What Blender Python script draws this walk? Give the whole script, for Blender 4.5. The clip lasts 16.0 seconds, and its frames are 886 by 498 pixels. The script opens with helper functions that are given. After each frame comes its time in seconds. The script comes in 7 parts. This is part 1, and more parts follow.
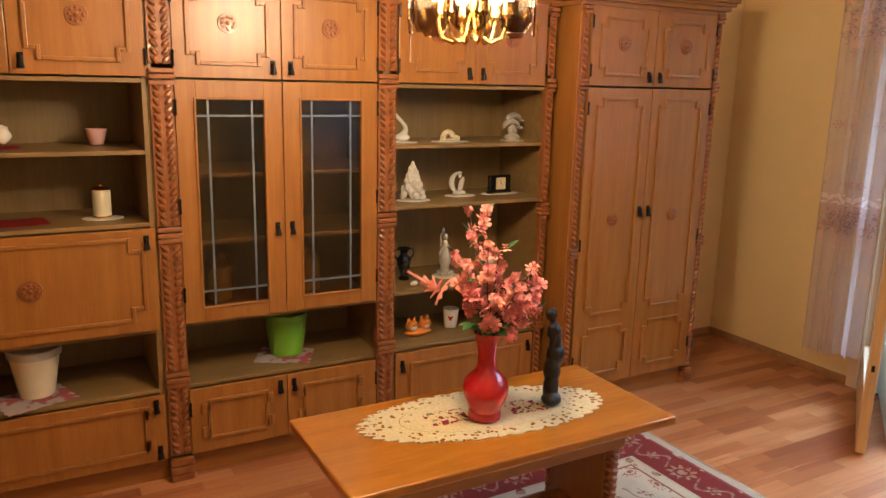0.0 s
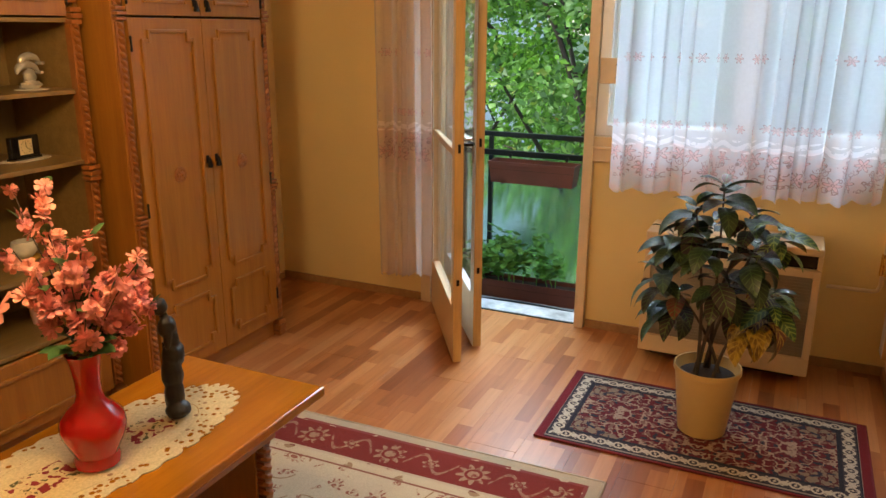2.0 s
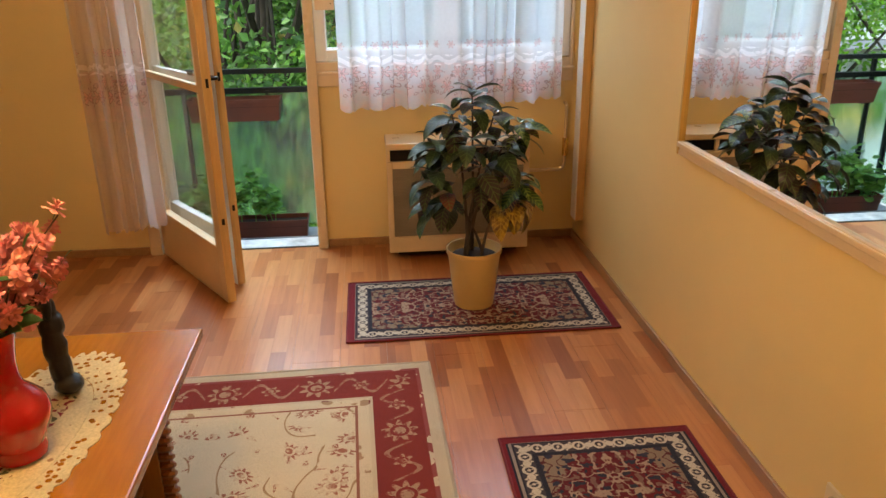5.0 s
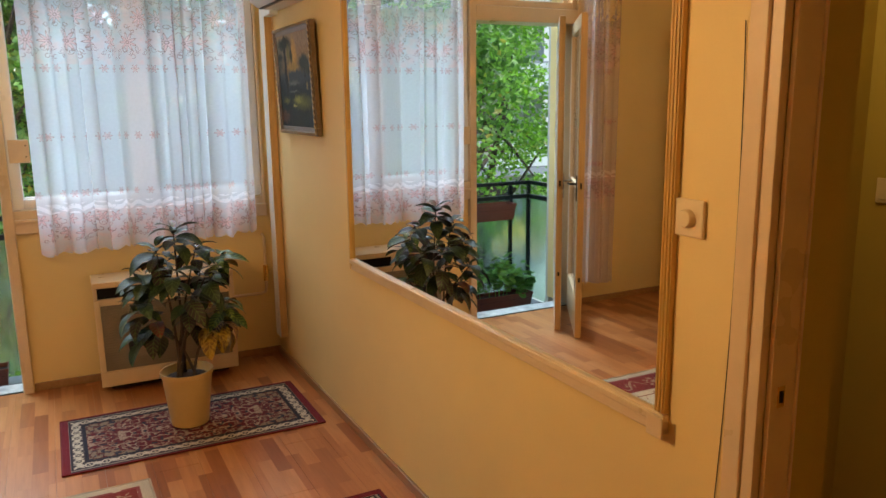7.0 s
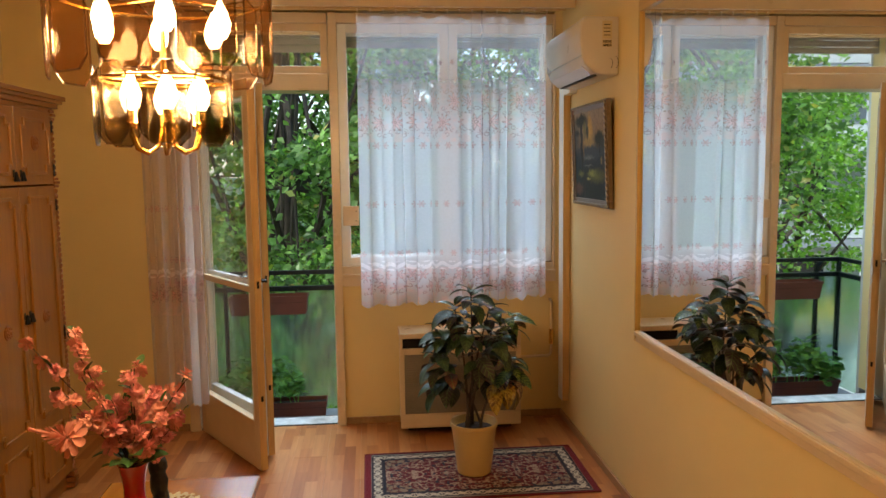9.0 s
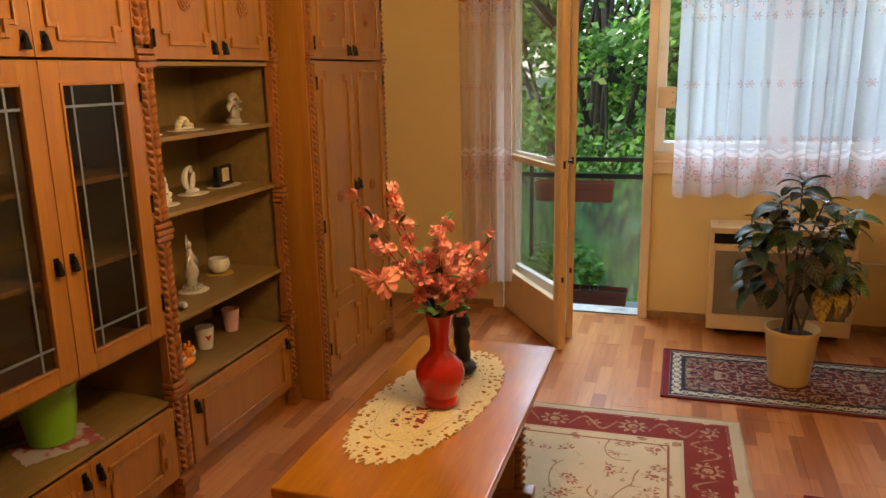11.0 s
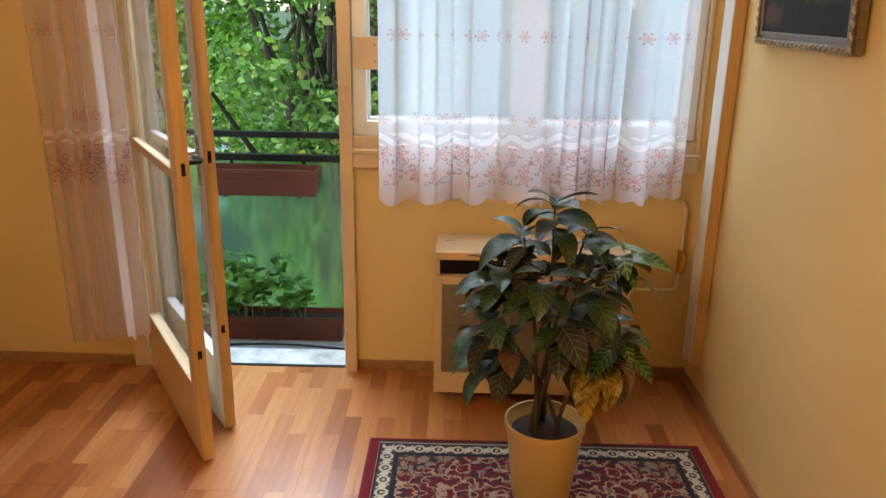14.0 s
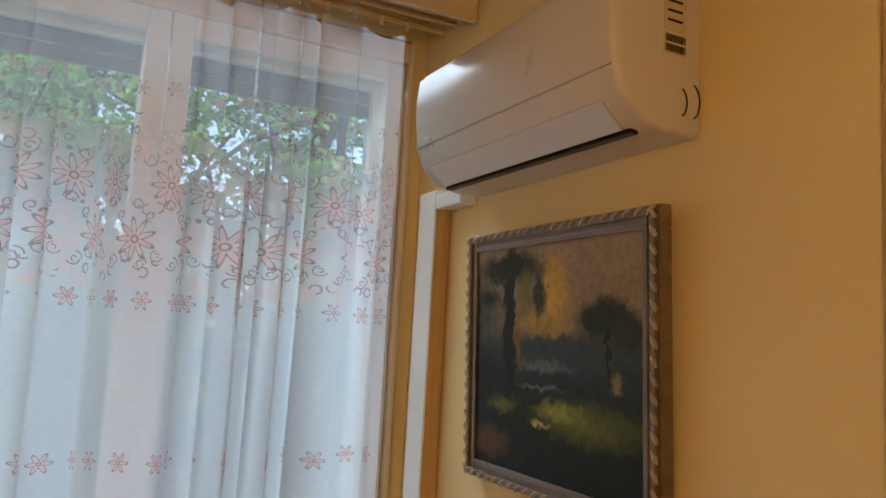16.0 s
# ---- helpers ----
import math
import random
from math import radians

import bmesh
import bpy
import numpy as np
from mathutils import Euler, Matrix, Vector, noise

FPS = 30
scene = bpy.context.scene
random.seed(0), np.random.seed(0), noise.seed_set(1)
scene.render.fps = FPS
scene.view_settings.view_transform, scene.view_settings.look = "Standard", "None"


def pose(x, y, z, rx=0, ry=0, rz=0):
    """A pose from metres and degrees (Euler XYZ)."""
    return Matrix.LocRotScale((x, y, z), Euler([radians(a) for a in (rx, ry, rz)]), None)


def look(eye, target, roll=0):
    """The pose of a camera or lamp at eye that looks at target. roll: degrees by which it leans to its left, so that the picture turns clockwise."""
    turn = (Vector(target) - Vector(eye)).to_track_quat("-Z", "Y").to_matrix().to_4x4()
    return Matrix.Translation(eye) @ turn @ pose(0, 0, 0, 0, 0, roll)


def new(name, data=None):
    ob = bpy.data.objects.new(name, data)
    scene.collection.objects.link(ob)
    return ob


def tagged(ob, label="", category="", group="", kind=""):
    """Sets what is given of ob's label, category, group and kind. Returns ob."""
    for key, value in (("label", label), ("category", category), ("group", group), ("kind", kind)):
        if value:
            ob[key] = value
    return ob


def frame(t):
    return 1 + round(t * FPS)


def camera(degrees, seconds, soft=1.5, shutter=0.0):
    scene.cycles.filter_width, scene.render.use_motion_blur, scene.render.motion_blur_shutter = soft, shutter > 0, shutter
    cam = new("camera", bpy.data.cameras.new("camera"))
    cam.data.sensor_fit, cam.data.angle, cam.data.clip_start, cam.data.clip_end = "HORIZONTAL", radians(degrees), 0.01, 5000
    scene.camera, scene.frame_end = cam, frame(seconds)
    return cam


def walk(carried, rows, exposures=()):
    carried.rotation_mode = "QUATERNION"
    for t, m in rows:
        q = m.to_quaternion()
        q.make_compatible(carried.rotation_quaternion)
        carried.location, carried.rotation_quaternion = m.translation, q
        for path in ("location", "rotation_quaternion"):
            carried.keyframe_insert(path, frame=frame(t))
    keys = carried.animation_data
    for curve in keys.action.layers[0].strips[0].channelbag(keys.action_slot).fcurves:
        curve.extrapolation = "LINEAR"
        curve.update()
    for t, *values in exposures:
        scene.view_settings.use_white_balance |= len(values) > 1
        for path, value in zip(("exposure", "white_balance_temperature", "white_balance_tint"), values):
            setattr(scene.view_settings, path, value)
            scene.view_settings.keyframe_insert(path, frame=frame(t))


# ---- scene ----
cam = camera(60.6, 16.0)
PATH = [
    (0, (1.151, 0.025, 1.606), (2.097, 1.733, 1.175), 1.4),
    (0.5, (1.135, 0.134, 1.597), (2.343, 1.655, 1.119), 0.8),
    (1, (1.137, 0.262, 1.577), (2.538, 1.588, 1.049), 0.1),
    (1.5, (1.21, 0.396, 1.565), (2.774, 1.513, 1.013), -0.4),
    (2, (1.266, 0.507, 1.565), (3.007, 1.316, 1.004), 0.3),
    (2.5, (1.233, 0.629, 1.553), (3.079, 1.167, 1.005), 0.4),
    (3, (1.177, 0.763, 1.549), (3.059, 1.148, 0.992), 0.1),
    (3.2, (1.183, 0.813, 1.55), (3.067, 1.17, 0.982), -0.0),
    (5.3, (0.836, 1.186, 1.509), (2.673, 0.808, 0.813), -0.1),
    (5.5, (0.754, 1.142, 1.507), (2.559, 0.615, 0.826), 0.5),
    (6, (0.581, 1.096, 1.514), (2.311, 0.321, 0.879), 1.2),
    (6.5, (0.469, 1.144, 1.556), (2.183, 0.263, 1.023), 0.2),
    (7, (0.357, 1.211, 1.605), (2.105, 0.319, 1.222), -0.7),
    (7.5, (0.284, 1.195, 1.645), (2.093, 0.383, 1.386), -1.3),
    (8, (0.252, 1.2, 1.654), (2.127, 0.533, 1.456), -1.3),
    (8.5, (0.237, 1.225, 1.656), (2.173, 0.763, 1.463), -1.0),
    (9, (0.233, 1.254, 1.659), (2.213, 1.063, 1.447), -0.7),
    (9.5, (0.227, 1.277, 1.643), (2.21, 1.377, 1.402), -0.3),
    (10, (0.235, 1.277, 1.638), (2.18, 1.642, 1.346), -0.3),
    (10.2, (0.217, 1.277, 1.61), (2.14, 1.733, 1.301), -0.1),
    (12.3, (0.968, 1.223, 1.513), (2.788, 1.791, 0.909), -1.5),
    (12.5, (1.095, 1.177, 1.527), (2.922, 1.694, 0.9), -1.2),
    (13, (1.383, 1.055, 1.522), (3.223, 1.467, 0.856), -1.2),
    (13.5, (1.748, 1.062, 1.537), (3.623, 1.264, 0.871), -0.4),
    (14, (2.054, 1.009, 1.543), (3.958, 1.044, 0.932), 0.9),
    (14.5, (2.328, 0.933, 1.596), (4.276, 0.723, 1.194), 4.2),
    (15, (2.599, 0.987, 1.677), (4.5, 0.376, 1.565), 4.9),
    (15.5, (2.847, 1.002, 1.724), (4.626, 0.097, 1.852), 4.5),
    (16, (3.067, 0.947, 1.758), (4.835, 0.042, 1.986), 3.2),
]
EXPOSURES = [(0, 2.05, 5100, 10), (0.5, 2.0, 4700, 10), (1.0, 1.9, 4900, 10), (1.5, 1.8, 5500, 10), (2.0, 1.72, 6400, 10), (3, 1.75, 6500, 10), (5.5, 1.75, 6500, 10), (7.5, 1.4, 6500, 10), (9.5, 1.33, 6500, 10), (10.2, 1.45, 6500, 10), (12.5, 1.75, 6500, 10), (13.5, 1.8, 6500, 10), (14.5, 1.55, 6500, 10), (15.2, 1.1, 6500, 10), (15.6, 1.05, 6500, 10), (16, 1.12, 6500, 10)]
walk(cam, [(t, look(eye, target, roll)) for t, eye, target, roll in PATH], EXPOSURES)

# ---- world, sun, lamps ----
world = bpy.data.worlds.new("sky")
scene.world = world
world.use_nodes = True
wn = world.node_tree.nodes
sky = wn.new("ShaderNodeTexSky")
sky.sky_type, sky.sun_disc = "NISHITA", False
sky.sun_elevation, sky.sun_rotation = radians(48), radians(-30)
world.node_tree.links.new(sky.outputs[0], wn["Background"].inputs[0])
wn["Background"].inputs[1].default_value = 0.15
sun = new("sun", bpy.data.lights.new("sun", "SUN"))
sun.data.energy, sun.data.angle, sun.data.color = 1.5, radians(22), (1.0, 0.97, 0.92)
sun.matrix_world = look((-6, 10.4, 13.3), (0, 0, 0))
CHANDELIER = 13.0
for nm, ly, sy, power in (("window_sky", 0.72, 1.35, 7.5), ("door_sky", 1.93, 0.85, 7.5)):
    lamp = new(nm, bpy.data.lights.new(nm, "AREA"))
    lamp.data.shape, lamp.data.size, lamp.data.size_y, lamp.data.energy = "RECTANGLE", sy, 1.5, power
    lamp.data.color, lamp.data.spread = (0.64, 0.82, 1.0), radians(78)
    lamp.matrix_world = look((5.55, ly, 2.15), (5.55 - math.cos(radians(55)), ly, 2.15 - math.sin(radians(55))))
hall_lamp = new("hall_lamp", bpy.data.lights.new("hall_lamp", "POINT"))
hall_lamp.data.energy, hall_lamp.data.shadow_soft_size, hall_lamp.data.color = 3.2, 0.12, (1.0, 0.78, 0.40)
hall_lamp.location = (1.72, -0.36, 2.35)

# ---- materials ----
def nodes_of(name):
    m = bpy.data.materials.new(name)
    m.use_nodes = True
    nt = m.node_tree
    return m, nt, nt.nodes["Principled BSDF"]


def link(nt, a, b):
    nt.links.new(a, b)


def ramp(nt, fac, stops):
    r = nt.nodes.new("ShaderNodeValToRGB")
    while len(r.color_ramp.elements) < len(stops):
        r.color_ramp.elements.new(0.5)
    for e, (p, c) in zip(r.color_ramp.elements, stops):
        e.position, e.color = p, (*c, 1)
    link(nt, fac, r.inputs[0])
    return r.outputs[0]


def math_node(nt, op, a, b=None):
    n = nt.nodes.new("ShaderNodeMath")
    n.operation = op
    for i, v in enumerate((a, b)):
        if v is None:
            continue
        if isinstance(v, (int, float)):
            n.inputs[i].default_value = v
        else:
            link(nt, v, n.inputs[i])
    return n.outputs[0]


def mix(nt, fac, a, b, mode="MIX"):
    n = nt.nodes.new("ShaderNodeMix")
    n.data_type, n.blend_type = "RGBA", mode
    for i, v in ((0, fac), (6, a), (7, b)):
        if isinstance(v, (int, float)):
            n.inputs[i].default_value = v
        elif isinstance(v, tuple):
            n.inputs[i].default_value = (*v, 1)
        else:
            link(nt, v, n.inputs[i])
    return n.outputs[2]


def coords(nt, scale=(1, 1, 1), kind="Object", loc=(0, 0, 0), rot=(0, 0, 0)):
    tc = nt.nodes.new("ShaderNodeTexCoord")
    mp = nt.nodes.new("ShaderNodeMapping")
    mp.inputs["Scale"].default_value, mp.inputs["Location"].default_value, mp.inputs["Rotation"].default_value = scale, loc, rot
    link(nt, tc.outputs[kind], mp.inputs[0])
    return mp.outputs[0]


def noise_tex(nt, vec, scale, detail=3, rough=0.55):
    n = nt.nodes.new("ShaderNodeTexNoise")
    n.inputs["Scale"].default_value, n.inputs["Detail"].default_value, n.inputs["Roughness"].default_value = scale, detail, rough
    link(nt, vec, n.inputs["Vector"])
    return n.outputs["Fac"]


def bump(nt, bsdf, height, strength=0.2, distance=0.002):
    b = nt.nodes.new("ShaderNodeBump")
    b.inputs["Strength"].default_value, b.inputs["Distance"].default_value = strength, distance
    link(nt, height, b.inputs["Height"])
    link(nt, b.outputs[0], bsdf.inputs["Normal"])


def surface(name, col, rough=0.5, metal=0.0, vary=0.08, scale=6.0, grain=60.0, relief=0.1, coat=0.0, spec=0.5):
    m, nt, b = nodes_of(name)
    v = coords(nt)
    big, small = noise_tex(nt, v, scale), noise_tex(nt, v, grain)
    lo, hi = tuple(c * (1 - vary) for c in col), tuple(min(1, c * (1 + vary)) for c in col)
    c1 = ramp(nt, big, [(0.3, lo), (0.7, hi)])
    c2 = ramp(nt, small, [(0.3, (1 - vary / 2,) * 3), (0.7, (1.0,) * 3)])
    link(nt, mix(nt, 1.0, c1, c2, "MULTIPLY"), b.inputs["Base Color"])
    r = math_node(nt, "ADD", math_node(nt, "MULTIPLY", big, 0.16), rough - 0.08)
    link(nt, r, b.inputs["Roughness"])
    b.inputs["Metallic"].default_value = metal
    b.inputs["Coat Weight"].default_value = coat
    b.inputs["Specular IOR Level"].default_value = spec
    bump(nt, b, small, relief)
    return m


def wood(name, dark, light, axis=2, rough=0.35, stretch=14.0, coat=0.25, scale=1.0):
    m, nt, b = nodes_of(name)
    s = [stretch * scale] * 3
    s[axis] = 0.9 * scale
    v = coords(nt, tuple(s))
    info = nt.nodes.new("ShaderNodeObjectInfo")
    add = nt.nodes.new("ShaderNodeVectorMath")
    add.operation = "ADD"
    link(nt, v, add.inputs[0])
    k = math_node(nt, "MULTIPLY", info.outputs["Random"], 37.0)
    link(nt, k, add.inputs[1])
    g = noise_tex(nt, add.outputs[0], 1.6, 5, 0.6)
    f = noise_tex(nt, add.outputs[0], 9.0, 3, 0.6)
    c = ramp(nt, g, [(0.25, dark), (0.72, light)])
    c2 = ramp(nt, f, [(0.3, (0.86, 0.86, 0.86)), (0.65, (1, 1, 1))])
    link(nt, mix(nt, 1.0, c, c2, "MULTIPLY"), b.inputs["Base Color"])
    link(nt, math_node(nt, "ADD", math_node(nt, "MULTIPLY", g, 0.2), rough - 0.1), b.inputs["Roughness"])
    b.inputs["Coat Weight"].default_value, b.inputs["Coat Roughness"].default_value = coat, 0.25
    bump(nt, b, f, 0.12, 0.001)
    return m


def clear_glass(name, tint=(1, 1, 1), rough=0.0, see=0.985, gloss=0.02):
    m = bpy.data.materials.new(name)
    m.use_nodes = True
    nt = m.node_tree
    nt.nodes.clear()
    out = nt.nodes.new("ShaderNodeOutputMaterial")
    tr, gl, mx = nt.nodes.new("ShaderNodeBsdfTransparent"), nt.nodes.new("ShaderNodeBsdfGlossy"), nt.nodes.new("ShaderNodeMixShader")
    tr.inputs[0].default_value = (*(c * see for c in tint), 1)
    gl.inputs["Roughness"].default_value = rough
    fr = nt.nodes.new("ShaderNodeLayerWeight")
    fr.inputs[0].default_value = 0.5
    edge = math_node(nt, "POWER", fr.outputs["Facing"], 5.0)
    link(nt, math_node(nt, "ADD", math_node(nt, "MULTIPLY", edge, 0.6), 0.02 + gloss * 0.15), mx.inputs[0])
    link(nt, tr.outputs[0], mx.inputs[1])
    link(nt, gl.outputs[0], mx.inputs[2])
    link(nt, mx.outputs[0], out.inputs[0])
    return m


def glow(name, col, strength):
    m, nt, b = nodes_of(name)
    b.inputs["Base Color"].default_value = (*col, 1)
    b.inputs["Emission Color"].default_value = (*col, 1)
    b.inputs["Emission Strength"].default_value = strength
    return m


OAK = wood("honey_oak", (0.290, 0.106, 0.011), (0.390, 0.165, 0.022), 2)
OAK_H = wood("honey_oak_flat", (0.290, 0.106, 0.011), (0.390, 0.165, 0.022), 0)
OAK_CARVED = surface("carved_oak", (0.29, 0.10, 0.021), 0.34, vary=0.18, scale=25, coat=0.3)
SHELF_WOOD = wood("shelf_laminate", (0.20, 0.118, 0.034), (0.30, 0.19, 0.06), 0, rough=0.45, coat=0.1)
BACK_BOARD = wood("cabinet_back_board", (0.20, 0.125, 0.036), (0.26, 0.17, 0.055), 2, rough=0.5, coat=0.05)
TABLE_WOOD = wood("varnished_table_top", (0.34, 0.118, 0.006), (0.47, 0.182, 0.009), 0, rough=0.22, stretch=9, coat=0.6)
DARK_METAL = surface("blackened_metal", (0.018, 0.016, 0.015), 0.38, 0.7, 0.2)
BRASS = surface("polished_brass", (0.80, 0.52, 0.16), 0.18, 1.0, 0.06)
CHROME = surface("dull_chrome", (0.6, 0.58, 0.55), 0.25, 1.0, 0.05)
WALL_PAINT = surface("warm_yellow_wall_paint", (0.78, 0.59, 0.27), 0.62, vary=0.035, scale=1.6, grain=160, relief=0.12, spec=0.3)
# Olive hall paint, darkened so the colour holds the doorway reveal's shade.
HALL_PAINT_SHADE = surface("olive_yellow_hall_paint_and_shade", (0.50, 0.38, 0.09), 0.6, vary=0.04, scale=1.6, grain=160, relief=0.12, spec=0.3)
CEIL_PAINT = surface("pale_ceiling_paint", (0.74, 0.66, 0.50), 0.75, vary=0.03, scale=2, grain=120, relief=0.1)
CREAM_PAINT = surface("cream_gloss_paint", (0.70, 0.53, 0.33), 0.3, vary=0.06, scale=5, relief=0.08, coat=0.2)
WHITE_PAINT = surface("white_gloss_paint", (0.80, 0.79, 0.74), 0.3, vary=0.04, scale=5, relief=0.05, coat=0.2)
LEAF_PAINT = wood("clear_pine_edge", (0.50, 0.29, 0.10), (0.68, 0.44, 0.18), 2, rough=0.35)
SKIRT = wood("skirting_wood", (0.30, 0.15, 0.06), (0.42, 0.23, 0.10), 0, rough=0.4)
BLACK_RAIL = surface("black_painted_steel", (0.012, 0.016, 0.018), 0.35, 0.2, 0.1)
TERRACOTTA = surface("brown_plastic_trough", (0.16, 0.045, 0.028), 0.5, vary=0.12)
CONCRETE = surface("balcony_concrete", (0.42, 0.43, 0.42), 0.8, vary=0.12, relief=0.4)
PLASTER_OUT = surface("outside_render", (0.55, 0.54, 0.50), 0.85, vary=0.06, relief=0.3)
IVORY = surface("ivory_plastic", (0.74, 0.60, 0.38), 0.35, vary=0.03)
MIRROR_FRAME = wood("gilded_pine_frame", (0.60, 0.35, 0.08), (0.68, 0.42, 0.11), 0, rough=0.34, coat=0.2)
MIRROR_FRAME_V = wood("gilded_pine_upright", (0.56, 0.33, 0.08), (0.66, 0.41, 0.11), 2, rough=0.34, coat=0.2)
CLEAR = clear_glass("window_glass")
m, nt, b = nodes_of("mirror_silver")
b.inputs["Base Color"].default_value, b.inputs["Metallic"].default_value, b.inputs["Roughness"].default_value = (0.86, 0.88, 0.87, 1), 1.0, 0.012
MIRROR = m


# ---- mesh helpers ----
def bx(bm, x0, x1, y0, y1, z0, z1, bev=0.0):
    vs = [bm.verts.new((x, y, z)) for x in (x0, x1) for y in (y0, y1) for z in (z0, z1)]
    fs = [bm.faces.new([vs[i] for i in q]) for q in ((0, 1, 3, 2), (4, 6, 7, 5), (0, 4, 5, 1), (2, 3, 7, 6), (0, 2, 6, 4), (1, 5, 7, 3))]
    if bev:
        es = list({e for f in fs for e in f.edges})
        bmesh.ops.bevel(bm, geom=es, offset=bev, segments=2, profile=0.5, affect="EDGES")


def lathe(bm, prof, n=24, at=(0, 0, 0), cap=True):
    rings = []
    for r, z in prof:
        rings.append([bm.verts.new((at[0] + r * math.cos(2 * math.pi * i / n), at[1] + r * math.sin(2 * math.pi * i / n), at[2] + z)) for i in range(n)])
    for a, c in zip(rings, rings[1:]):
        for i in range(n):
            bm.faces.new((a[i], a[(i + 1) % n], c[(i + 1) % n], c[i]))
    if cap:
        bm.faces.new(rings[0][::-1])
        bm.faces.new(rings[-1])


def tube(bm, pts, r, n=8, radii=None):
    pts = [Vector(p) for p in pts]
    rings = []
    side = None
    for i, p in enumerate(pts):
        d = (pts[min(i + 1, len(pts) - 1)] - pts[max(i - 1, 0)]).normalized()
        if side is None:
            side = d.orthogonal().normalized()
        side = (side - d * side.dot(d)).normalized()
        up = d.cross(side)
        rr = radii[i] if radii else r
        rings.append([bm.verts.new(p + rr * (math.cos(2 * math.pi * k / n) * side + math.sin(2 * math.pi * k / n) * up)) for k in range(n)])
    for a, c in zip(rings, rings[1:]):
        for i in range(n):
            bm.faces.new((a[i], a[(i + 1) % n], c[(i + 1) % n], c[i]))
    bm.faces.new(rings[0][::-1])
    bm.faces.new(rings[-1])


def blob(bm, c, r, n=8, m=6, rot=None, dent=0.0, seed=0.0):
    """A rounded lump with half-axes r."""
    rows = []
    for j in range(1, m):
        th = math.pi * j / m
        row = []
        for i in range(n):
            ph = 2 * math.pi * i / n
            v = Vector((math.sin(th) * math.cos(ph), math.sin(th) * math.sin(ph), math.cos(th)))
            k = 1 + dent * noise.noise(v * 1.7 + Vector((seed, seed, seed)))
            v = Vector((v.x * r[0], v.y * r[1], v.z * r[2])) * k
            if rot:
                v = rot @ v
            row.append(bm.verts.new(v + Vector(c)))
        rows.append(row)
    t, b2 = Vector((0, 0, r[2])), Vector((0, 0, -r[2]))
    if rot:
        t, b2 = rot @ t, rot @ b2
    t, b2 = bm.verts.new(t + Vector(c)), bm.verts.new(b2 + Vector(c))
    for a, d in zip(rows, rows[1:]):
        for i in range(n):
            bm.faces.new((a[i], d[i], d[(i + 1) % n], a[(i + 1) % n]))
    for i in range(n):
        bm.faces.new((t, rows[0][i], rows[0][(i + 1) % n]))
        bm.faces.new((b2, rows[-1][(i + 1) % n], rows[-1][i]))


def mesh_ob(name, bm, material, smooth=False, at=None):
    bmesh.ops.recalc_face_normals(bm, faces=bm.faces)
    me = bpy.data.meshes.new(name)
    bm.to_mesh(me)
    bm.free()
    for mt in material if isinstance(material, (list, tuple)) else [material]:
        me.materials.append(mt)
    if smooth:
        me.polygons.foreach_set("use_smooth", [True] * len(me.polygons))
        me.set_sharp_from_angle(angle=radians(38))
    ob = new(name, me)
    if at:
        ob.location = at
    return ob


def part(name, bm, material, parent, label="", smooth=False, kind=""):
    ob = mesh_ob(name, bm, material, smooth)
    ob.parent = parent
    return tagged(ob, label, kind=kind)


def thing(name, at, label, category, group="", kind=""):
    ob = new(name)
    ob.location = at
    ob.empty_display_size = 0.1
    return tagged(ob, label, category, group, kind)


def structure(name, boxes, material, label="", bev=0.0, category=""):
    bm = bmesh.new()
    for b6 in boxes:
        bx(bm, *b6, bev)
    return tagged(mesh_ob(name, bm, material), label, category, kind="structure")


# ---- large structure ----
XW, YN, XE, ZC = 5.10, 3.42, -0.95, 2.74      # window wall, cabinet wall, rear wall, ceiling
DY0, DY1, DZ = 1.49, 2.36, 2.62               # balcony door opening
WY0, WZ0 = 0.05, 0.99                         # window opening up to the door opening
JX0, JX1, JZ = 0.44, 1.32, 2.03               # doorway to the hall
structure("floor_base", [(XE - 0.2, XW + 0.02, -1.4, YN + 0.2, -0.2, -0.012)], CONCRETE, "grey screed under the laminate floor")
wall_e = structure("wall_window", [(XW, XW + 0.32, DY1, YN + 0.2, 0, ZC), (XW, XW + 0.32, -0.15, DY0 - 0.0, 0, WZ0), (XW, XW + 0.32, -0.15, WY0, WZ0, ZC), (XW, XW + 0.32, WY0, DY1, DZ + 0.02, ZC)], WALL_PAINT, "warm yellow painted wall round the window and balcony door")
wall_n = structure("wall_cabinets", [(XE - 0.2, XW, YN, YN + 0.2, 0, ZC)], WALL_PAINT, "warm yellow painted wall behind the wall unit")
wall_s = structure("wall_mirror", [(JX1 + 0.02, XW, -0.2, 0, 0, ZC), (XE - 0.2, JX0 - 0.02, -0.2, 0, 0, ZC), (JX0 - 0.02, JX1 + 0.02, -0.2, 0, JZ + 0.02, ZC)], WALL_PAINT, "warm yellow painted wall with a doorway and a long mirror")
wall_w = structure("wall_rear", [(XE - 0.2, XE, 0, YN, 0, ZC)], WALL_PAINT, "plain warm yellow painted rear wall")
hall_walls = structure("wall_hall", [(1.98, 2.2, -1.2, -0.222, 0, ZC), (XE - 0.2, 2.2, -1.35, -1.2, 0, ZC), (XE - 0.2, XE, -1.2, -0.222, 0, ZC), (JX1 + 0.013, JX1 + 0.018, -0.2, -0.072, 0, JZ), (JX1 + 0.018, 1.98, -0.208, -0.202, 0, ZC)], HALL_PAINT_SHADE, "olive yellow painted hall walls and doorway reveal, with shade in the colour")
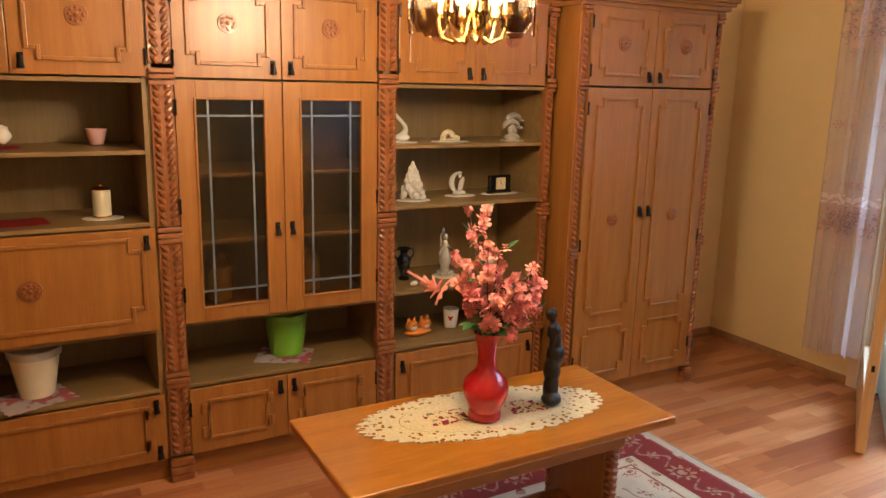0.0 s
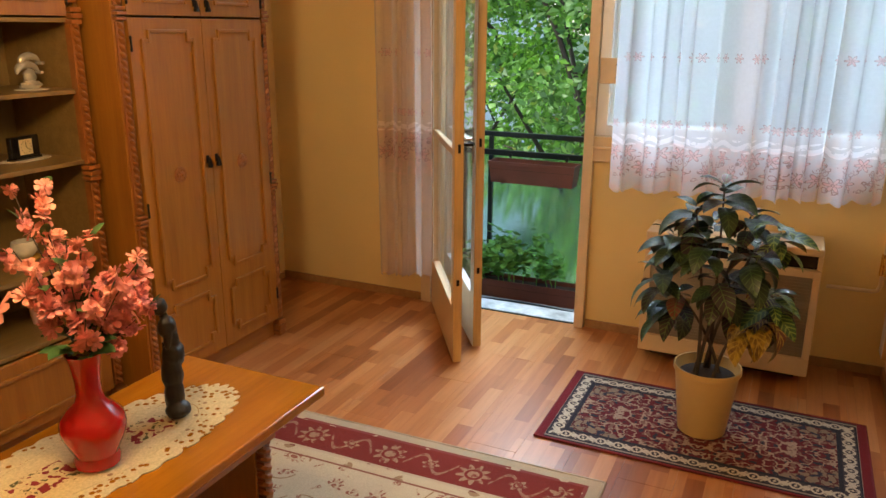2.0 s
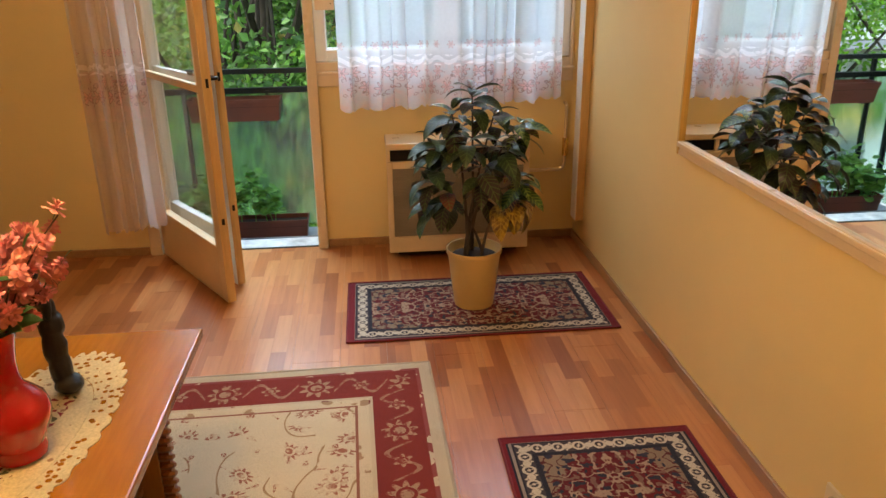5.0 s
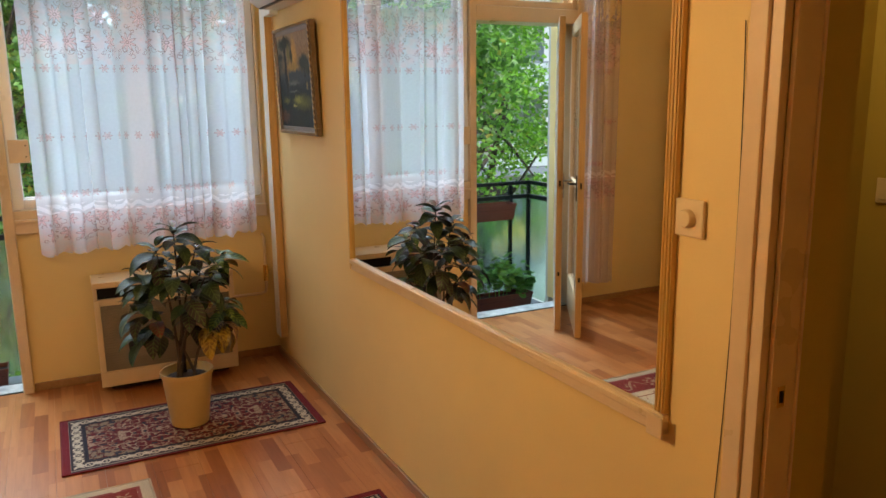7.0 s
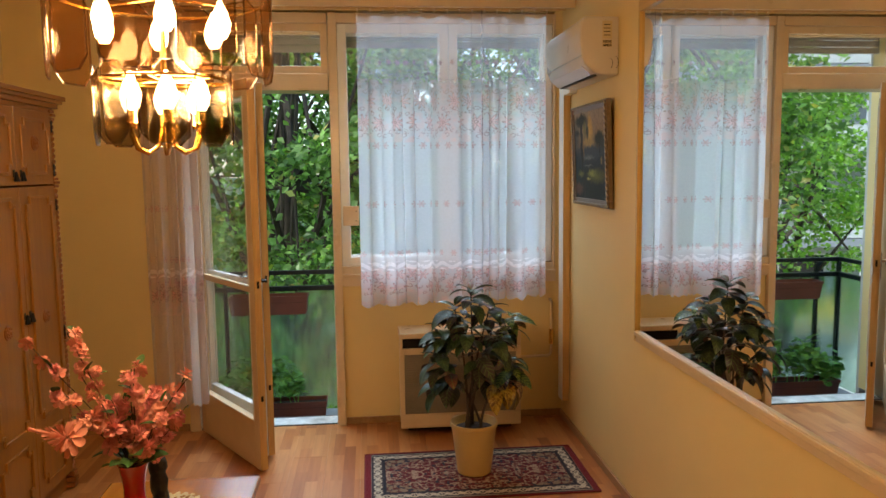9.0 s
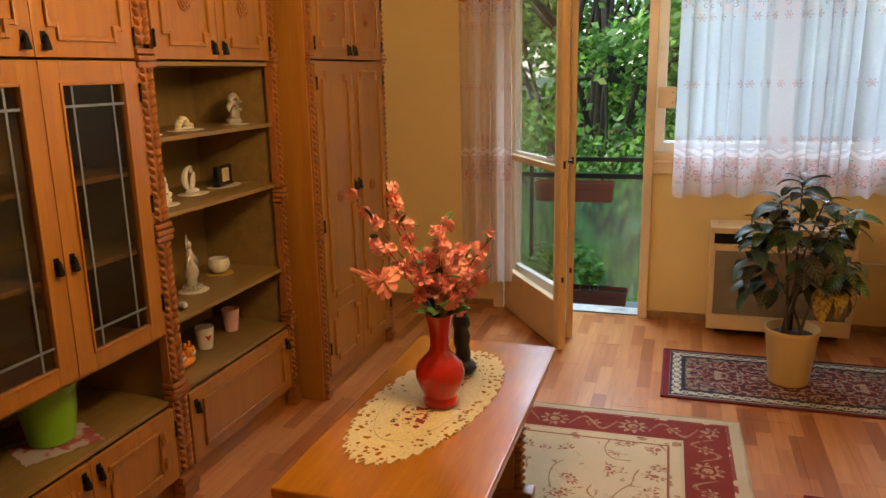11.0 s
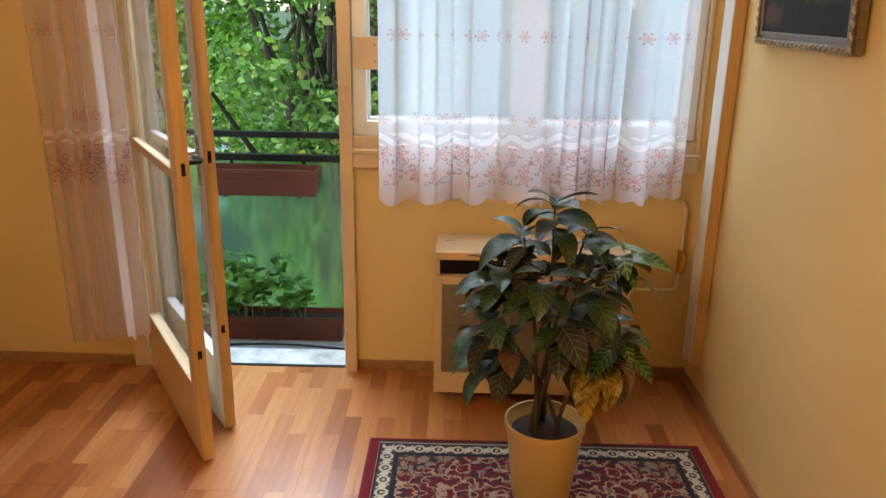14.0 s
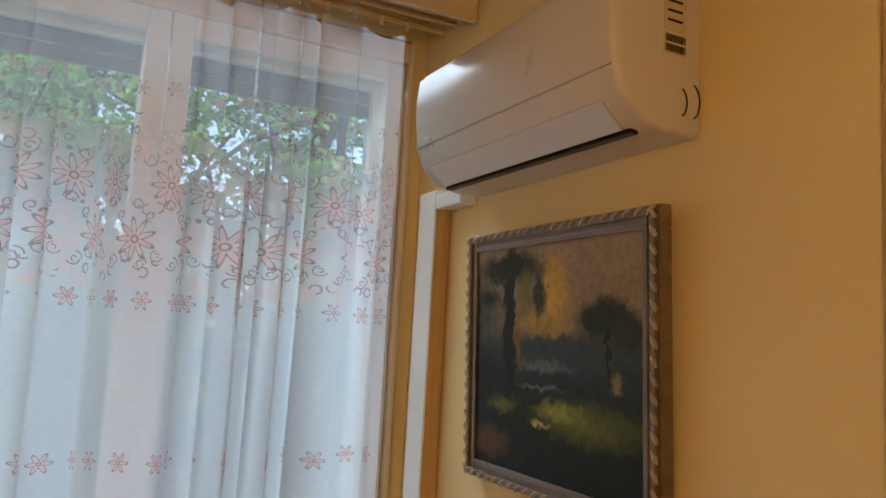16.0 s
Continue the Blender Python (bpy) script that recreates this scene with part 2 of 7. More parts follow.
structure("ceiling", [(XE - 0.2, XW + 0.32, -1.35, YN + 0.2, ZC, ZC + 0.2)], CEIL_PAINT, "pale plain plastered ceiling")


# ---- skirting, joinery, mirror ----
def wavy(n, lo, hi):
    return [lo + (hi - lo) * i / n for i in range(n + 1)]


structure("baseboard_window", [(XW - 0.014, XW, DY1 + 0.07, YN, 0, 0.045), (XW - 0.014, XW, 0.0, DY0 - 0.06, 0, 0.045)], SKIRT, "low brown wooden skirting along the window wall", 0.003)
structure("baseboard_mirror", [(JX1 + 0.10, XW - 0.02, 0, 0.014, 0, 0.045)], SKIRT, "low brown wooden skirting along the mirror wall", 0.003)
structure("baseboard_cabinets", [(4.32, XW - 0.02, YN - 0.014, YN, 0, 0.045)], SKIRT, "low brown wooden skirting behind the wardrobe", 0.003)
structure("baseboard_hall", [(JX1, 1.966, -1.199, -1.186, 0, 0.05), (1.966, 1.98, -1.186, -0.15, 0, 0.05)], SKIRT, "brown wooden skirting in the hall", 0.003)

# doorway casing
structure("door_1", [(JX1 + 0.011, JX1 + 0.036, 0.0, 0.022, 0, JZ + 0.085), (JX1 + 0.036, JX1 + 0.05, 0.0, 0.010, 0, JZ + 0.085), (JX1 + 0.05, JX1 + 0.092, 0.0, 0.019, 0, JZ + 0.085),
                     (JX0 - 0.085, JX0, 0.0, 0.018, 0, JZ + 0.085), (JX0, JX1 + 0.011, 0.0, 0.018, JZ, JZ + 0.085),
                     (JX1, JX1 + 0.012, -0.07, -0.001, 0, JZ), (JX0 - 0.018, JX0, -0.2, -0.001, 0, JZ), (JX0, JX1, -0.2, -0.001, JZ, JZ + 0.018),
                     (JX1 - 0.004, JX1 + 0.012, -0.078, -0.0705, 0, JZ)], CREAM_PAINT, "cream painted wooden door casing to the hall", 0.002)
latch = thing("strike_plate", (JX1 + 0.0, -0.03, 1.02), "small brass strike plate let into the cream door casing", "latch")
bm = bmesh.new()
bx(bm, -0.002, 0.0, -0.010, 0.010, -0.022, 0.022, 0.001)
part("plate", bm, BRASS, latch)
bm = bmesh.new()
bx(bm, -0.004, -0.002, -0.004, 0.004, -0.012, 0.012)
part("slot", bm, DARK_METAL, latch)

# balcony door frame, transom and window frame
FX = XW - 0.03
fr = thing("window_1", (FX, 0, 0), "cream painted coupled window with a transom over the balcony door", "window", kind="structure")


def local(bm_boxes, mat, name, parent, org, label="", bev=0.003):
    bm = bmesh.new()
    for q in bm_boxes:
        bx(bm, q[0] - org[0], q[1] - org[0], q[2] - org[1], q[3] - org[1], q[4] - org[2], q[5] - org[2], bev)
    return part(name, bm, mat, parent, label)


O = (FX, 0, 0)
local([(FX, XW + 0.2, WY0, WY0 + 0.018, WZ0, DZ), (FX, XW + 0.2, DY0 - 0.055, DY0 - 0.003, 0, DZ), (FX, XW + 0.2, DY1 - 0.003, DY1 + 0.06, 0, DZ),
       (FX, XW + 0.2, WY0 + 0.018, DY0 - 0.055, DZ - 0.06, DZ), (FX, XW + 0.2, DY0 + 0.003, DY1 - 0.003, DZ - 0.06, DZ),
       (FX, XW + 0.2, DY0 + 0.003, DY1 - 0.003, 2.15, 2.25), (FX, XW + 0.2, WY0 + 0.018, DY0 - 0.055, WZ0, WZ0 + 0.05)], CREAM_PAINT, "window_frame", fr, O)
local([(FX - 0.012, FX - 0.001, DY0 - 0.057, DY0 - 0.006, 0, DZ), (FX - 0.012, FX - 0.001, WY0, DY0 - 0.058, WZ0 - 0.075, WZ0 - 0.012)], CREAM_PAINT, "window_casing", fr, O)
local([(FX - 0.035, FX - 0.002, WY0, DY0 - 0.058, WZ0 - 0.012, WZ0 + 0.004)], CREAM_PAINT, "window_sill", fr, O)
SY = (WY0 + 0.020, 0.735, DY0 - 0.058)
for a, c in ((SY[0], SY[1]), (SY[1] + 0.004, SY[2])):
    for xo, nm in ((0.0, "inner_sash"), (0.11, "outer_sash")):
        x0 = FX + 0.02 + xo
        sash = local([(x0, x0 + 0.035, a, a + 0.055, WZ0 + 0.055, DZ - 0.062), (x0, x0 + 0.035, c - 0.055, c, WZ0 + 0.055, DZ - 0.062),
                      (x0, x0 + 0.035, a + 0.055, c - 0.055, WZ0 + 0.055, WZ0 + 0.11), (x0, x0 + 0.035, a + 0.055, c - 0.055, DZ - 0.12, DZ - 0.062)], WHITE_PAINT, nm, fr, O, "white painted sash")
        pane = local([(x0 + 0.015, x0 + 0.019, a + 0.05, c - 0.05, WZ0 + 0.105, DZ - 0.115)], CLEAR, "pane", sash, O, bev=0)
        pane.visible_shadow = False
for xo in (0.0, 0.11):
    x0 = FX + 0.02 + xo
    ts = local([(x0, x0 + 0.035, DY0 + 0.004, DY0 + 0.045, 2.255, DZ - 0.062), (x0, x0 + 0.035, DY1 - 0.045, DY1 - 0.004, 2.255, DZ - 0.062),
                (x0, x0 + 0.035, DY0 + 0.045, DY1 - 0.045, 2.255, 2.30), (x0, x0 + 0.035, DY0 + 0.045, DY1 - 0.045, DZ - 0.11, DZ - 0.062)], CREAM_PAINT, "transom_sash", fr, O)
    pane = local([(x0 + 0.015, x0 + 0.019, DY0 + 0.04, DY1 - 0.04, 2.295, DZ - 0.105)], CLEAR, "pane", ts, O, bev=0)
    pane.visible_shadow = False
WORN_SILL = surface("worn_grey_white_paint", (0.62, 0.63, 0.62), 0.5, vary=0.35, scale=9, grain=40, relief=0.2)
# black strip at the outer sill edge and the white threshold
structure("threshold", [(XW + 0.02, XW + 0.21, DY0, DY1, -0.19, -0.012)], WORN_SILL, "worn white painted threshold of the balcony door", 0.004)
structure("threshold_step", [(XW + 0.212, XW + 0.42, DY0, DY1, -0.19, -0.075)], surface("weathered_dark_step", (0.15, 0.145, 0.14), 0.7, vary=0.3, scale=12, relief=0.3), "weathered dark step outside the balcony threshold", 0.004)
structure("threshold_strip", [(XW + 0.0, XW + 0.02, DY0 + 0.001, DY1 - 0.001, -0.05, 0.003)], DARK_METAL, "dark metal strip at the edge of the laminate", 0.001)

# rolled shutter seen through the upper panes
# Dark grey-brown carries the shade of slats seen against the sky.
SHUTTER_BACKLIT = surface("backlit_shutter_slat", (0.26, 0.235, 0.20), 0.6, vary=0.12, relief=0.1)
sh = thing("roller_shutter", (XW + 0.25, 0, 0), "half-rolled slatted shutter outside the window, its backlit shade in the colour", "shutter")
bm0 = bmesh.new()
bx(bm0, -0.006, 0.006, WY0, DY0 - 0.03, -0.022, 0.022, 0.004)
for i in range(5):
    p = part("slat", bm0.copy(), SHUTTER_BACKLIT, sh)
    p.location.z = 2.470 + i * 0.047
bm0.free()
bm0 = bmesh.new()
bx(bm0, -0.006, 0.006, DY0 + 0.03, DY1 - 0.01, -0.022, 0.022, 0.004)
for i in range(5):
    p = part("slat", bm0.copy(), SHUTTER_BACKLIT, sh)
    p.location.z = 2.442 + i * 0.047
bm0.free()


def door_leaf(name, hinge, ang, width, label, edge, handle_side, z0=0.012):
    """A glazed balcony door leaf that runs from its hinge along its own x."""
    t = thing(name, (*hinge, z0), label, "door", kind="structure")
    t.rotation_euler.z = ang
    H, s, d = 2.13, 0.062, 0.042
    bm = bmesh.new()
    bx(bm, 0, s, 0, d, 0, H, 0.004)
    bx(bm, width - s, width, 0, d, 0, H, 0.004)
    bx(bm, s, width - s, 0, d, 0, 0.27, 0.004)
    bx(bm, s, width - s, 0, d, H - 0.09, H, 0.004)
    bx(bm, s, width - s, 0.006, d - 0.006, 0.985, 1.02, 0.004)
    part("leaf_frame", bm, edge[0], t)
    bm = bmesh.new()
    bx(bm, width + 0.0005, width + 0.003, 0.001, d - 0.001, 0.002, H - 0.002)
    part("leaf_edge", bm, edge[1], t, "bare pine edge strip")
    for z0_, z1_ in ((0.265, 0.99), (1.015, H - 0.085)):
        bm = bmesh.new()
        bx(bm, s - 0.005, width - s + 0.005, d / 2 - 0.002, d / 2 + 0.002, z0_, z1_)
        g = part("pane", bm, CLEAR, t)
        g.visible_shadow = False
    bm = bmesh.new()
    for y0 in (-0.012, d + 0.0):
        for z0_, z1_ in ((0.27, 0.985), (1.02, H - 0.09)):
            bx(bm, s, s + 0.012, y0 + (0.012 if y0 < 0 else 0), y0 + (0.018 if y0 < 0 else 0.006), z0_, z1_)
            bx(bm, width - s - 0.012, width - s, y0 + (0.012 if y0 < 0 else 0), y0 + (0.018 if y0 < 0 else 0.006), z0_, z1_)
    part("glazing_bead", bm, WHITE_PAINT, t, "white glazing bead")
    h = bmesh.new()
    ys = -1 if handle_side < 0 else 1
    y = -0.001 if ys < 0 else d + 0.001
    bx(h, width - 0.062, width - 0.036, *sorted((y, y + ys * 0.006)), 0.93, 1.10, 0.002)
    tube(h, [(width - 0.049, y, 1.045), (width - 0.049, y + ys * 0.045, 1.045), (width - 0.07, y + ys * 0.055, 1.045), (width - 0.16, y + ys * 0.052, 1.04)], 0.008)
    part("door_handle", h, CHROME if edge[2] else DARK_METAL, t, "lever handle", True)
    k = bmesh.new()
    bx(k, width + 0.003, width + 0.006, 0.014, d - 0.014, 0.39, 0.42, 0.001)
    bx(k, width + 0.003, width + 0.008, 0.015, d - 0.015, 1.015, 1.055, 0.001)
    part("lock_plate", k, DARK_METAL, t)
    return t


A1 = math.atan2(1.879 - 2.345, 4.335 - 5.06)
leaf_a = door_leaf("balcony_door_inner_leaf", (5.06, 2.345), A1, 0.862, "open cream inner balcony door leaf with glass panes", (CREAM_PAINT, LEAF_PAINT, False), 1)
A2 = math.atan2(1.862 - 2.345, 4.545 - 5.24)
leaf_b = door_leaf("balcony_door_outer_leaf", (5.24, 2.345), A2, 0.84, "open white outer balcony door leaf with glass panes", (WHITE_PAINT, LEAF_PAINT, True), -1)

# pelmet over the window
pel = thing("curtain_pelmet", (4.78, 0.0, 0), "long cream painted pelmet board over the window and door", "pelmet")
bm = bmesh.new()
bx(bm, 0.0, 0.02, 0.004, 2.75, 2.60, 2.735, 0.003)
part("front_board", bm, CREAM_PAINT, pel)
bm = bmesh.new()
bx(bm, 0.02, 0.318, 0.004, 2.75, 2.715, 2.735)
part("top_board", bm, CREAM_PAINT, pel)
bm = bmesh.new()
tube(bm, [(0.10, 0.02, 2.625), (0.10, 2.73, 2.625)], 0.009)
tube(bm, [(0.17, 0.02, 2.625), (0.17, 2.73, 2.625)], 0.009)
part("curtain_track", bm, LEAF_PAINT, pel, "brown wooden track", True)

# long mirror
MX0, MX1, MZ0, MZ1 = 1.588, 3.655, 0.838, 2.40
mir = thing("wall_mirror", (MX0, 0, MZ0), "long wall mirror in a narrow gilded wooden frame", "mirror")
bm = bmesh.new()
bx(bm, 0.026, MX1 - MX0 - 0.008, 0.004, 0.009, 0.03, MZ1 - MZ0 - 0.03)
part("mirror_glass", bm, MIRROR, mir)
W, H = MX1 - MX0, MZ1 - MZ0
bm = bmesh.new()
for a in ((0, 0.034, 0.001, 0.016), (0.004, 0.011, 0.016, 0.020), (0.015, 0.021, 0.016, 0.019), (0.025, 0.031, 0.016, 0.0185)):
    bx(bm, a[0], a[1], a[2], a[3], 0.052, H - 0.05, 0.002)
part("frame_side", bm, MIRROR_FRAME_V, mir, "fluted side moulding")
bm = bmesh.new()
bx(bm, W - 0.016, W, 0.001, 0.022, 0.0, H, 0.002)
part("frame_side", bm, MIRROR_FRAME_V, mir)
bm = bmesh.new()
bx(bm, 0.0, W - 0.016, 0.001, 0.020, 0.0, 0.05, 0.003)
bx(bm, 0.0, W - 0.016, 0.020, 0.028, 0.030, 0.048, 0.003)
bx(bm, -0.012, 0.040, 0.028, 0.034, -0.004, 0.05, 0.003)
part("frame_rail", bm, CREAM_PAINT, mir, "cream bottom moulding")
bm = bmesh.new()
bx(bm, 0.0, W - 0.016, 0.001, 0.024, H - 0.05, H, 0.003)
part("frame_rail", bm, MIRROR_FRAME, mir)


# ---- floor ----
def laminate():
    m, nt, b = nodes_of("three_strip_laminate")
    v = coords(nt, kind="Generated")
    geo = nt.nodes.new("ShaderNodeNewGeometry")
    br = nt.nodes.new("ShaderNodeTexBrick")
    br.offset, br.squash = 0.37, 1.0
    for k, x in (("Scale", 1.0), ("Mortar Size", 0.0006), ("Mortar Smooth", 0.0), ("Bias", 0.0), ("Brick Width", 0.36), ("Row Height", 0.065)):
        br.inputs[k].default_value = x
    br.inputs["Color1"].default_value, br.inputs["Color2"].default_value, br.inputs["Mortar"].default_value = (0, 0, 0, 1), (1, 1, 1, 1), (0.3, 0.3, 0.3, 1)
    link(nt, geo.outputs["Position"], br.inputs["Vector"])
    mp = nt.nodes.new("ShaderNodeMapping")
    mp.inputs["Scale"].default_value = (2.2, 30, 1)
    link(nt, geo.outputs["Position"], mp.inputs[0])
    shift = nt.nodes.new("ShaderNodeVectorMath")
    shift.operation = "ADD"
    link(nt, mp.outputs[0], shift.inputs[0])
    off = mix(nt, 1.0, br.outputs["Color"], (19.0, 7.0, 3.0), "MULTIPLY")
    link(nt, off, shift.inputs[1])
    g = noise_tex(nt, shift.outputs[0], 1.5, 5, 0.6)
    base = ramp(nt, br.outputs["Color"], [(0.0, (0.29, 0.088, 0.026)), (0.3, (0.41, 0.142, 0.040)), (0.65, (0.52, 0.21, 0.068)), (1.0, (0.57, 0.26, 0.095))])
    grain = ramp(nt, g, [(0.2, (0.76, 0.70, 0.64)), (0.6, (1, 1, 1))])
    wide = noise_tex(nt, geo.outputs["Position"], 1.3, 2)
    c = mix(nt, 1.0, base, grain, "MULTIPLY")
    c = mix(nt, 1.0, c, ramp(nt, wide, [(0.3, (0.88, 0.88, 0.88)), (0.7, (1, 1, 1))]), "MULTIPLY")
    link(nt, c, b.inputs["Base Color"])
    link(nt, math_node(nt, "ADD", math_node(nt, "MULTIPLY", wide, 0.14), 0.24), b.inputs["Roughness"])
    bump(nt, b, g, 0.05, 0.001)
    return m


LAMINATE = laminate()


# ---- rugs ----
def rug_material(name, w, h, bands, field, motif, motif2, scale, medallion=None, garland=None, scatter=None, inner_vine=None):
    """bands: (distance from the edge, colour); field, motif: colours of the middle."""
    m, nt, b = nodes_of(name)
    v = coords(nt)
    sp = nt.nodes.new("ShaderNodeSeparateXYZ")
    link(nt, v, sp.inputs[0])
    ax = math_node(nt, "ABSOLUTE", sp.outputs[0])
    ay = math_node(nt, "ABSOLUTE", sp.outputs[1])
    e = math_node(nt, "MINIMUM", math_node(nt, "SUBTRACT", w / 2, ax), math_node(nt, "SUBTRACT", h / 2, ay))
    mir_v = nt.nodes.new("ShaderNodeCombineXYZ")
    link(nt, ax, mir_v.inputs[0])
    link(nt, ay, mir_v.inputs[1])

    def figures(sc, lo, hi, seed):
        mp = nt.nodes.new("ShaderNodeMapping")
        mp.inputs["Location"].default_value = (seed, seed * 0.7, 0)
        link(nt, mir_v.outputs[0], mp.inputs[0])
        vo = nt.nodes.new("ShaderNodeTexVoronoi")
        vo.feature, vo.inputs["Scale"].default_value = "F1", sc
        wob = noise_tex(nt, mp.outputs[0], sc * 1.6, 2)
        av = nt.nodes.new("ShaderNodeVectorMath")
        av.operation = "ADD"
        link(nt, mp.outputs[0], av.inputs[0])
        link(nt, math_node(nt, "MULTIPLY", wob, 0.8 / sc), av.inputs[1])
        link(nt, av.outputs[0], vo.inputs["Vector"])
        return math_node(nt, "MULTIPLY", math_node(nt, "GREATER_THAN", vo.outputs["Distance"], lo), math_node(nt, "LESS_THAN", vo.outputs["Distance"], hi)), vo.outputs["Distance"]

    f1, d1 = figures(scale, 0.30, 0.42, 0.13)
    f2, d2 = figures(scale * 1.7, 0.0, 0.22, 1.7)
    f3, d3 = figures(scale * 3.1, 0.0, 0.30, 3.1)
    K = lambda op, a, c=None: math_node(nt, op, a, c)
    along = mix(nt, K("LESS_THAN", K("SUBTRACT", w / 2, ax), K("SUBTRACT", h / 2, ay)), ax, ay)

    def petals(px, py, r0, count):
        r = K("SQRT", K("ADD", K("MULTIPLY", px, px), K("MULTIPLY", py, py)))
        edge = K("MULTIPLY", K("ADD", K("MULTIPLY", K("COSINE", K("MULTIPLY", K("ARCTAN2", py, px), float(count))), 0.22), 0.78), r0)
        return K("MULTIPLY", K("LESS_THAN", r, edge), K("GREATER_THAN", K("ABSOLUTE", K("SUBTRACT", r, r0 * 0.42)), r0 * 0.09))

    def vine(mid, half, step):
        de = K("SUBTRACT", e, mid)
        cell = K("MULTIPLY", K("SUBTRACT", K("FRACT", K("ADD", K("DIVIDE", along, step), 0.5)), 0.5), step)
        big = petals(cell, de, half * 0.78, 9)
        cell2 = K("MULTIPLY", K("SUBTRACT", K("FRACT", K("DIVIDE", along, step)), 0.5), step)
        small = petals(cell2, de, half * 0.42, 6)
        wave = K("ABSOLUTE", K("SUBTRACT", de, K("MULTIPLY", K("SINE", K("MULTIPLY", along, 4 * math.pi / step)), half * 0.6)))
        stalk = K("MULTIPLY", K("LESS_THAN", wave, half * 0.11), K("GREATER_THAN", K("ABSOLUTE", cell), half * 0.8))
        fine = noise_tex(nt, v, 55, 2)
        return K("MULTIPLY", K("MAXIMUM", K("MAXIMUM", big, small), K("MULTIPLY", stalk, 0.7)), K("MINIMUM", K("MAXIMUM", K("MULTIPLY", K("SUBTRACT", fine, 0.36), 7.0), 0.1), 1.0))

    def chain(mid, half, step):
        de = K("SUBTRACT", e, mid)
        out = None
        for shift, k in ((0.5, 0.72), (0.0, 0.38)):
            cell = K("MULTIPLY", K("SUBTRACT", K("FRACT", K("ADD", K("DIVIDE", along, step), shift)), 0.5), step)
            r = K("SQRT", K("ADD", K("MULTIPLY", cell, cell), K("MULTIPLY", de, de)))
            one = K("MAXIMUM", K("LESS_THAN", K("ABSOLUTE", K("SUBTRACT", r, half * k)), half * 0.17), K("LESS_THAN", r, half * 0.22))
            out = one if out is None else K("MAXIMUM", out, one)
        line = K("LESS_THAN", K("ABSOLUTE", K("SUBTRACT", de, K("MULTIPLY", K("SINE", K("MULTIPLY", along, 4 * math.pi / step)), half * 0.75))), half * 0.16)
        return K("MAXIMUM", out, line)

    f2b = (vine if scatter else chain)(*garland)
    turned = None
    for spacing, size, stretch, count in (((scatter, 0.30, 0.9, 11), (scatter * 1.9, 0.26, 2.6, 3)) if scatter else ()):
        vs = nt.nodes.new("ShaderNodeTexVoronoi")
        vs.inputs["Scale"].default_value, vs.inputs["Randomness"].default_value = spacing, 0.85
        link(nt, mir_v.outputs[0], vs.inputs["Vector"])
        df = nt.nodes.new("ShaderNodeVectorMath")
        df.operation = "SUBTRACT"
        link(nt, mir_v.outputs[0], df.inputs[0])
        link(nt, vs.outputs["Position"], df.inputs[1])
        s3, rc = nt.nodes.new("ShaderNodeSeparateXYZ"), nt.nodes.new("ShaderNodeSeparateColor")
        link(nt, df.outputs[0], s3.inputs[0])
        link(nt, vs.outputs["Color"], rc.inputs[0])
        ang = K("MULTIPLY", rc.outputs[0], 6.283)
        ca, sa = K("COSINE", ang), K("SINE", ang)
        qx = K("ADD", K("MULTIPLY", s3.outputs[0], ca), K("MULTIPLY", s3.outputs[1], sa))
        qy = K("MULTIPLY", K("SUBTRACT", K("MULTIPLY", s3.outputs[1], ca), K("MULTIPLY", s3.outputs[0], sa)), K("ADD", 1.0, K("MULTIPLY", rc.outputs[1], stretch)))
        one = K("MULTIPLY", petals(qx, qy, size / spacing, count), K("GREATER_THAN", rc.outputs[2], 0.15 if count > 5 else 0.45))
        one = K("MULTIPLY", one, K("MINIMUM", K("MAXIMUM", K("MULTIPLY", K("SUBTRACT", noise_tex(nt, v, 38, 2), 0.38), 7.0), 0.15), 1.0))
        turned = one if turned is None else K("MAXIMUM", turned, one)
    if scatter:
        f2 = turned
        v4 = nt.nodes.new("ShaderNodeTexVoronoi")
        v4.feature, v4.inputs["Scale"].default_value = "SMOOTH_F1", scatter * 1.1
        link(nt, mir_v.outputs[0], v4.inputs["Vector"])
        f1 = K("MULTIPLY", K("LESS_THAN", K("ABSOLUTE", K("SUBTRACT", v4.outputs["Distance"], 0.46)), 0.013), K("GREATER_THAN", noise_tex(nt, v, 6, 1), 0.46))
    else:
        wob1, wob2 = noise_tex(nt, mir_v.outputs[0], 21, 2, 0.4), noise_tex(nt, mir_v.outputs[0], 34, 1, 0.4)
        f1 = K("LESS_THAN", K("ABSOLUTE", K("SUBTRACT", wob1, 0.5)), 0.030)
        f2 = K("GREATER_THAN", wob2, 0.60)
        f3 = K("LESS_THAN", wob2, 0.40)
    col = mix(nt, f1, field, motif)
    col = mix(nt, f2, col, motif2)
    if medallion:
        rr = math_node(nt, "ADD", math_node(nt, "MULTIPLY", ax, 2.0 / w * 1.15), math_node(nt, "MULTIPLY", ay, 2.0 / h * 1.25))
        inside = math_node(nt, "LESS_THAN", math_node(nt, "ADD", rr, math_node(nt, "MULTIPLY", d3, 0.16)), 1.42)
        core = mix(nt, f2, medallion[0], medallion[2])
        core = mix(nt, K("MULTIPLY", f3, 0.8), core, medallion[3])
        core = mix(nt, f1, core, medallion[1])
        col = mix(nt, inside, col, core)
    last = None
    for dist, c0, c1, fig in reversed(bands):
        fg = {0: None, 1: f2b, 2: f3, 3: f1}[fig]
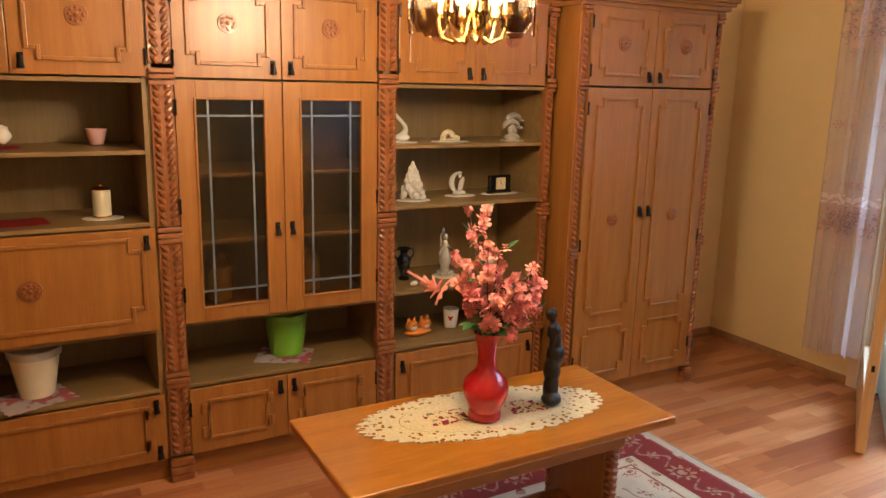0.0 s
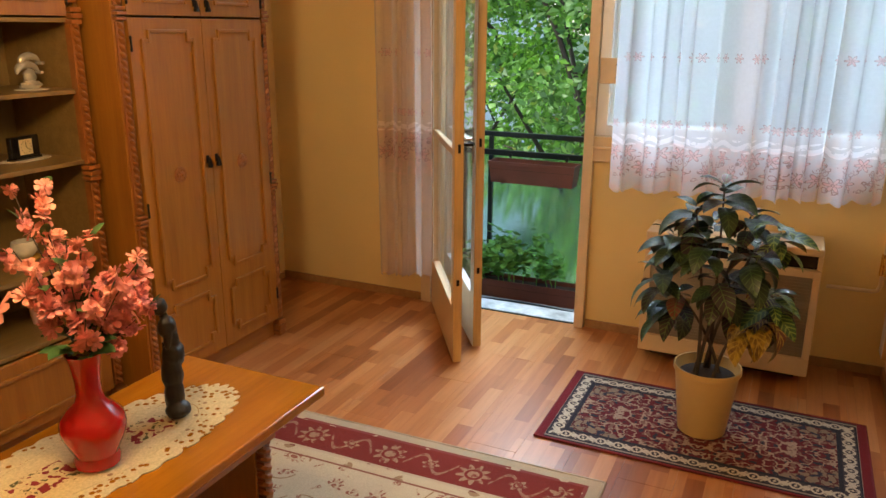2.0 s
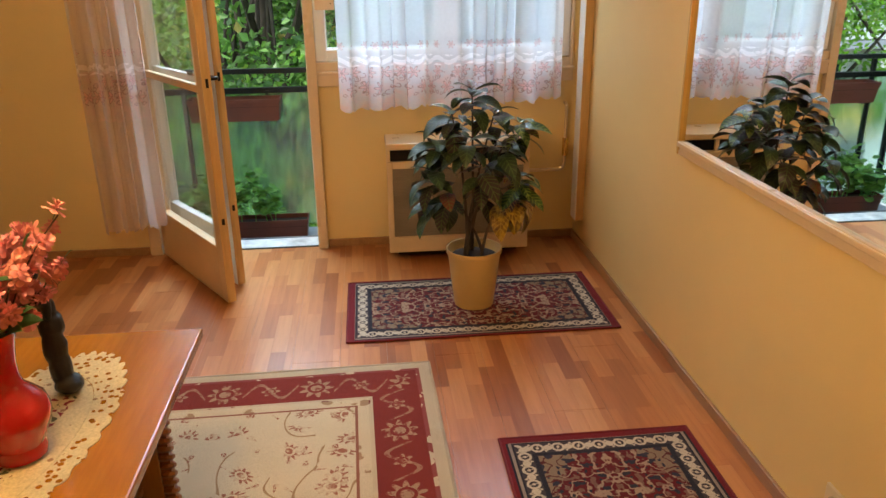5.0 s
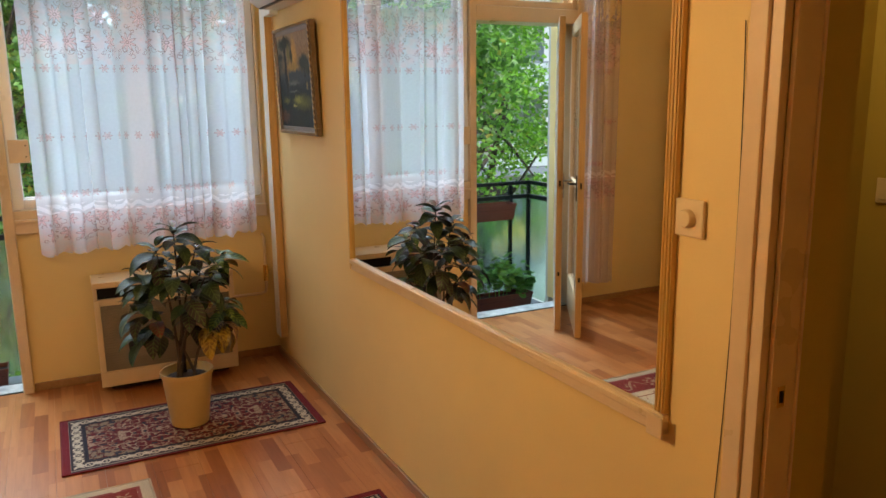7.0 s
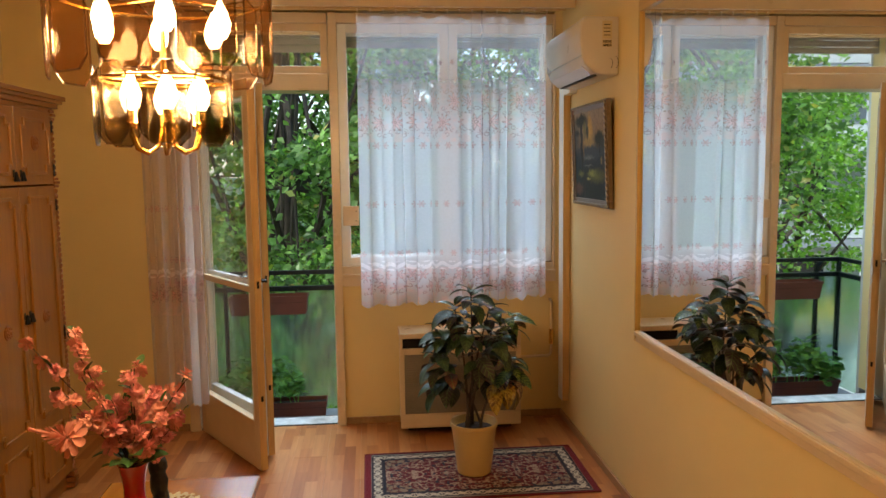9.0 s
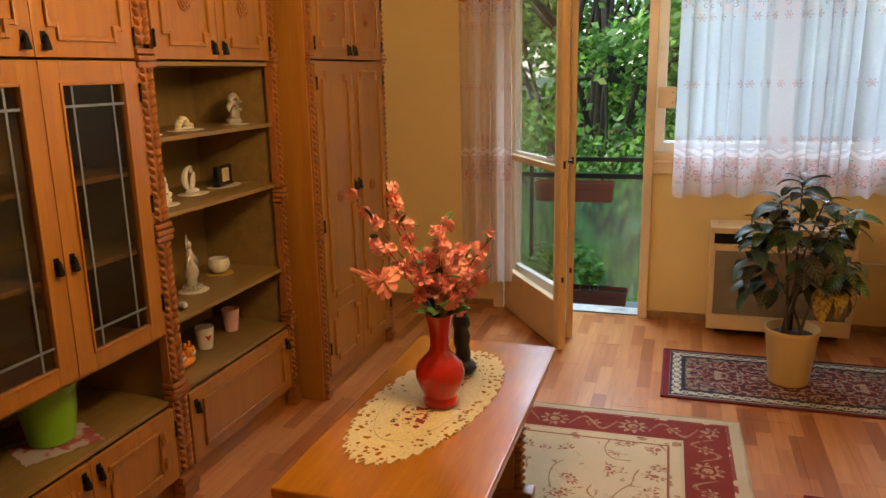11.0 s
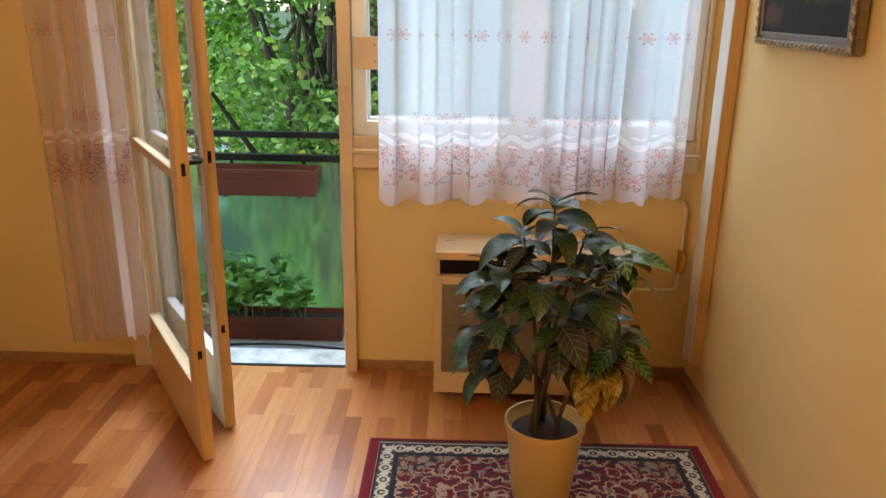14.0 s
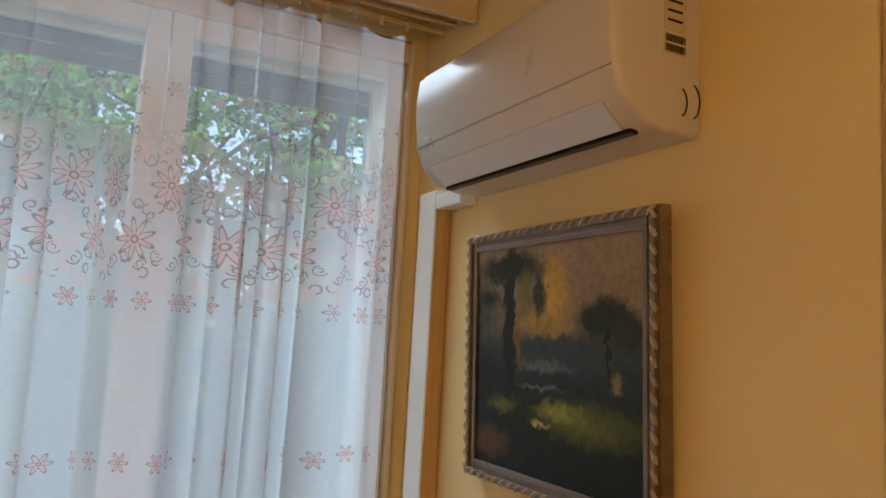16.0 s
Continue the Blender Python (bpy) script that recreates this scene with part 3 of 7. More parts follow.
        c = mix(nt, fg, c0, c1) if fg is not None else mix(nt, 0.0, c0, c0)
        col = mix(nt, math_node(nt, "LESS_THAN", e, dist), col, c)
    if not scatter:
        end = K("SUBTRACT", max(w, h) / 2, ax if w > h else ay)
        col = mix(nt, K("LESS_THAN", end, 0.032), col, bands[0][1])
    wear = noise_tex(nt, v, 3.0, 3)
    pile = noise_tex(nt, v, 420.0, 1)
    col = mix(nt, 1.0, col, ramp(nt, wear, [(0.3, (0.85, 0.85, 0.85)), (0.7, (1, 1, 1))]), "MULTIPLY")
    col = mix(nt, 1.0, col, ramp(nt, pile, [(0.3, (0.72, 0.72, 0.72)), (0.6, (1, 1, 1))]), "MULTIPLY")
    link(nt, col, b.inputs["Base Color"])
    b.inputs["Roughness"].default_value = 0.95
    b.inputs["Sheen Weight"].default_value = 0.05
    b.inputs["Specular IOR Level"].default_value = 0.15
    bump(nt, b, pile, 0.6, 0.002)
    return m


def rug(name, x0, x1, y0, y1, th, mat, label, edge, turn=0.0):
    t = thing(name, ((x0 + x1) / 2, (y0 + y1) / 2, 0), label, "rug")
    t.rotation_euler.z = radians(turn)
    w, h = x1 - x0, y1 - y0
    bm = bmesh.new()
    nx, ny = int(w * 28), int(h * 28)
    top = [[bm.verts.new((-w / 2 + w * i / nx, -h / 2 + h * j / ny, th + 0.0018 * noise.noise(Vector((i * 0.11, j * 0.13, x0))))) for j in range(ny + 1)] for i in range(nx + 1)]
    for i in range(nx):
        for j in range(ny):
            bm.faces.new((top[i][j], top[i + 1][j], top[i + 1][j + 1], top[i][j + 1]))
    rim = [top[i][0] for i in range(nx + 1)] + [top[nx][j] for j in range(1, ny + 1)] + [top[i][ny] for i in range(nx - 1, -1, -1)] + [top[0][j] for j in range(ny - 1, 0, -1)]
    low = [bm.verts.new((v.co.x, v.co.y, 0.001)) for v in rim]
    for i in range(len(rim)):
        j = (i + 1) % len(rim)
        bm.faces.new((rim[i], low[i], low[j], rim[j]))
    bm.faces.new(low[::-1])
    part("woven_field", bm, mat, t)
    bm = bmesh.new()
    r = th * 0.62
    for pts in (((-w / 2, -h / 2), (w / 2, -h / 2)), ((w / 2, -h / 2), (w / 2, h / 2)), ((w / 2, h / 2), (-w / 2, h / 2)), ((-w / 2, h / 2), (-w / 2, -h / 2))):
        tube(bm, [(pts[0][0], pts[0][1], r + 0.001), (pts[1][0], pts[1][1], r + 0.001)], r, 8)
    part("binding", bm, edge, t, "overcast edge binding", True)
    return t


RUG_BIG = rug_material("ivory_rug_pattern", 2.3, 1.57,
                       [(0.045, (0.50, 0.40, 0.27), (0.50, 0.40, 0.27), 0), (0.06, (0.26, 0.06, 0.05), (0.55, 0.42, 0.28), 2), (0.235, (0.21, 0.026, 0.018), (0.38, 0.235, 0.14), 1),
                        (0.25, (0.55, 0.43, 0.28), (0.2, 0.05, 0.04), 2), (0.29, (0.60, 0.48, 0.31), (0.36, 0.22, 0.12), 2), (0.30, (0.28, 0.10, 0.06), (0.28, 0.10, 0.06), 0)],
                       (0.62, 0.50, 0.33), (0.36, 0.22, 0.11), (0.33, 0.12, 0.07), 4.6, garland=(0.148, 0.085, 0.34), scatter=5.5)
SM_BANDS = [(0.016, (0.17, 0.012, 0.018), (0.17, 0.012, 0.018), 0), (0.024, (0.02, 0.02, 0.03), (0.02, 0.02, 0.03), 0), (0.034, (0.30, 0.25, 0.20), (0.30, 0.25, 0.20), 0), (0.040, (0.02, 0.02, 0.03), (0.02, 0.02, 0.03), 0),
            (0.094, (0.055, 0.045, 0.05), (0.56, 0.48, 0.36), 1), (0.110, (0.02, 0.02, 0.03), (0.02, 0.02, 0.03), 0)]
SM_CORE = ((0.125, 0.011, 0.015), (0.36, 0.25, 0.17), (0.028, 0.028, 0.04), (0.22, 0.13, 0.09))
RUG_SM = rug_material("red_medallion_rug_pattern", 0.66, 1.20, SM_BANDS, (0.24, 0.17, 0.11), (0.10, 0.02, 0.02), (0.03, 0.03, 0.05), 13.0, SM_CORE, garland=(0.067, 0.026, 0.07))
RUG_SM2 = rug_material("red_medallion_rug_pattern_long", 1.20, 0.655, SM_BANDS, (0.24, 0.17, 0.11), (0.10, 0.02, 0.02), (0.03, 0.03, 0.05), 13.0, SM_CORE, garland=(0.067, 0.026, 0.07))
RUG_EDGE = surface("dark_red_binding", (0.16, 0.012, 0.016), 0.9, vary=0.2, grain=300, relief=0.5)
RUG_EDGE2 = surface("beige_binding", (0.42, 0.33, 0.22), 0.9, vary=0.2, grain=300, relief=0.5)
rug("large_rug", 1.34, 3.64, 0.955, 2.525, 0.010, RUG_BIG, "large ivory rug with dark red floral border, under the low table", RUG_EDGE2, 1.0)
rug("small_rug", 3.868, 4.515, 0.106, 1.309, 0.008, RUG_SM, "small dark red oriental rug with ivory border, under the potted croton", RUG_EDGE)
rug("small_rug", 1.895, 3.095, 0.128, 0.783, 0.008, RUG_SM2, "small dark red oriental rug beside the mirror wall", RUG_EDGE)


# ---- wall unit ----
YF, YB = 2.99, YN - 0.012


def plait(parent, x, y, z0, z1, r=0.019, lean=1, name="carved_post", double=False):
    """A column of leaf-shaped carved lobes between square blocks."""
    bm = bmesh.new()
    cols = ((x - r * 1.05, 1), (x + r * 1.05, -1)) if double else ((x, lean),)
    w = r * 2.1 if double else r * 1.05
    bx(bm, x - w, x + w, y - 0.001, y + 0.03, z0, z1)
    for cx, s in cols:
        n = int((z1 - z0) / 0.027)
        for i in range(n):
            z = z0 + (i + 0.5) * (z1 - z0) / n
            rot = Matrix.Rotation(s * radians(48), 3, "Y")
            blob(bm, (cx, y, z), (r * 1.0, r * 0.85, r * 0.56), 7, 5, rot)
    return part(name, bm, OAK_CARVED, parent, "leaf-carved half column", True)


def block(parent, x, y, z, w, h):
    bm = bmesh.new()
    for k in range(3):
        bx(bm, x - w / 2, x + w / 2, y - 0.026 - (0.006 if k == 1 else 0), y + 0.02, z + h * (k - 1.5) / 3 + 0.002, z + h * (k - 0.5) / 3 - 0.002, 0.003)
    return part("post_block", bm, OAK_CARVED, parent, "square carved block")


def bead_path(bm, pts, y, w=0.015, d=0.011):
    for (xa, za), (xb, zb) in zip(pts, pts[1:] + pts[:1]):
        if abs(xa - xb) < 1e-6:
            bx(bm, xa - w / 2, xa + w / 2, y - d, y + 0.0, min(za, zb) - w / 2, max(za, zb) + w / 2, 0.0028)
        else:
            bx(bm, min(xa, xb) + w / 2, max(xa, xb) - w / 2, y - d * 0.9, y + 0.0, za - w / 2, za + w / 2, 0.0028)


def notched(x0, x1, z0, z1, n, corners="abcd"):
    """Corners a top left, b top right, c bottom right, d bottom left cut back by n."""
    p = []
    p += [(x0, z1 - n), (x0 + n, z1 - n), (x0 + n, z1)] if "a" in corners else [(x0, z1)]
    p += [(x1 - n, z1), (x1 - n, z1 - n), (x1, z1 - n)] if "b" in corners else [(x1, z1)]
    p += [(x1, z0 + n), (x1 - n, z0 + n), (x1 - n, z0)] if "c" in corners else [(x1, z0)]
    p += [(x0 + n, z0), (x0 + n, z0 + n), (x0, z0 + n)] if "d" in corners else [(x0, z0)]
    return p


def rosette(parent, x, y, z, r):
    bm = bmesh.new()
    for k, (rr, d) in enumerate(((1.0, 0.006), (0.8, 0.010), (0.45, 0.014))):
        n = 24
        ring = [bm.verts.new((x + r * rr * math.cos(2 * math.pi * i / n), y - d, z + r * rr * math.sin(2 * math.pi * i / n))) for i in range(n)]
        back = [bm.verts.new((x + r * rr * 1.03 * math.cos(2 * math.pi * i / n), y, z + r * rr * 1.03 * math.sin(2 * math.pi * i / n))) for i in range(n)]
        bm.faces.new(ring)
        for i in range(n):
            bm.faces.new((ring[i], ring[(i + 1) % n], back[(i + 1) % n], back[i]))
    for i in range(8):
        a = 2 * math.pi * i / 8
        blob(bm, (x + r * 0.62 * math.cos(a), y - 0.011, z + r * 0.62 * math.sin(a)), (r * 0.17, 0.004, r * 0.17), 6, 4)
    blob(bm, (x, y - 0.014, z), (r * 0.25, 0.006, r * 0.25), 8, 5)
    return part("rosette", bm, OAK_CARVED, parent, "round carved rosette")


def pull(parent, x, y, z):
    bm = bmesh.new()
    bx(bm, x - 0.010, x + 0.010, y - 0.004, y, z - 0.012, z + 0.022, 0.002)
    lathe(bm, [(0.003, 0.014), (0.006, 0.006), (0.008, -0.006), (0.013, -0.026), (0.012, -0.030)], 10, (x, y - 0.013, z))
    return part("door_pull", bm, DARK_METAL, parent, "black tassel-shaped pull")


def hinge(parent, x, y, z):
    bm = bmesh.new()
    lathe(bm, [(0.004, -0.03), (0.006, -0.022), (0.0045, -0.018), (0.0045, 0.018), (0.006, 0.022), (0.003, 0.03)], 8, (x, y - 0.006, z))
    return part("hinge", bm, DARK_METAL, parent, "blackened hinge", True)


def panel_door(unit, x0, x1, z0, z1, y, moulds, ros=(), pulls=(), hinges=(), name="door", label=""):
    bm = bmesh.new()
    bx(bm, x0 + 0.0015, x1 - 0.0015, y - 0.018, y, z0 + 0.0015, z1 - 0.0015, 0.002)
    d = part(name, bm, OAK, unit, label)
    for pts in moulds:
        bm = bmesh.new()
        bead_path(bm, pts, y - 0.018)
        part("moulding", bm, OAK, d)
    for rx, rz, r in ros:
        rosette(d, rx, y - 0.018, rz, r)
    for px, pz in pulls:
        pull(d, px, y - 0.018, pz)
    for hx, hz in hinges:
        hinge(d, hx, y - 0.018, hz)
    return d


def carcass(unit, x0, x1, y0, z0, z1, shelves, open_zones, label=""):
    t = 0.018
    for a in (x0, x1 - t):
        bm = bmesh.new()
        bx(bm, a, a + t, y0, YB, z0, z1, 0.001)
        part("side_panel", bm, SHELF_WOOD, unit)
    for k, z in enumerate((z0, z1 - t)):
        bm = bmesh.new()
        bx(bm, x0 + t, x1 - t, y0 + 0.002, YB - 0.006, z, z + t, 0.001)
        part("bottom_board" if k == 0 else "top_board", bm, SHELF_WOOD, unit)
    bm = bmesh.new()
    bx(bm, x0 + t, x1 - t, YB - 0.005, YB - 0.001, z0 + t, z1 - t)
    part("back_board", bm, BACK_BOARD, unit)
    for z in shelves:
        bm = bmesh.new()
        bx(bm, x0 + t, x1 - t, y0 + 0.004, YB - 0.006, z - 0.016, z, 0.0015)
        part("shelf", bm, SHELF_WOOD, unit, "laminated shelf board")


def crown(unit, x0, x1, y, z, left=False, right=False, depth=None):
    """Stepped cornice."""
    bm = bmesh.new()
    for k, (o, a, c) in enumerate(((0.010, 0.0, 0.022), (0.028, 0.022, 0.045), (0.045, 0.045, 0.062), (0.058, 0.062, 0.085))):
        bx(bm, x0 - (o if left else 0), x1 + (o if right else 0), y - o, YB, z + a, z + c - 0.0005, 0.003)
    return part("cornice", bm, OAK_H, unit, "stepped cornice moulding")


ZU, ZS, ZT = 1.597, 0.40, 1.96


def unit_thing(x, label):
    return thing("wall_unit", (0, 0, 0), label, "cabinet", "wall units in a row")


def plinth(unit, x0, x1, y):
    bm = bmesh.new()
    bx(bm, x0, x1, y + 0.03, y + 0.05, 0.001, 0.115, 0.001)
    part("plinth", bm, OAK_H, unit)


def upper_doors(u, x0, x1, y, z0, z1):
    xm = (x0 + x1) / 2
    for a, c, side in ((x0, xm, 1), (xm, x1, 0)):
        px = c - 0.035 if side else a + 0.035
        hx = a + 0.002 if side else c - 0.002
        panel_door(u, a, c, z0, z1, y, [notched(a + 0.055, c - 0.055, z0 + 0.055, z1 - 0.05, 0.035)], [((a + c) / 2, (z0 + z1) / 2 + 0.02, 0.036)], [(px, z0 + 0.05)], [(hx, z1 - 0.07), (hx, z0 + 0.07)], label="upper door with notched moulding")


def open_door_pair_glass(u, x0, x1, y, z0, z1):
    xm = (x0 + x1) / 2
    for a, c, side in ((x0, xm, 1), (xm, x1, 0)):
        bm = bmesh.new()
        s = 0.075
        bx(bm, a + 0.0015, a + s, y - 0.02, y, z0 + 0.002, z1 - 0.002, 0.002)
        bx(bm, c - s, c - 0.0015, y - 0.02, y, z0 + 0.002, z1 - 0.002, 0.002)
        bx(bm, a + s, c - s, y - 0.02, y, z0 + 0.002, z0 + s * 0.85, 0.002)
        bx(bm, a + s, c - s, y - 0.02, y, z1 - s * 0.95, z1 - 0.002, 0.002)
        d = part("glass_door", bm, OAK, u, "glazed door with leaded strips")
        bm = bmesh.new()
        bead_path(bm, [(a + s - 0.004, z0 + s * 0.85 - 0.004), (a + s - 0.004, z1 - s * 0.95 + 0.004), (c - s + 0.004, z1 - s * 0.95 + 0.004), (c - s + 0.004, z0 + s * 0.85 - 0.004)], y - 0.02, 0.009, 0.007)
        part("moulding", bm, OAK, d)
        bm = bmesh.new()
        bx(bm, a + s - 0.004, c - s + 0.004, y - 0.012, y - 0.008, z0 + s * 0.8, z1 - s * 0.9)
        part("pane", bm, SMOKED, d, "smoked reeded pane")
        bm = bmesh.new()
        g0, g1 = z0 + s * 0.85, z1 - s * 0.95
        for xx in (a + s + 0.045, c - s - 0.045):
            bx(bm, xx - 0.004, xx + 0.004, y - 0.0145, y - 0.0122, g0, g1)
        for zz in (g0 + 0.06, g1 - 0.06):
            bx(bm, a + s, c - s, y - 0.0165, y - 0.0147, zz - 0.004, zz + 0.004)
        part("lead_strip", bm, LEAD, d, "pale grey lead strips")
        pull(d, c - 0.03 if side else a + 0.03, y - 0.02, z0 + 0.36)
        hx = a + 0.002 if side else c - 0.002
        for hz in (z0 + 0.12, (z0 + z1) / 2, z1 - 0.1):
            hinge(d, hx, y - 0.02, hz)


LEAD = surface("grey_lead_strip", (0.17, 0.185, 0.20), 0.45, 0.3, 0.05)


def smoked():
    m, nt, b = nodes_of("smoked_glass")
    nt.nodes.remove(b)
    out = nt.nodes["Material Output"]
    tr, gl, mx = nt.nodes.new("ShaderNodeBsdfTransparent"), nt.nodes.new("ShaderNodeBsdfGlossy"), nt.nodes.new("ShaderNodeMixShader")
    tr.inputs[0].default_value = (0.78, 0.72, 0.60, 1)
    gl.inputs["Roughness"].default_value, gl.inputs["Color"].default_value = 0.12, (0.8, 0.85, 0.9, 1)
    wv = nt.nodes.new("ShaderNodeTexWave")
    wv.inputs["Scale"].default_value = 90
    link(nt, coords(nt), wv.inputs[0])
    bp = nt.nodes.new("ShaderNodeBump")
    bp.inputs["Strength"].default_value, bp.inputs["Distance"].default_value = 0.4, 0.001
    link(nt, wv.outputs["Fac"], bp.inputs["Height"])
    link(nt, bp.outputs[0], gl.inputs["Normal"])
    mx.inputs[0].default_value = 0.06
    link(nt, tr.outputs[0], mx.inputs[1])
    link(nt, gl.outputs[0], mx.inputs[2])
    link(nt, mx.outputs[0], out.inputs[0])
    return m


SMOKED = smoked()

# first unit: drop front, niches
X = [0.70, 1.555, 1.665, 2.455, 2.55, 3.308, 3.40, 4.305]
u1 = unit_thing(0, "honey oak wall unit with drop-front desk, open niches and low door")
carcass(u1, X[0], X[1], YF, 0.10, ZT, [ZS, 0.647, 1.065, 1.334, 1.592], [])
plinth(u1, X[0], X[1], YF)
panel_door(u1, X[0], X[1], 0.105, ZS - 0.018, YF, [notched(X[0] + 0.08, X[1] - 0.075, 0.155, 0.34, 0.04, "")] + [[(X[1] - 0.075, z), (X[1] - 0.055, z), (X[1] - 0.055, z - 0.035), (X[1] - 0.075, z - 0.035)] for z in (0.33, 0.20)],
           (), [(X[1] - 0.035, 0.345), (X[1] - 0.03, 0.15)], (), label="wide low door with moulding")
panel_door(u1, X[0], X[1], 0.649, 1.047, YF, [notched(X[0] + 0.05, X[1] - 0.05, 0.70, 1.01, 0.045)], [((X[0] + X[1]) / 2 - 0.0, 0.85, 0.038)], [(X[1] - 0.035, 1.0)], (), "drop_front", "drop-front desk flap")
upper_doors(u1, X[0], X[1], YF, ZU, ZT)
crown(u1, X[0], X[1], YF, ZT)
# second unit: glass doors
u2 = unit_thing(0, "honey oak wall unit with smoked leaded glass doors over a niche")
carcass(u2, X[1] + 0.001, X[4] - 0.045, YF, 0.10, ZT, [ZS, 0.657, 0.98, 1.24, 1.592], [])
plinth(u2, X[1] + 0.001, X[4] - 0.046, YF)
xm = (X[2] + X[3]) / 2 - 0.015
for a, c, s in ((X[2] - 0.02, xm, 1), (xm, X[3] + 0.0, 0)):
    panel_door(u2, a, c, 0.105, ZS - 0.018, YF, [[(a + 0.075, 0.165), (a + 0.075, 0.325), (c - 0.09, 0.325), (c - 0.09, 0.165)]] + [[(q, z), (q + 0.02, z), (q + 0.02, z - 0.03), (q, z - 0.03)] for z in (0.31, 0.21) for q in (a + 0.052, c - 0.088)],
               (), [(c - 0.03 if s else a + 0.03, 0.34)], [(a + 0.003 if s else c - 0.003, 0.30)], label="small low door with moulding")
xm = (X[2] + X[3]) / 2
open_door_pair_glass(u2, X[2] - 0.02, X[3] + 0.0, YF, 0.657, ZU - 0.006)
upper_doors(u2, X[2] - 0.02, X[3] + 0.0, YF, ZU, ZT)
crown(u2, X[1] + 0.001, X[4] - 0.046, YF, ZT)
# third unit: shelves
u3 = unit_thing(0, "honey oak wall unit with open display shelves and low drawer door")
carcass(u3, X[4] - 0.044, X[5] + 0.062, YF, 0.10, ZT, [0.410, 0.676, 1.067, 1.334, 1.592], [])
plinth(u3, X[4] - 0.044, X[5] + 0.062, YF)
panel_door(u3, X[4] - 0.0, X[5], 0.105, 0.392, YF, [notched(X[4] + 0.08, X[5] - 0.07, 0.155, 0.335, 0.035, "")], (), [(X[4] + 0.035, 0.335), (X[5] - 0.03, 0.335)], (), label="wide low door with moulding")
upper_doors(u3, X[4] - 0.0, X[5], YF, ZU, ZT)
crown(u3, X[4] - 0.045, X[6], YF, ZT)
# carved posts
for u, x, dbl in ((u2, (X[1] + X[2]) / 2 - 0.005, True), (u3, (X[3] + X[4]) / 2, True), (u3, X[5] + 0.032, False)):
    for z0, z1 in ((0.115, 0.40), (0.47, 0.98), (1.05, 1.58), (1.645, 1.93)):
        plait(u, x, YF - 0.012, z0, z1, 0.0195, 1, double=dbl)
    for z in (0.05, 0.435, 1.015, 1.600, 1.940):
        block(u, x, YF, z, 0.09 if dbl else 0.05, 0.065 if z != 0.05 else 0.10)

# wardrobe
YW = 2.855
wd = thing("wardrobe", (0, 0, 0), "tall honey oak wardrobe with four moulded doors beside the wall unit", "wardrobe")
for a in (X[6], X[7] - 0.022):
    bm = bmesh.new()
    bx(bm, a, a + 0.022, YW, YB, 0.001, ZT, 0.002)
    part("side_panel", bm, OAK, wd)
bm = bmesh.new()
bx(bm, X[6] + 0.022, X[7] - 0.022, YB - 0.008, YB, 0.10, ZT)
part("back_board", bm, BACK_BOARD, wd)
for z in (0.10, ZT - 0.02):
    bm = bmesh.new()
    bx(bm, X[6] + 0.022, X[7] - 0.022, YW + 0.002, YB - 0.008, z, z + 0.018)
    part("board", bm, SHELF_WOOD, wd)
plinth(wd, X[6] + 0.022, X[7] - 0.022, YW - 0.01)
WA, WB = X[6] + 0.055, X[7] - 0.055
upper_doors(wd, WA, WB, YW, ZU + 0.006, ZT)
wm = (WA + WB) / 2
for a, c, s in ((WA, wm, 1), (wm, WB, 0)):
    panel_door(wd, a, c, 0.105, ZU, YW, [notched(a + 0.06, c - 0.06, 0.49, 1.545, 0.035), notched(a + 0.06, c - 0.06, 0.17, 0.41, 0.035)], [((a + c) / 2, 0.965, 0.032)],
               [(c - 0.028 if s else a + 0.028, 1.0)], [(a + 0.003 if s else c - 0.003, z) for z in (0.25, 0.85, 1.5)], label="tall wardrobe door with notched mouldings")
crown(wd, X[6], X[7], YW, ZT, True, True)
for x in (X[6] + 0.028, X[7] - 0.028):
    for z0, z1 in ((0.10, 0.78), (0.84, 1.58), (1.64, 1.93)):
        plait(wd, x, YW - 0.008, z0, z1, 0.0185, 1 if x < 4 else -1)
    for z in (0.05, 0.81, 1.61, 1.948):
        block(wd, x, YW + 0.004, z, 0.048, 0.055 if z != 0.05 else 0.09)

# ---- low table ----
TX0, TX1, TY0, TY1, TZ = 1.812, 2.957, 1.673, 2.199, 0.551
tb = thing("low_table", ((TX0 + TX1) / 2, (TY0 + TY1) / 2, 0.011), "low varnished oak table with carved trestle legs on the large rug", "table")
cx, cy = tb.location.x, tb.location.y
hw, hd = (TX1 - TX0) / 2, (TY1 - TY0) / 2
bm = bmesh.new()
bx(bm, -hw, hw, -hd, hd, TZ - 0.041, TZ - 0.011, 0.006)
part("tabletop", bm, TABLE_WOOD, tb, "glossy orange-brown top")
bm = bmesh.new()
for s in (-1, 1):
    bx(bm, -hw + 0.14, hw - 0.14, s * (hd - 0.09) - 0.01, s * (hd - 0.09) + 0.01, TZ - 0.125, TZ - 0.042, 0.002)
part("apron", bm, OAK_H, tb)
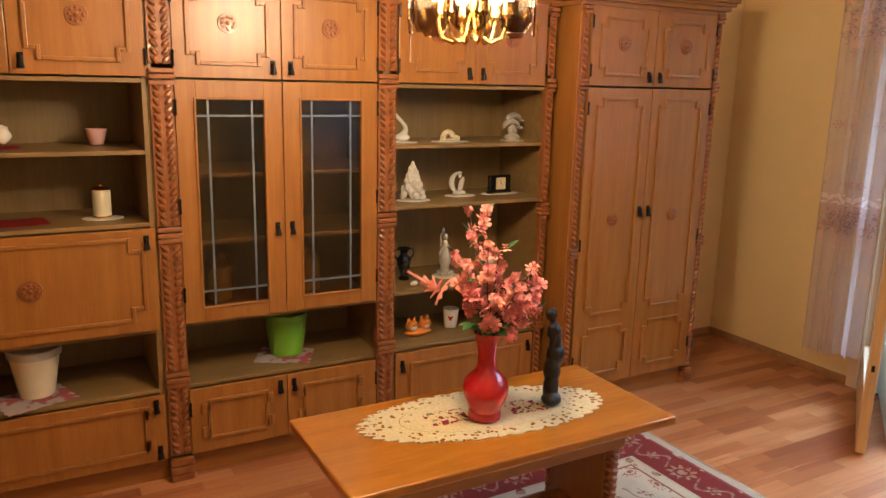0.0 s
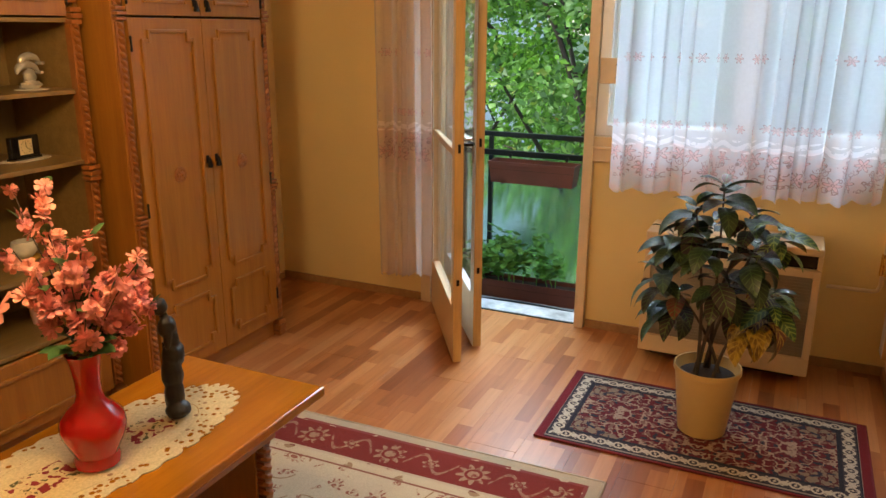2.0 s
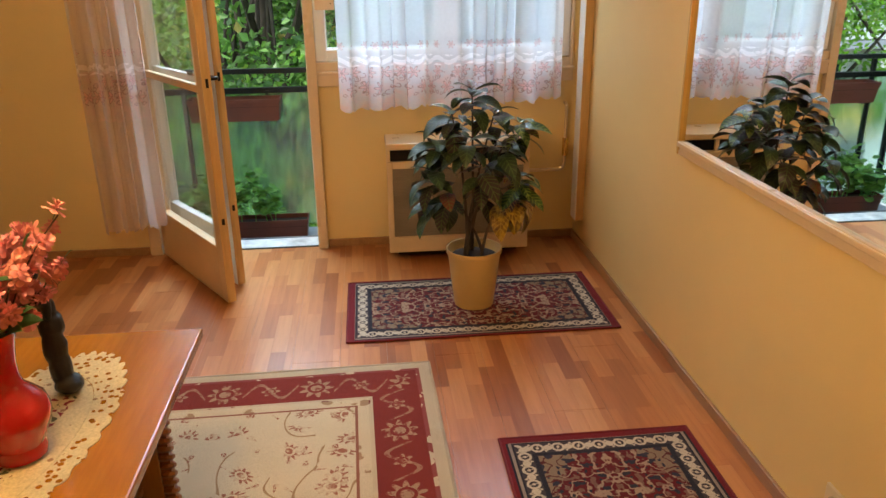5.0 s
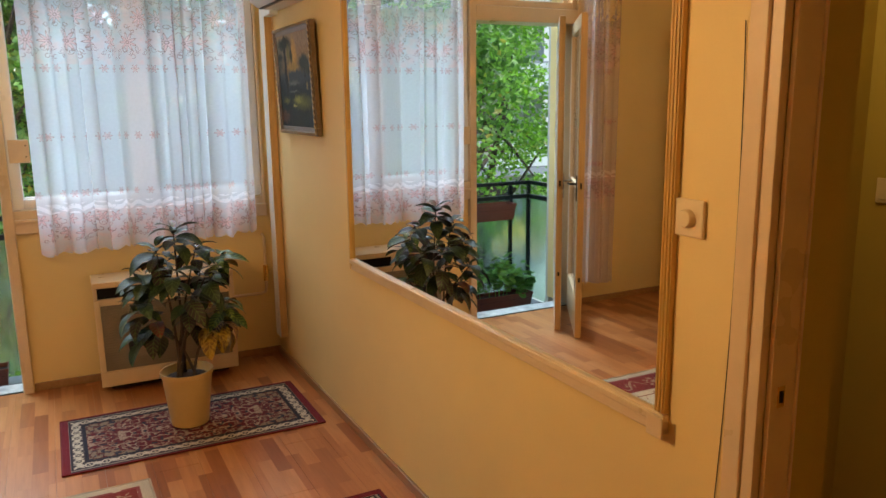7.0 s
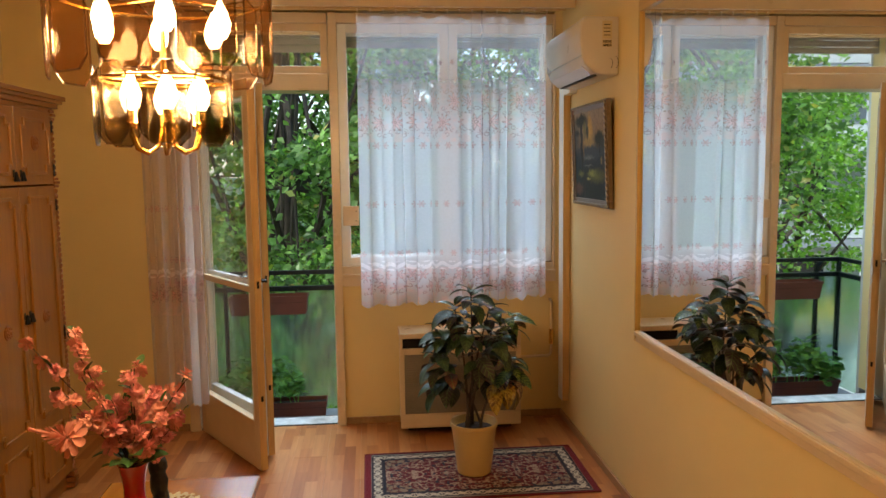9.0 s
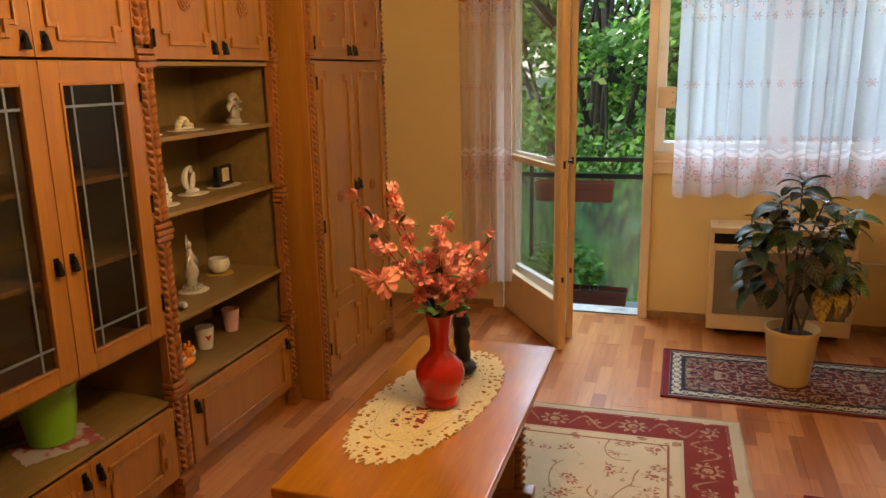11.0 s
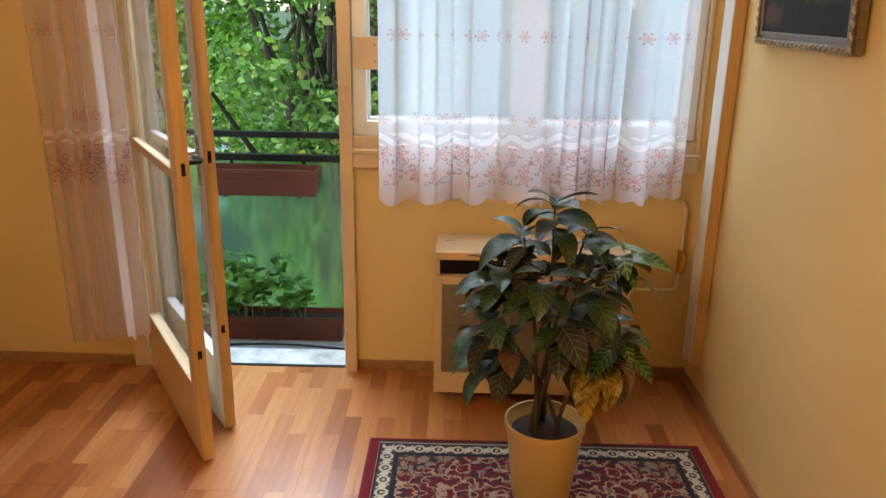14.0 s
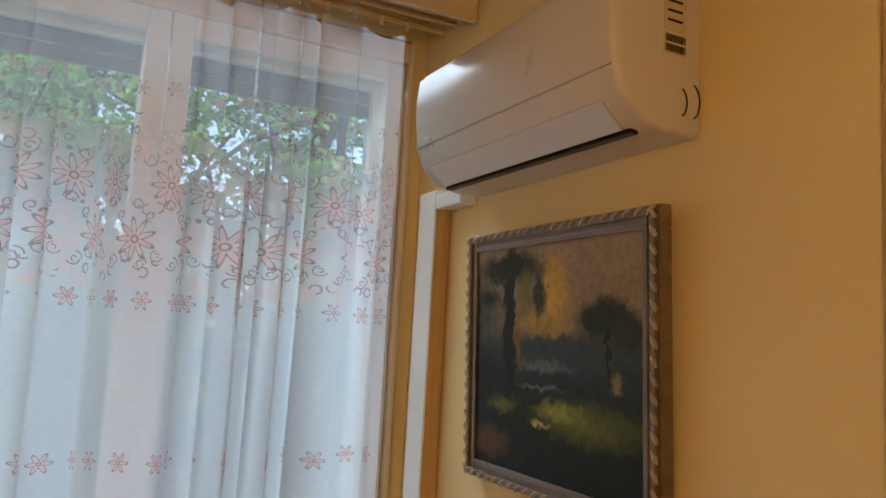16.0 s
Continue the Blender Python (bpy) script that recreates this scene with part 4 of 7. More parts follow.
for s in (-1, 1):
    bm = bmesh.new()
    x = s * (hw - 0.17)
    bx(bm, x - 0.02, x + 0.02, -hd + 0.12, hd - 0.12, 0.05, TZ - 0.042, 0.003)
    part("trestle_panel", bm, OAK, tb)
    bm = bmesh.new()
    bx(bm, x - 0.035, x + 0.035, -hd + 0.05, hd - 0.05, 0.0, 0.05, 0.006)
    part("foot", bm, OAK_CARVED, tb)
    for q in (-1, 1):
        bm = bmesh.new()
        y = q * (hd - 0.105)
        bx(bm, x - 0.014, x + 0.014, y - 0.014, y + 0.014, 0.05, TZ - 0.042)
        for i in range(16):
            z = 0.065 + i * 0.0275
            blob(bm, (x, y, z), (0.026, 0.026, 0.014), 9, 5, Matrix.Rotation(radians(28), 3, "Y"))
        part("leg", bm, OAK_CARVED, tb, "rope-carved post", True)
bm = bmesh.new()
bx(bm, -hw + 0.19, hw - 0.19, -0.09, 0.09, 0.13, 0.15, 0.003)
part("stretcher_shelf", bm, OAK_H, tb)

# laminate planks
bm0 = bmesh.new()
bx(bm0, 0.0005, 1.2845, 0.0004, 0.1946, -0.012, 0.0, 0.0004)
me = bpy.data.meshes.new("plank")
bm0.to_mesh(me)
bm0.free()
me.materials.append(LAMINATE)
fl = thing("floor", (0, 0, 0), "glossy reddish three-strip laminate floor", "", kind="structure")
row = 0
y = -1.2
while y < YN - 0.01:
    x = XE - 0.47 * (row % 3)
    while x < XW - 0.001:
        a, c = max(x, XE), min(x + 1.285, XW + 0.0)
        if c - a > 0.02:
            ob = new("plank", me)
            ob.parent = fl
            ob.location = (a, y, 0)
            ob.scale = ((c - a) / 1.285, min(0.195, YN - y) / 0.195, 1)
        x += 1.285
    y += 0.195
    row += 1


# ---- chandelier ----
CHX, CHY, CHZ = 2.172, 1.745, 1.704
AMBER = clear_glass("amber_smoked_glass", (1.0, 0.84, 0.68), 0.03, 0.93, 0.12)
SMOKE = clear_glass("grey_smoked_glass", (0.84, 0.80, 0.72), 0.03, 0.84, 0.12)
nt = SMOKE.node_tree
sp = nt.nodes.new("ShaderNodeSeparateXYZ")
link(nt, coords(nt), sp.inputs[0])
link(nt, ramp(nt, math_node(nt, "DIVIDE", sp.outputs[2], 0.185), [(0.50, (0.62, 0.56, 0.46)), (0.60, (0.97, 0.90, 0.78))]), next(n for n in nt.nodes if n.type == "BSDF_TRANSPARENT").inputs[0])
EDGE_GLASS = clear_glass("bevelled_glass_edge", (1.0, 0.88, 0.72), 0.08, 0.75, 0.5)
BULB = glow("warm_bulb", (1.0, 0.72, 0.40), 13.0)
ch = thing("chandelier", (CHX, CHY, CHZ), "lit brass chandelier with two tiers of amber glass plates", "chandelier")


def glass_plate(w, h, cut):
    bm = bmesh.new()
    pts = [(-w / 2 + cut, 0), (w / 2 - cut, 0), (w / 2, cut), (w / 2, h - cut), (w / 2 - cut, h), (-w / 2 + cut, h), (-w / 2, h - cut), (-w / 2, cut)]
    a = [bm.verts.new((0, x, z)) for x, z in pts]
    b2 = [bm.verts.new((0.004, x, z)) for x, z in pts]
    bm.faces.new(a)
    bm.faces.new(b2[::-1])
    for i in range(8):
        bm.faces.new((a[i], b2[i], b2[(i + 1) % 8], a[(i + 1) % 8]))
    rim = bmesh.new()
    for (x0, z0), (x1, z1) in zip(pts, pts[1:] + pts[:1]):
        tube(rim, [(0.002, x0, z0), (0.002, x1, z1)], 0.0028, 5)
    return bm, rim


for n, r, z, w, h, mt, ph in ((8, 0.154, 0.02, 0.104, 0.185, SMOKE, 0.2), (10, 0.250, 0.175, 0.135, 0.23, AMBER, 0.0)):
    for i in range(n):
        bm, rim = glass_plate(w, h, 0.028)
        p = part("glass_plate", bm, mt, ch, "octagonal glass plate")
        p.visible_shadow = False
        p.rotation_euler.z = 2 * math.pi * i / n + ph
        p.location = (r * math.cos(p.rotation_euler.z), r * math.sin(p.rotation_euler.z), z)
        q = part("plate_edge", rim, EDGE_GLASS, p, "gleaming bevelled edge")
        q.visible_shadow = False
for r, z in ((0.149, 0.175), (0.245, 0.37)):
    bm = bmesh.new()
    for i in range(32):
        a, c = 2 * math.pi * i / 32, 2 * math.pi * (i + 1) / 32
        tube(bm, [(r * math.cos(a), r * math.sin(a), z), (r * math.cos(c), r * math.sin(c), z)], 0.004, 5)
    for i in range(6):
        a = 2 * math.pi * i / 6
        tube(bm, [(0, 0, z), (r * math.cos(a), r * math.sin(a), z)], 0.003, 5)
    part("ring_frame", bm, BRASS, ch, "brass ring with spokes", True)
bm = bmesh.new()
lathe(bm, [(0.005, 0.02), (0.012, 0.03), (0.008, 0.05), (0.008, 0.50), (0.03, 0.52), (0.012, 0.56), (0.006, 0.6), (0.006, 0.98), (0.055, 0.985), (0.06, ZC - CHZ - 0.002)], 16)
part("stem", bm, BRASS, ch, "brass stem and ceiling cup", True)
for i in range(6):
    a = 2 * math.pi * i / 6 + 0.3
    d = Vector((math.cos(a), math.sin(a), 0))
    bm = bmesh.new()
    pts = [d * 0.012 + Vector((0, 0, 0.06)), d * 0.025 + Vector((0, 0, 0.015)), d * 0.05 + Vector((0, 0, 0.0)), d * 0.078 + Vector((0, 0, 0.012)), d * 0.09 + Vector((0, 0, 0.045)), d * 0.09 + Vector((0, 0, 0.075))]
    tube(bm, pts, 0.0055, 8)
    lathe(bm, [(0.012, 0.06), (0.015, 0.07), (0.012, 0.075), (0.012, 0.10)], 12, (d.x * 0.09, d.y * 0.09, 0))
    part("arm", bm, BRASS, ch, "curved brass arm", True)
    for z, nm in ((0.10, "bulb"), (0.27, "bulb")):
        bm = bmesh.new()
        rr = 0.09 if z < 0.2 else 0.15
        lathe(bm, [(0.012, 0.0), (0.021, 0.016), (0.0245, 0.036), (0.017, 0.062), (0.003, 0.090)], 12, (d.x * rr, d.y * rr, z))
        b1 = part(nm, bm, BULB, ch, "glowing candle bulb", True)
        b1.visible_shadow = False
for k in range(3):
    lamp = new("chandelier_glow", bpy.data.lights.new("chandelier_glow", "POINT"))
    lamp.data.energy, lamp.data.shadow_soft_size, lamp.data.color = CHANDELIER / 3, 0.04, (1.0, 0.64, 0.29)
    lamp.location = (CHX + 0.07 * math.cos(k * 2.1), CHY + 0.07 * math.sin(k * 2.1), CHZ + (0.14 if k != 1 else 0.3))


# ---- curtains ----
def sheer(base=(0.84, 0.86, 0.92)):
    m = bpy.data.materials.new("embroidered_sheer")
    m.use_nodes = True
    nt = m.node_tree
    nt.nodes.clear()
    out = nt.nodes.new("ShaderNodeOutputMaterial")
    uv = nt.nodes.new("ShaderNodeTexCoord")
    sp = nt.nodes.new("ShaderNodeSeparateXYZ")
    link(nt, uv.outputs["UV"], sp.inputs[0])
    u, v = sp.outputs[0], sp.outputs[1]
    M = lambda op, a, b=None: math_node(nt, op, a, b)

    def flower(spacing, v0, radius, petals, shift=0.0):
        du = M("MULTIPLY", M("SUBTRACT", M("FRACT", M("ADD", M("DIVIDE", u, spacing), shift)), 0.5), spacing)
        dv = M("SUBTRACT", v, v0)
        r = M("SQRT", M("ADD", M("MULTIPLY", du, du), M("MULTIPLY", dv, dv)))
        a = M("ARCTAN2", dv, du)
        pet = M("MULTIPLY", M("ADD", M("MULTIPLY", M("COSINE", M("MULTIPLY", a, float(petals))), 0.32), 0.68), radius)
        inside = M("LESS_THAN", r, pet)
        line = M("LESS_THAN", M("ABSOLUTE", M("SUBTRACT", r, pet)), radius * 0.09)
        eye = M("LESS_THAN", M("ABSOLUTE", M("SUBTRACT", r, radius * 0.16)), radius * 0.05)
        return inside, M("MAXIMUM", line, eye)

    def within(lo, hi):
        return M("MULTIPLY", M("GREATER_THAN", v, lo), M("LESS_THAN", v, hi))

    pink, thread = None, None
    for args in ((0.085, 1.44, 0.022, 6), (0.085, 1.135, 0.020, 6, 0.5), (0.085, 1.80, 0.022, 6, 0.2), (0.085, 2.30, 0.018, 6, 0.6), (0.155, 1.94, 0.050, 9, 0.1), (0.155, 2.07, 0.046, 9, 0.6), (0.11, 1.00, 0.030, 6, 0.3), (0.11, 0.92, 0.034, 6, 0.8)):
        i, l = flower(*args)
        pink = i if pink is None else M("MAXIMUM", pink, i)
        thread = l if thread is None else M("MAXIMUM", thread, l)
    vo = nt.nodes.new("ShaderNodeTexVoronoi")
    vo.inputs["Scale"].default_value, vo.inputs["Randomness"].default_value = 26, 0.6
    link(nt, uv.outputs["UV"], vo.inputs["Vector"])
    ring = M("LESS_THAN", M("ABSOLUTE", M("SUBTRACT", vo.outputs["Distance"], 0.30)), 0.045)
    sw = M("SINE", M("MULTIPLY", M("ADD", v, M("MULTIPLY", M("SINE", M("MULTIPLY", u, 48.0)), 0.012)), 150.0))
    scroll = M("MULTIPLY", M("MULTIPLY", ring, M("GREATER_THAN", noise_tex(nt, uv.outputs["UV"], 34, 1), 0.44)), M("MAXIMUM", M("MAXIMUM", within(1.84, 1.90), within(1.98, 2.03)), M("MAXIMUM", within(2.12, 2.24), within(0.88, 1.0))))
    thread = M("MAXIMUM", thread, scroll)

    def curl(spacing, v0, radius, shift, open_at):
        """A row of C-shaped tendrils with a small inner hook."""
        du = M("MULTIPLY", M("SUBTRACT", M("FRACT", M("ADD", M("DIVIDE", u, spacing), shift)), 0.5), spacing)
        dv = M("SUBTRACT", v, v0)
        r = M("SQRT", M("ADD", M("MULTIPLY", du, du), M("MULTIPLY", dv, dv)))
        a = M("ARCTAN2", dv, du)
        rr = M("ADD", M("MULTIPLY", M("SINE", M("ADD", M("MULTIPLY", a, 0.5), open_at)), radius * 0.25), radius * 0.85)
        arc = M("LESS_THAN", M("ABSOLUTE", M("SUBTRACT", r, rr)), radius * 0.10)
        cut = M("LESS_THAN", M("COSINE", M("SUBTRACT", a, open_at)), 0.55)
        hook = M("LESS_THAN", M("ABSOLUTE", M("SUBTRACT", r, radius * 0.38)), radius * 0.10)
        return M("MAXIMUM", M("MULTIPLY", arc, cut), M("MULTIPLY", hook, M("GREATER_THAN", M("COSINE", M("SUBTRACT", a, open_at)), -0.4)))

    for args in ((0.078, 1.885, 0.016, 0.0, 0.6), (0.078, 1.905, 0.013, 0.5, 2.5), (0.078, 1.995, 0.015, 0.25, 3.6), (0.078, 2.02, 0.017, 0.75, 5.2), (0.078, 2.13, 0.018, 0.1, 1.2), (0.078, 2.15, 0.014, 0.6, 4.2), (0.078, 0.965, 0.014, 0.3, 1.2), (0.078, 0.885, 0.014, 0.8, 4.4)):
        thread = M("MAXIMUM", thread, curl(*args))
    white_band = M("MULTIPLY", within(1.030, 1.085), M("GREATER_THAN", M("ADD", sw, M("MULTIPLY", ring, -1.2)), -0.3))
    zone = M("MAXIMUM", within(1.82, 2.20), within(0.80, 1.045))
    weave = noise_tex(nt, uv.outputs["UV"], 60, 2)
    patch = noise_tex(nt, uv.outputs["UV"], 16, 3)
    zone_soft = M("MULTIPLY", zone, M("MINIMUM", M("MAXIMUM", M("MULTIPLY", M("SUBTRACT", patch, 0.42), 4.0), 0.05), 0.75))
    col = mix(nt, M("MINIMUM", M("MULTIPLY", zone_soft, 0.8), 0.8), base, (0.82, 0.56, 0.54))
    blush = noise_tex(nt, uv.outputs["UV"], 22, 2)
    col = mix(nt, M("MULTIPLY", pink, M("ADD", M("MULTIPLY", blush, 0.8), 0.2)), col, (0.74, 0.40, 0.38))
    col = mix(nt, M("MULTIPLY", white_band, M("MULTIPLY", patch, 0.9)), col, (0.86, 0.84, 0.86))
    col = mix(nt, M("MULTIPLY", thread, 0.92), col, (0.31, 0.225, 0.22))
    tr, tl, df = nt.nodes.new("ShaderNodeBsdfTransparent"), nt.nodes.new("ShaderNodeBsdfTranslucent"), nt.nodes.new("ShaderNodeBsdfDiffuse")
    link(nt, col, tl.inputs[0])
    link(nt, col, df.inputs[0])
    body, all_ = nt.nodes.new("ShaderNodeMixShader"), nt.nodes.new("ShaderNodeMixShader")
    body.inputs[0].default_value = 0.72
    link(nt, df.outputs[0], body.inputs[1])
    link(nt, tl.outputs[0], body.inputs[2])
    dens = M("ADD", M("ADD", 0.55, M("MULTIPLY", weave, 0.08)), M("MULTIPLY", M("MAXIMUM", M("MULTIPLY", pink, 0.4), M("MAXIMUM", thread, M("MULTIPLY", white_band, 0.6))), 0.34))
    dens = M("ADD", dens, M("MULTIPLY", zone_soft, 0.15))
    dens = M("SUBTRACT", dens, M("MINIMUM", M("MAXIMUM", M("MULTIPLY", M("SUBTRACT", v, 1.93), 1.3), 0.0), 0.34))
    link(nt, M("MINIMUM", dens, 0.97), all_.inputs[0])
    link(nt, tr.outputs[0], all_.inputs[1])
    link(nt, body.outputs[0], all_.inputs[2])
    link(nt, all_.outputs[0], out.inputs[0])
    return m


SHEER = sheer()
# Same net, with the chandelier's warm light put into its base colour.
SHEER_LAMPLIT = sheer((0.86, 0.74, 0.66))


def curtain(y0, y1, x, zb, zt, folds, depth, full, label, seed, cloth):
    t = thing("net_curtain", (x, (y0 + y1) / 2, zb), label, "curtain", "net curtains on the pelmet track")
    w = y1 - y0
    nu, nv = folds * 12, 40
    rng = random.Random(seed)
    ph = [rng.uniform(-0.5, 0.5) for _ in range(folds + 2)]
    am = [rng.uniform(0.25, 1.35) for _ in range(folds + 2)]
    verts, faces, uvs = [], [], []
    for j in range(nv + 1):
        f = j / nv
        for i in range(nu + 1):
            s = i / nu
            k = min(folds, max(0.0, s * folds + 0.45 * math.sin(s * 11 + seed) * math.sin(math.pi * s)))
            a = am[int(k)] * (1 - k % 1) + am[int(k) + 1] * (k % 1)
            swing = depth * a * (0.6 + 0.4 * (1 - f))
            xx = swing * math.sin(2 * math.pi * (k + 0.12 * math.sin(k * 2.3 + seed))) + 0.008 * math.sin(9 * s + 3 * f)
            yy = -w / 2 + w * s + min(0.4 * swing, 0.10 * w / folds) * math.sin(4 * math.pi * k + 0.6) - (0.012 * (1 - f) * math.sin(s * 7 + seed))
            z = f * (zt - zb) - 0.034 * s * (1 - f)
            if j == 0:
                z -= 0.022 * abs(math.sin(math.pi * s * w * full / 0.075)) - 0.01
            verts.append((xx, yy, z))
            uvs.append((s * w * full, zb + z))
    for j in range(nv):
        for i in range(nu):
            a = j * (nu + 1) + i
            faces.append((a, a + 1, a + nu + 2, a + nu + 1))
    me = bpy.data.meshes.new("cloth")
    me.from_pydata(verts, [], faces)
    me.materials.append(cloth)
    lay = me.uv_layers.new()
    for lp in me.loops:
        lay.data[lp.index].uv = uvs[lp.vertex_index]
    me.polygons.foreach_set("use_smooth", [True] * len(me.polygons))
    ob = new("cloth", me)
    ob.parent = t
    bm = bmesh.new()
    n = int(w / 0.075)
    for i in range(n + 1):
        yy = -w / 2 + w * i / n
        bx(bm, -0.004, 0.004, yy - 0.004, yy + 0.004, zt - zb - 0.01, zt - zb + 0.012)
    part("curtain_glider", bm, IVORY, t)
    return t


curtain(0.142, 1.300, 4.93, 0.842, 2.605, 7, 0.056, 1.55, "sheer white net curtain with pink embroidered bands over the window", 3, SHEER)
curtain(2.265, 2.575, 4.86, 0.250, 2.605, 6, 0.042, 2.6, "gathered sheer net curtain with pink embroidery beside the balcony door", 8, SHEER_LAMPLIT)

# ---- white duct, air conditioner, picture ----
dt = thing("pipe_duct", (4.88, 0.0, 0), "white plastic pipe duct down the corner from the air conditioner", "duct")
bm = bmesh.new()
bx(bm, 0.0, 0.10, 0.001, 0.05, 0.165, 2.150, 0.004)
part("duct_cover", bm, WHITE_PAINT, dt)
bm = bmesh.new()
bx(bm, -0.14, -0.001, 0.001, 0.05, 2.096, 2.136, 0.004)
part("duct_elbow", bm, WHITE_PAINT, dt)
# The duct is all white; this brown strip paints the shade on its room-side face.
bm = bmesh.new()
bx(bm, -0.005, -0.0005, 0.004, 0.047, 0.165, 2.094, 0.001)
part("edge_strip", bm, LEAF_PAINT, dt, "brown strip standing for the duct's shaded side")
AC_PLASTIC = surface("white_gloss_plastic", (0.62, 0.55, 0.47), 0.30, vary=0.02, relief=0.01, coat=0.3)
ac = thing("air_conditioner", (3.988, 0.0, 2.114), "white wall-mounted air conditioner indoor unit above the landscape painting", "air conditioner")
prof = [(0.003, 0.0), (0.08, 0.0), (0.128, 0.010), (0.172, 0.050), (0.190, 0.095), (0.198, 0.20), (0.192, 0.262), (0.17, 0.284), (0.003, 0.284)]
bm = bmesh.new()
rings = []
for x in (0.0, 0.004, 0.012, 0.728, 0.736, 0.74):
    ins = {0.0: 0.012, 0.74: 0.012, 0.004: 0.004, 0.736: 0.004}.get(x, 0.0)
    rings.append([bm.verts.new((x, max(0.003, y - ins if y > 0.05 else y), z + (ins if z < 0.1 else -ins))) for y, z in prof])
for a, c in zip(rings, rings[1:]):
    for i in range(len(prof)):
        j = (i + 1) % len(prof)
        bm.faces.new((a[i], a[j], c[j], c[i]))
bm.faces.new(rings[0][::-1])
bm.faces.new(rings[-1])
part("housing", bm, AC_PLASTIC, ac, "glossy white housing", True)
bm = bmesh.new()
vs = [bm.verts.new(c) for c in ((0.05, 0.126, 0.003), (0.69, 0.126, 0.003), (0.69, 0.173, 0.045), (0.05, 0.173, 0.045), (0.05, 0.122, 0.009), (0.69, 0.122, 0.009), (0.69, 0.168, 0.050), (0.05, 0.168, 0.050))]
for q in ((0, 1, 2, 3), (7, 6, 5, 4), (0, 4, 5, 1), (1, 5, 6, 2), (2, 6, 7, 3), (3, 7, 4, 0)):
    bm.faces.new([vs[i] for i in q])
part("louvre_flap", bm, AC_PLASTIC, ac)
bm = bmesh.new()
bx(bm, 0.04, 0.70, 0.100, 0.118, -0.0015, 0.006)
part("air_slot", bm, DARK_METAL, ac, "dark air outlet slot")
bm = bmesh.new()
bx(bm, 0.004, 0.736, 0.1885, 0.1915, 0.092, 0.095)
part("panel_seam", bm, CONCRETE, ac)
STICKER = surface("yellowed_sticker", (0.62, 0.50, 0.30), 0.5)
bm = bmesh.new()
bx(bm, -0.0015, -0.0002, 0.035, 0.085, 0.175, 0.262)
bx(bm, -0.0015, -0.0002, 0.035, 0.085, 0.135, 0.17)
part("sticker", bm, STICKER, ac, "small printed sticker")
bm = bmesh.new()
rb = random.Random(4)
y = 0.038
while y < 0.082:
    w = rb.choice((0.001, 0.0018, 0.0025))
    for z in (0.137, 0.154):
        bx(bm, -0.0022, -0.0015, y, y + w, z, z + 0.013)
    y += w + rb.choice((0.001, 0.0016))
for k in range(4):
    bx(bm, -0.0022, -0.0015, 0.045, 0.078, 0.19 + k * 0.017, 0.194 + k * 0.017)
part("barcode", bm, DARK_METAL, ac)
bm = bmesh.new()
tube(bm, [(-0.001, 0.02 + 0.018 * math.cos(a), 0.06 + 0.03 * math.sin(a)) for a in wavy(8, 1.8, 4.4)], 0.0014, 5)
tube(bm, [(-0.001, 0.045 + 0.014 * math.cos(a), 0.055 + 0.024 * math.sin(a)) for a in wavy(8, 1.8, 4.4)], 0.0014, 5)
part("vent_slot", bm, DARK_METAL, ac)


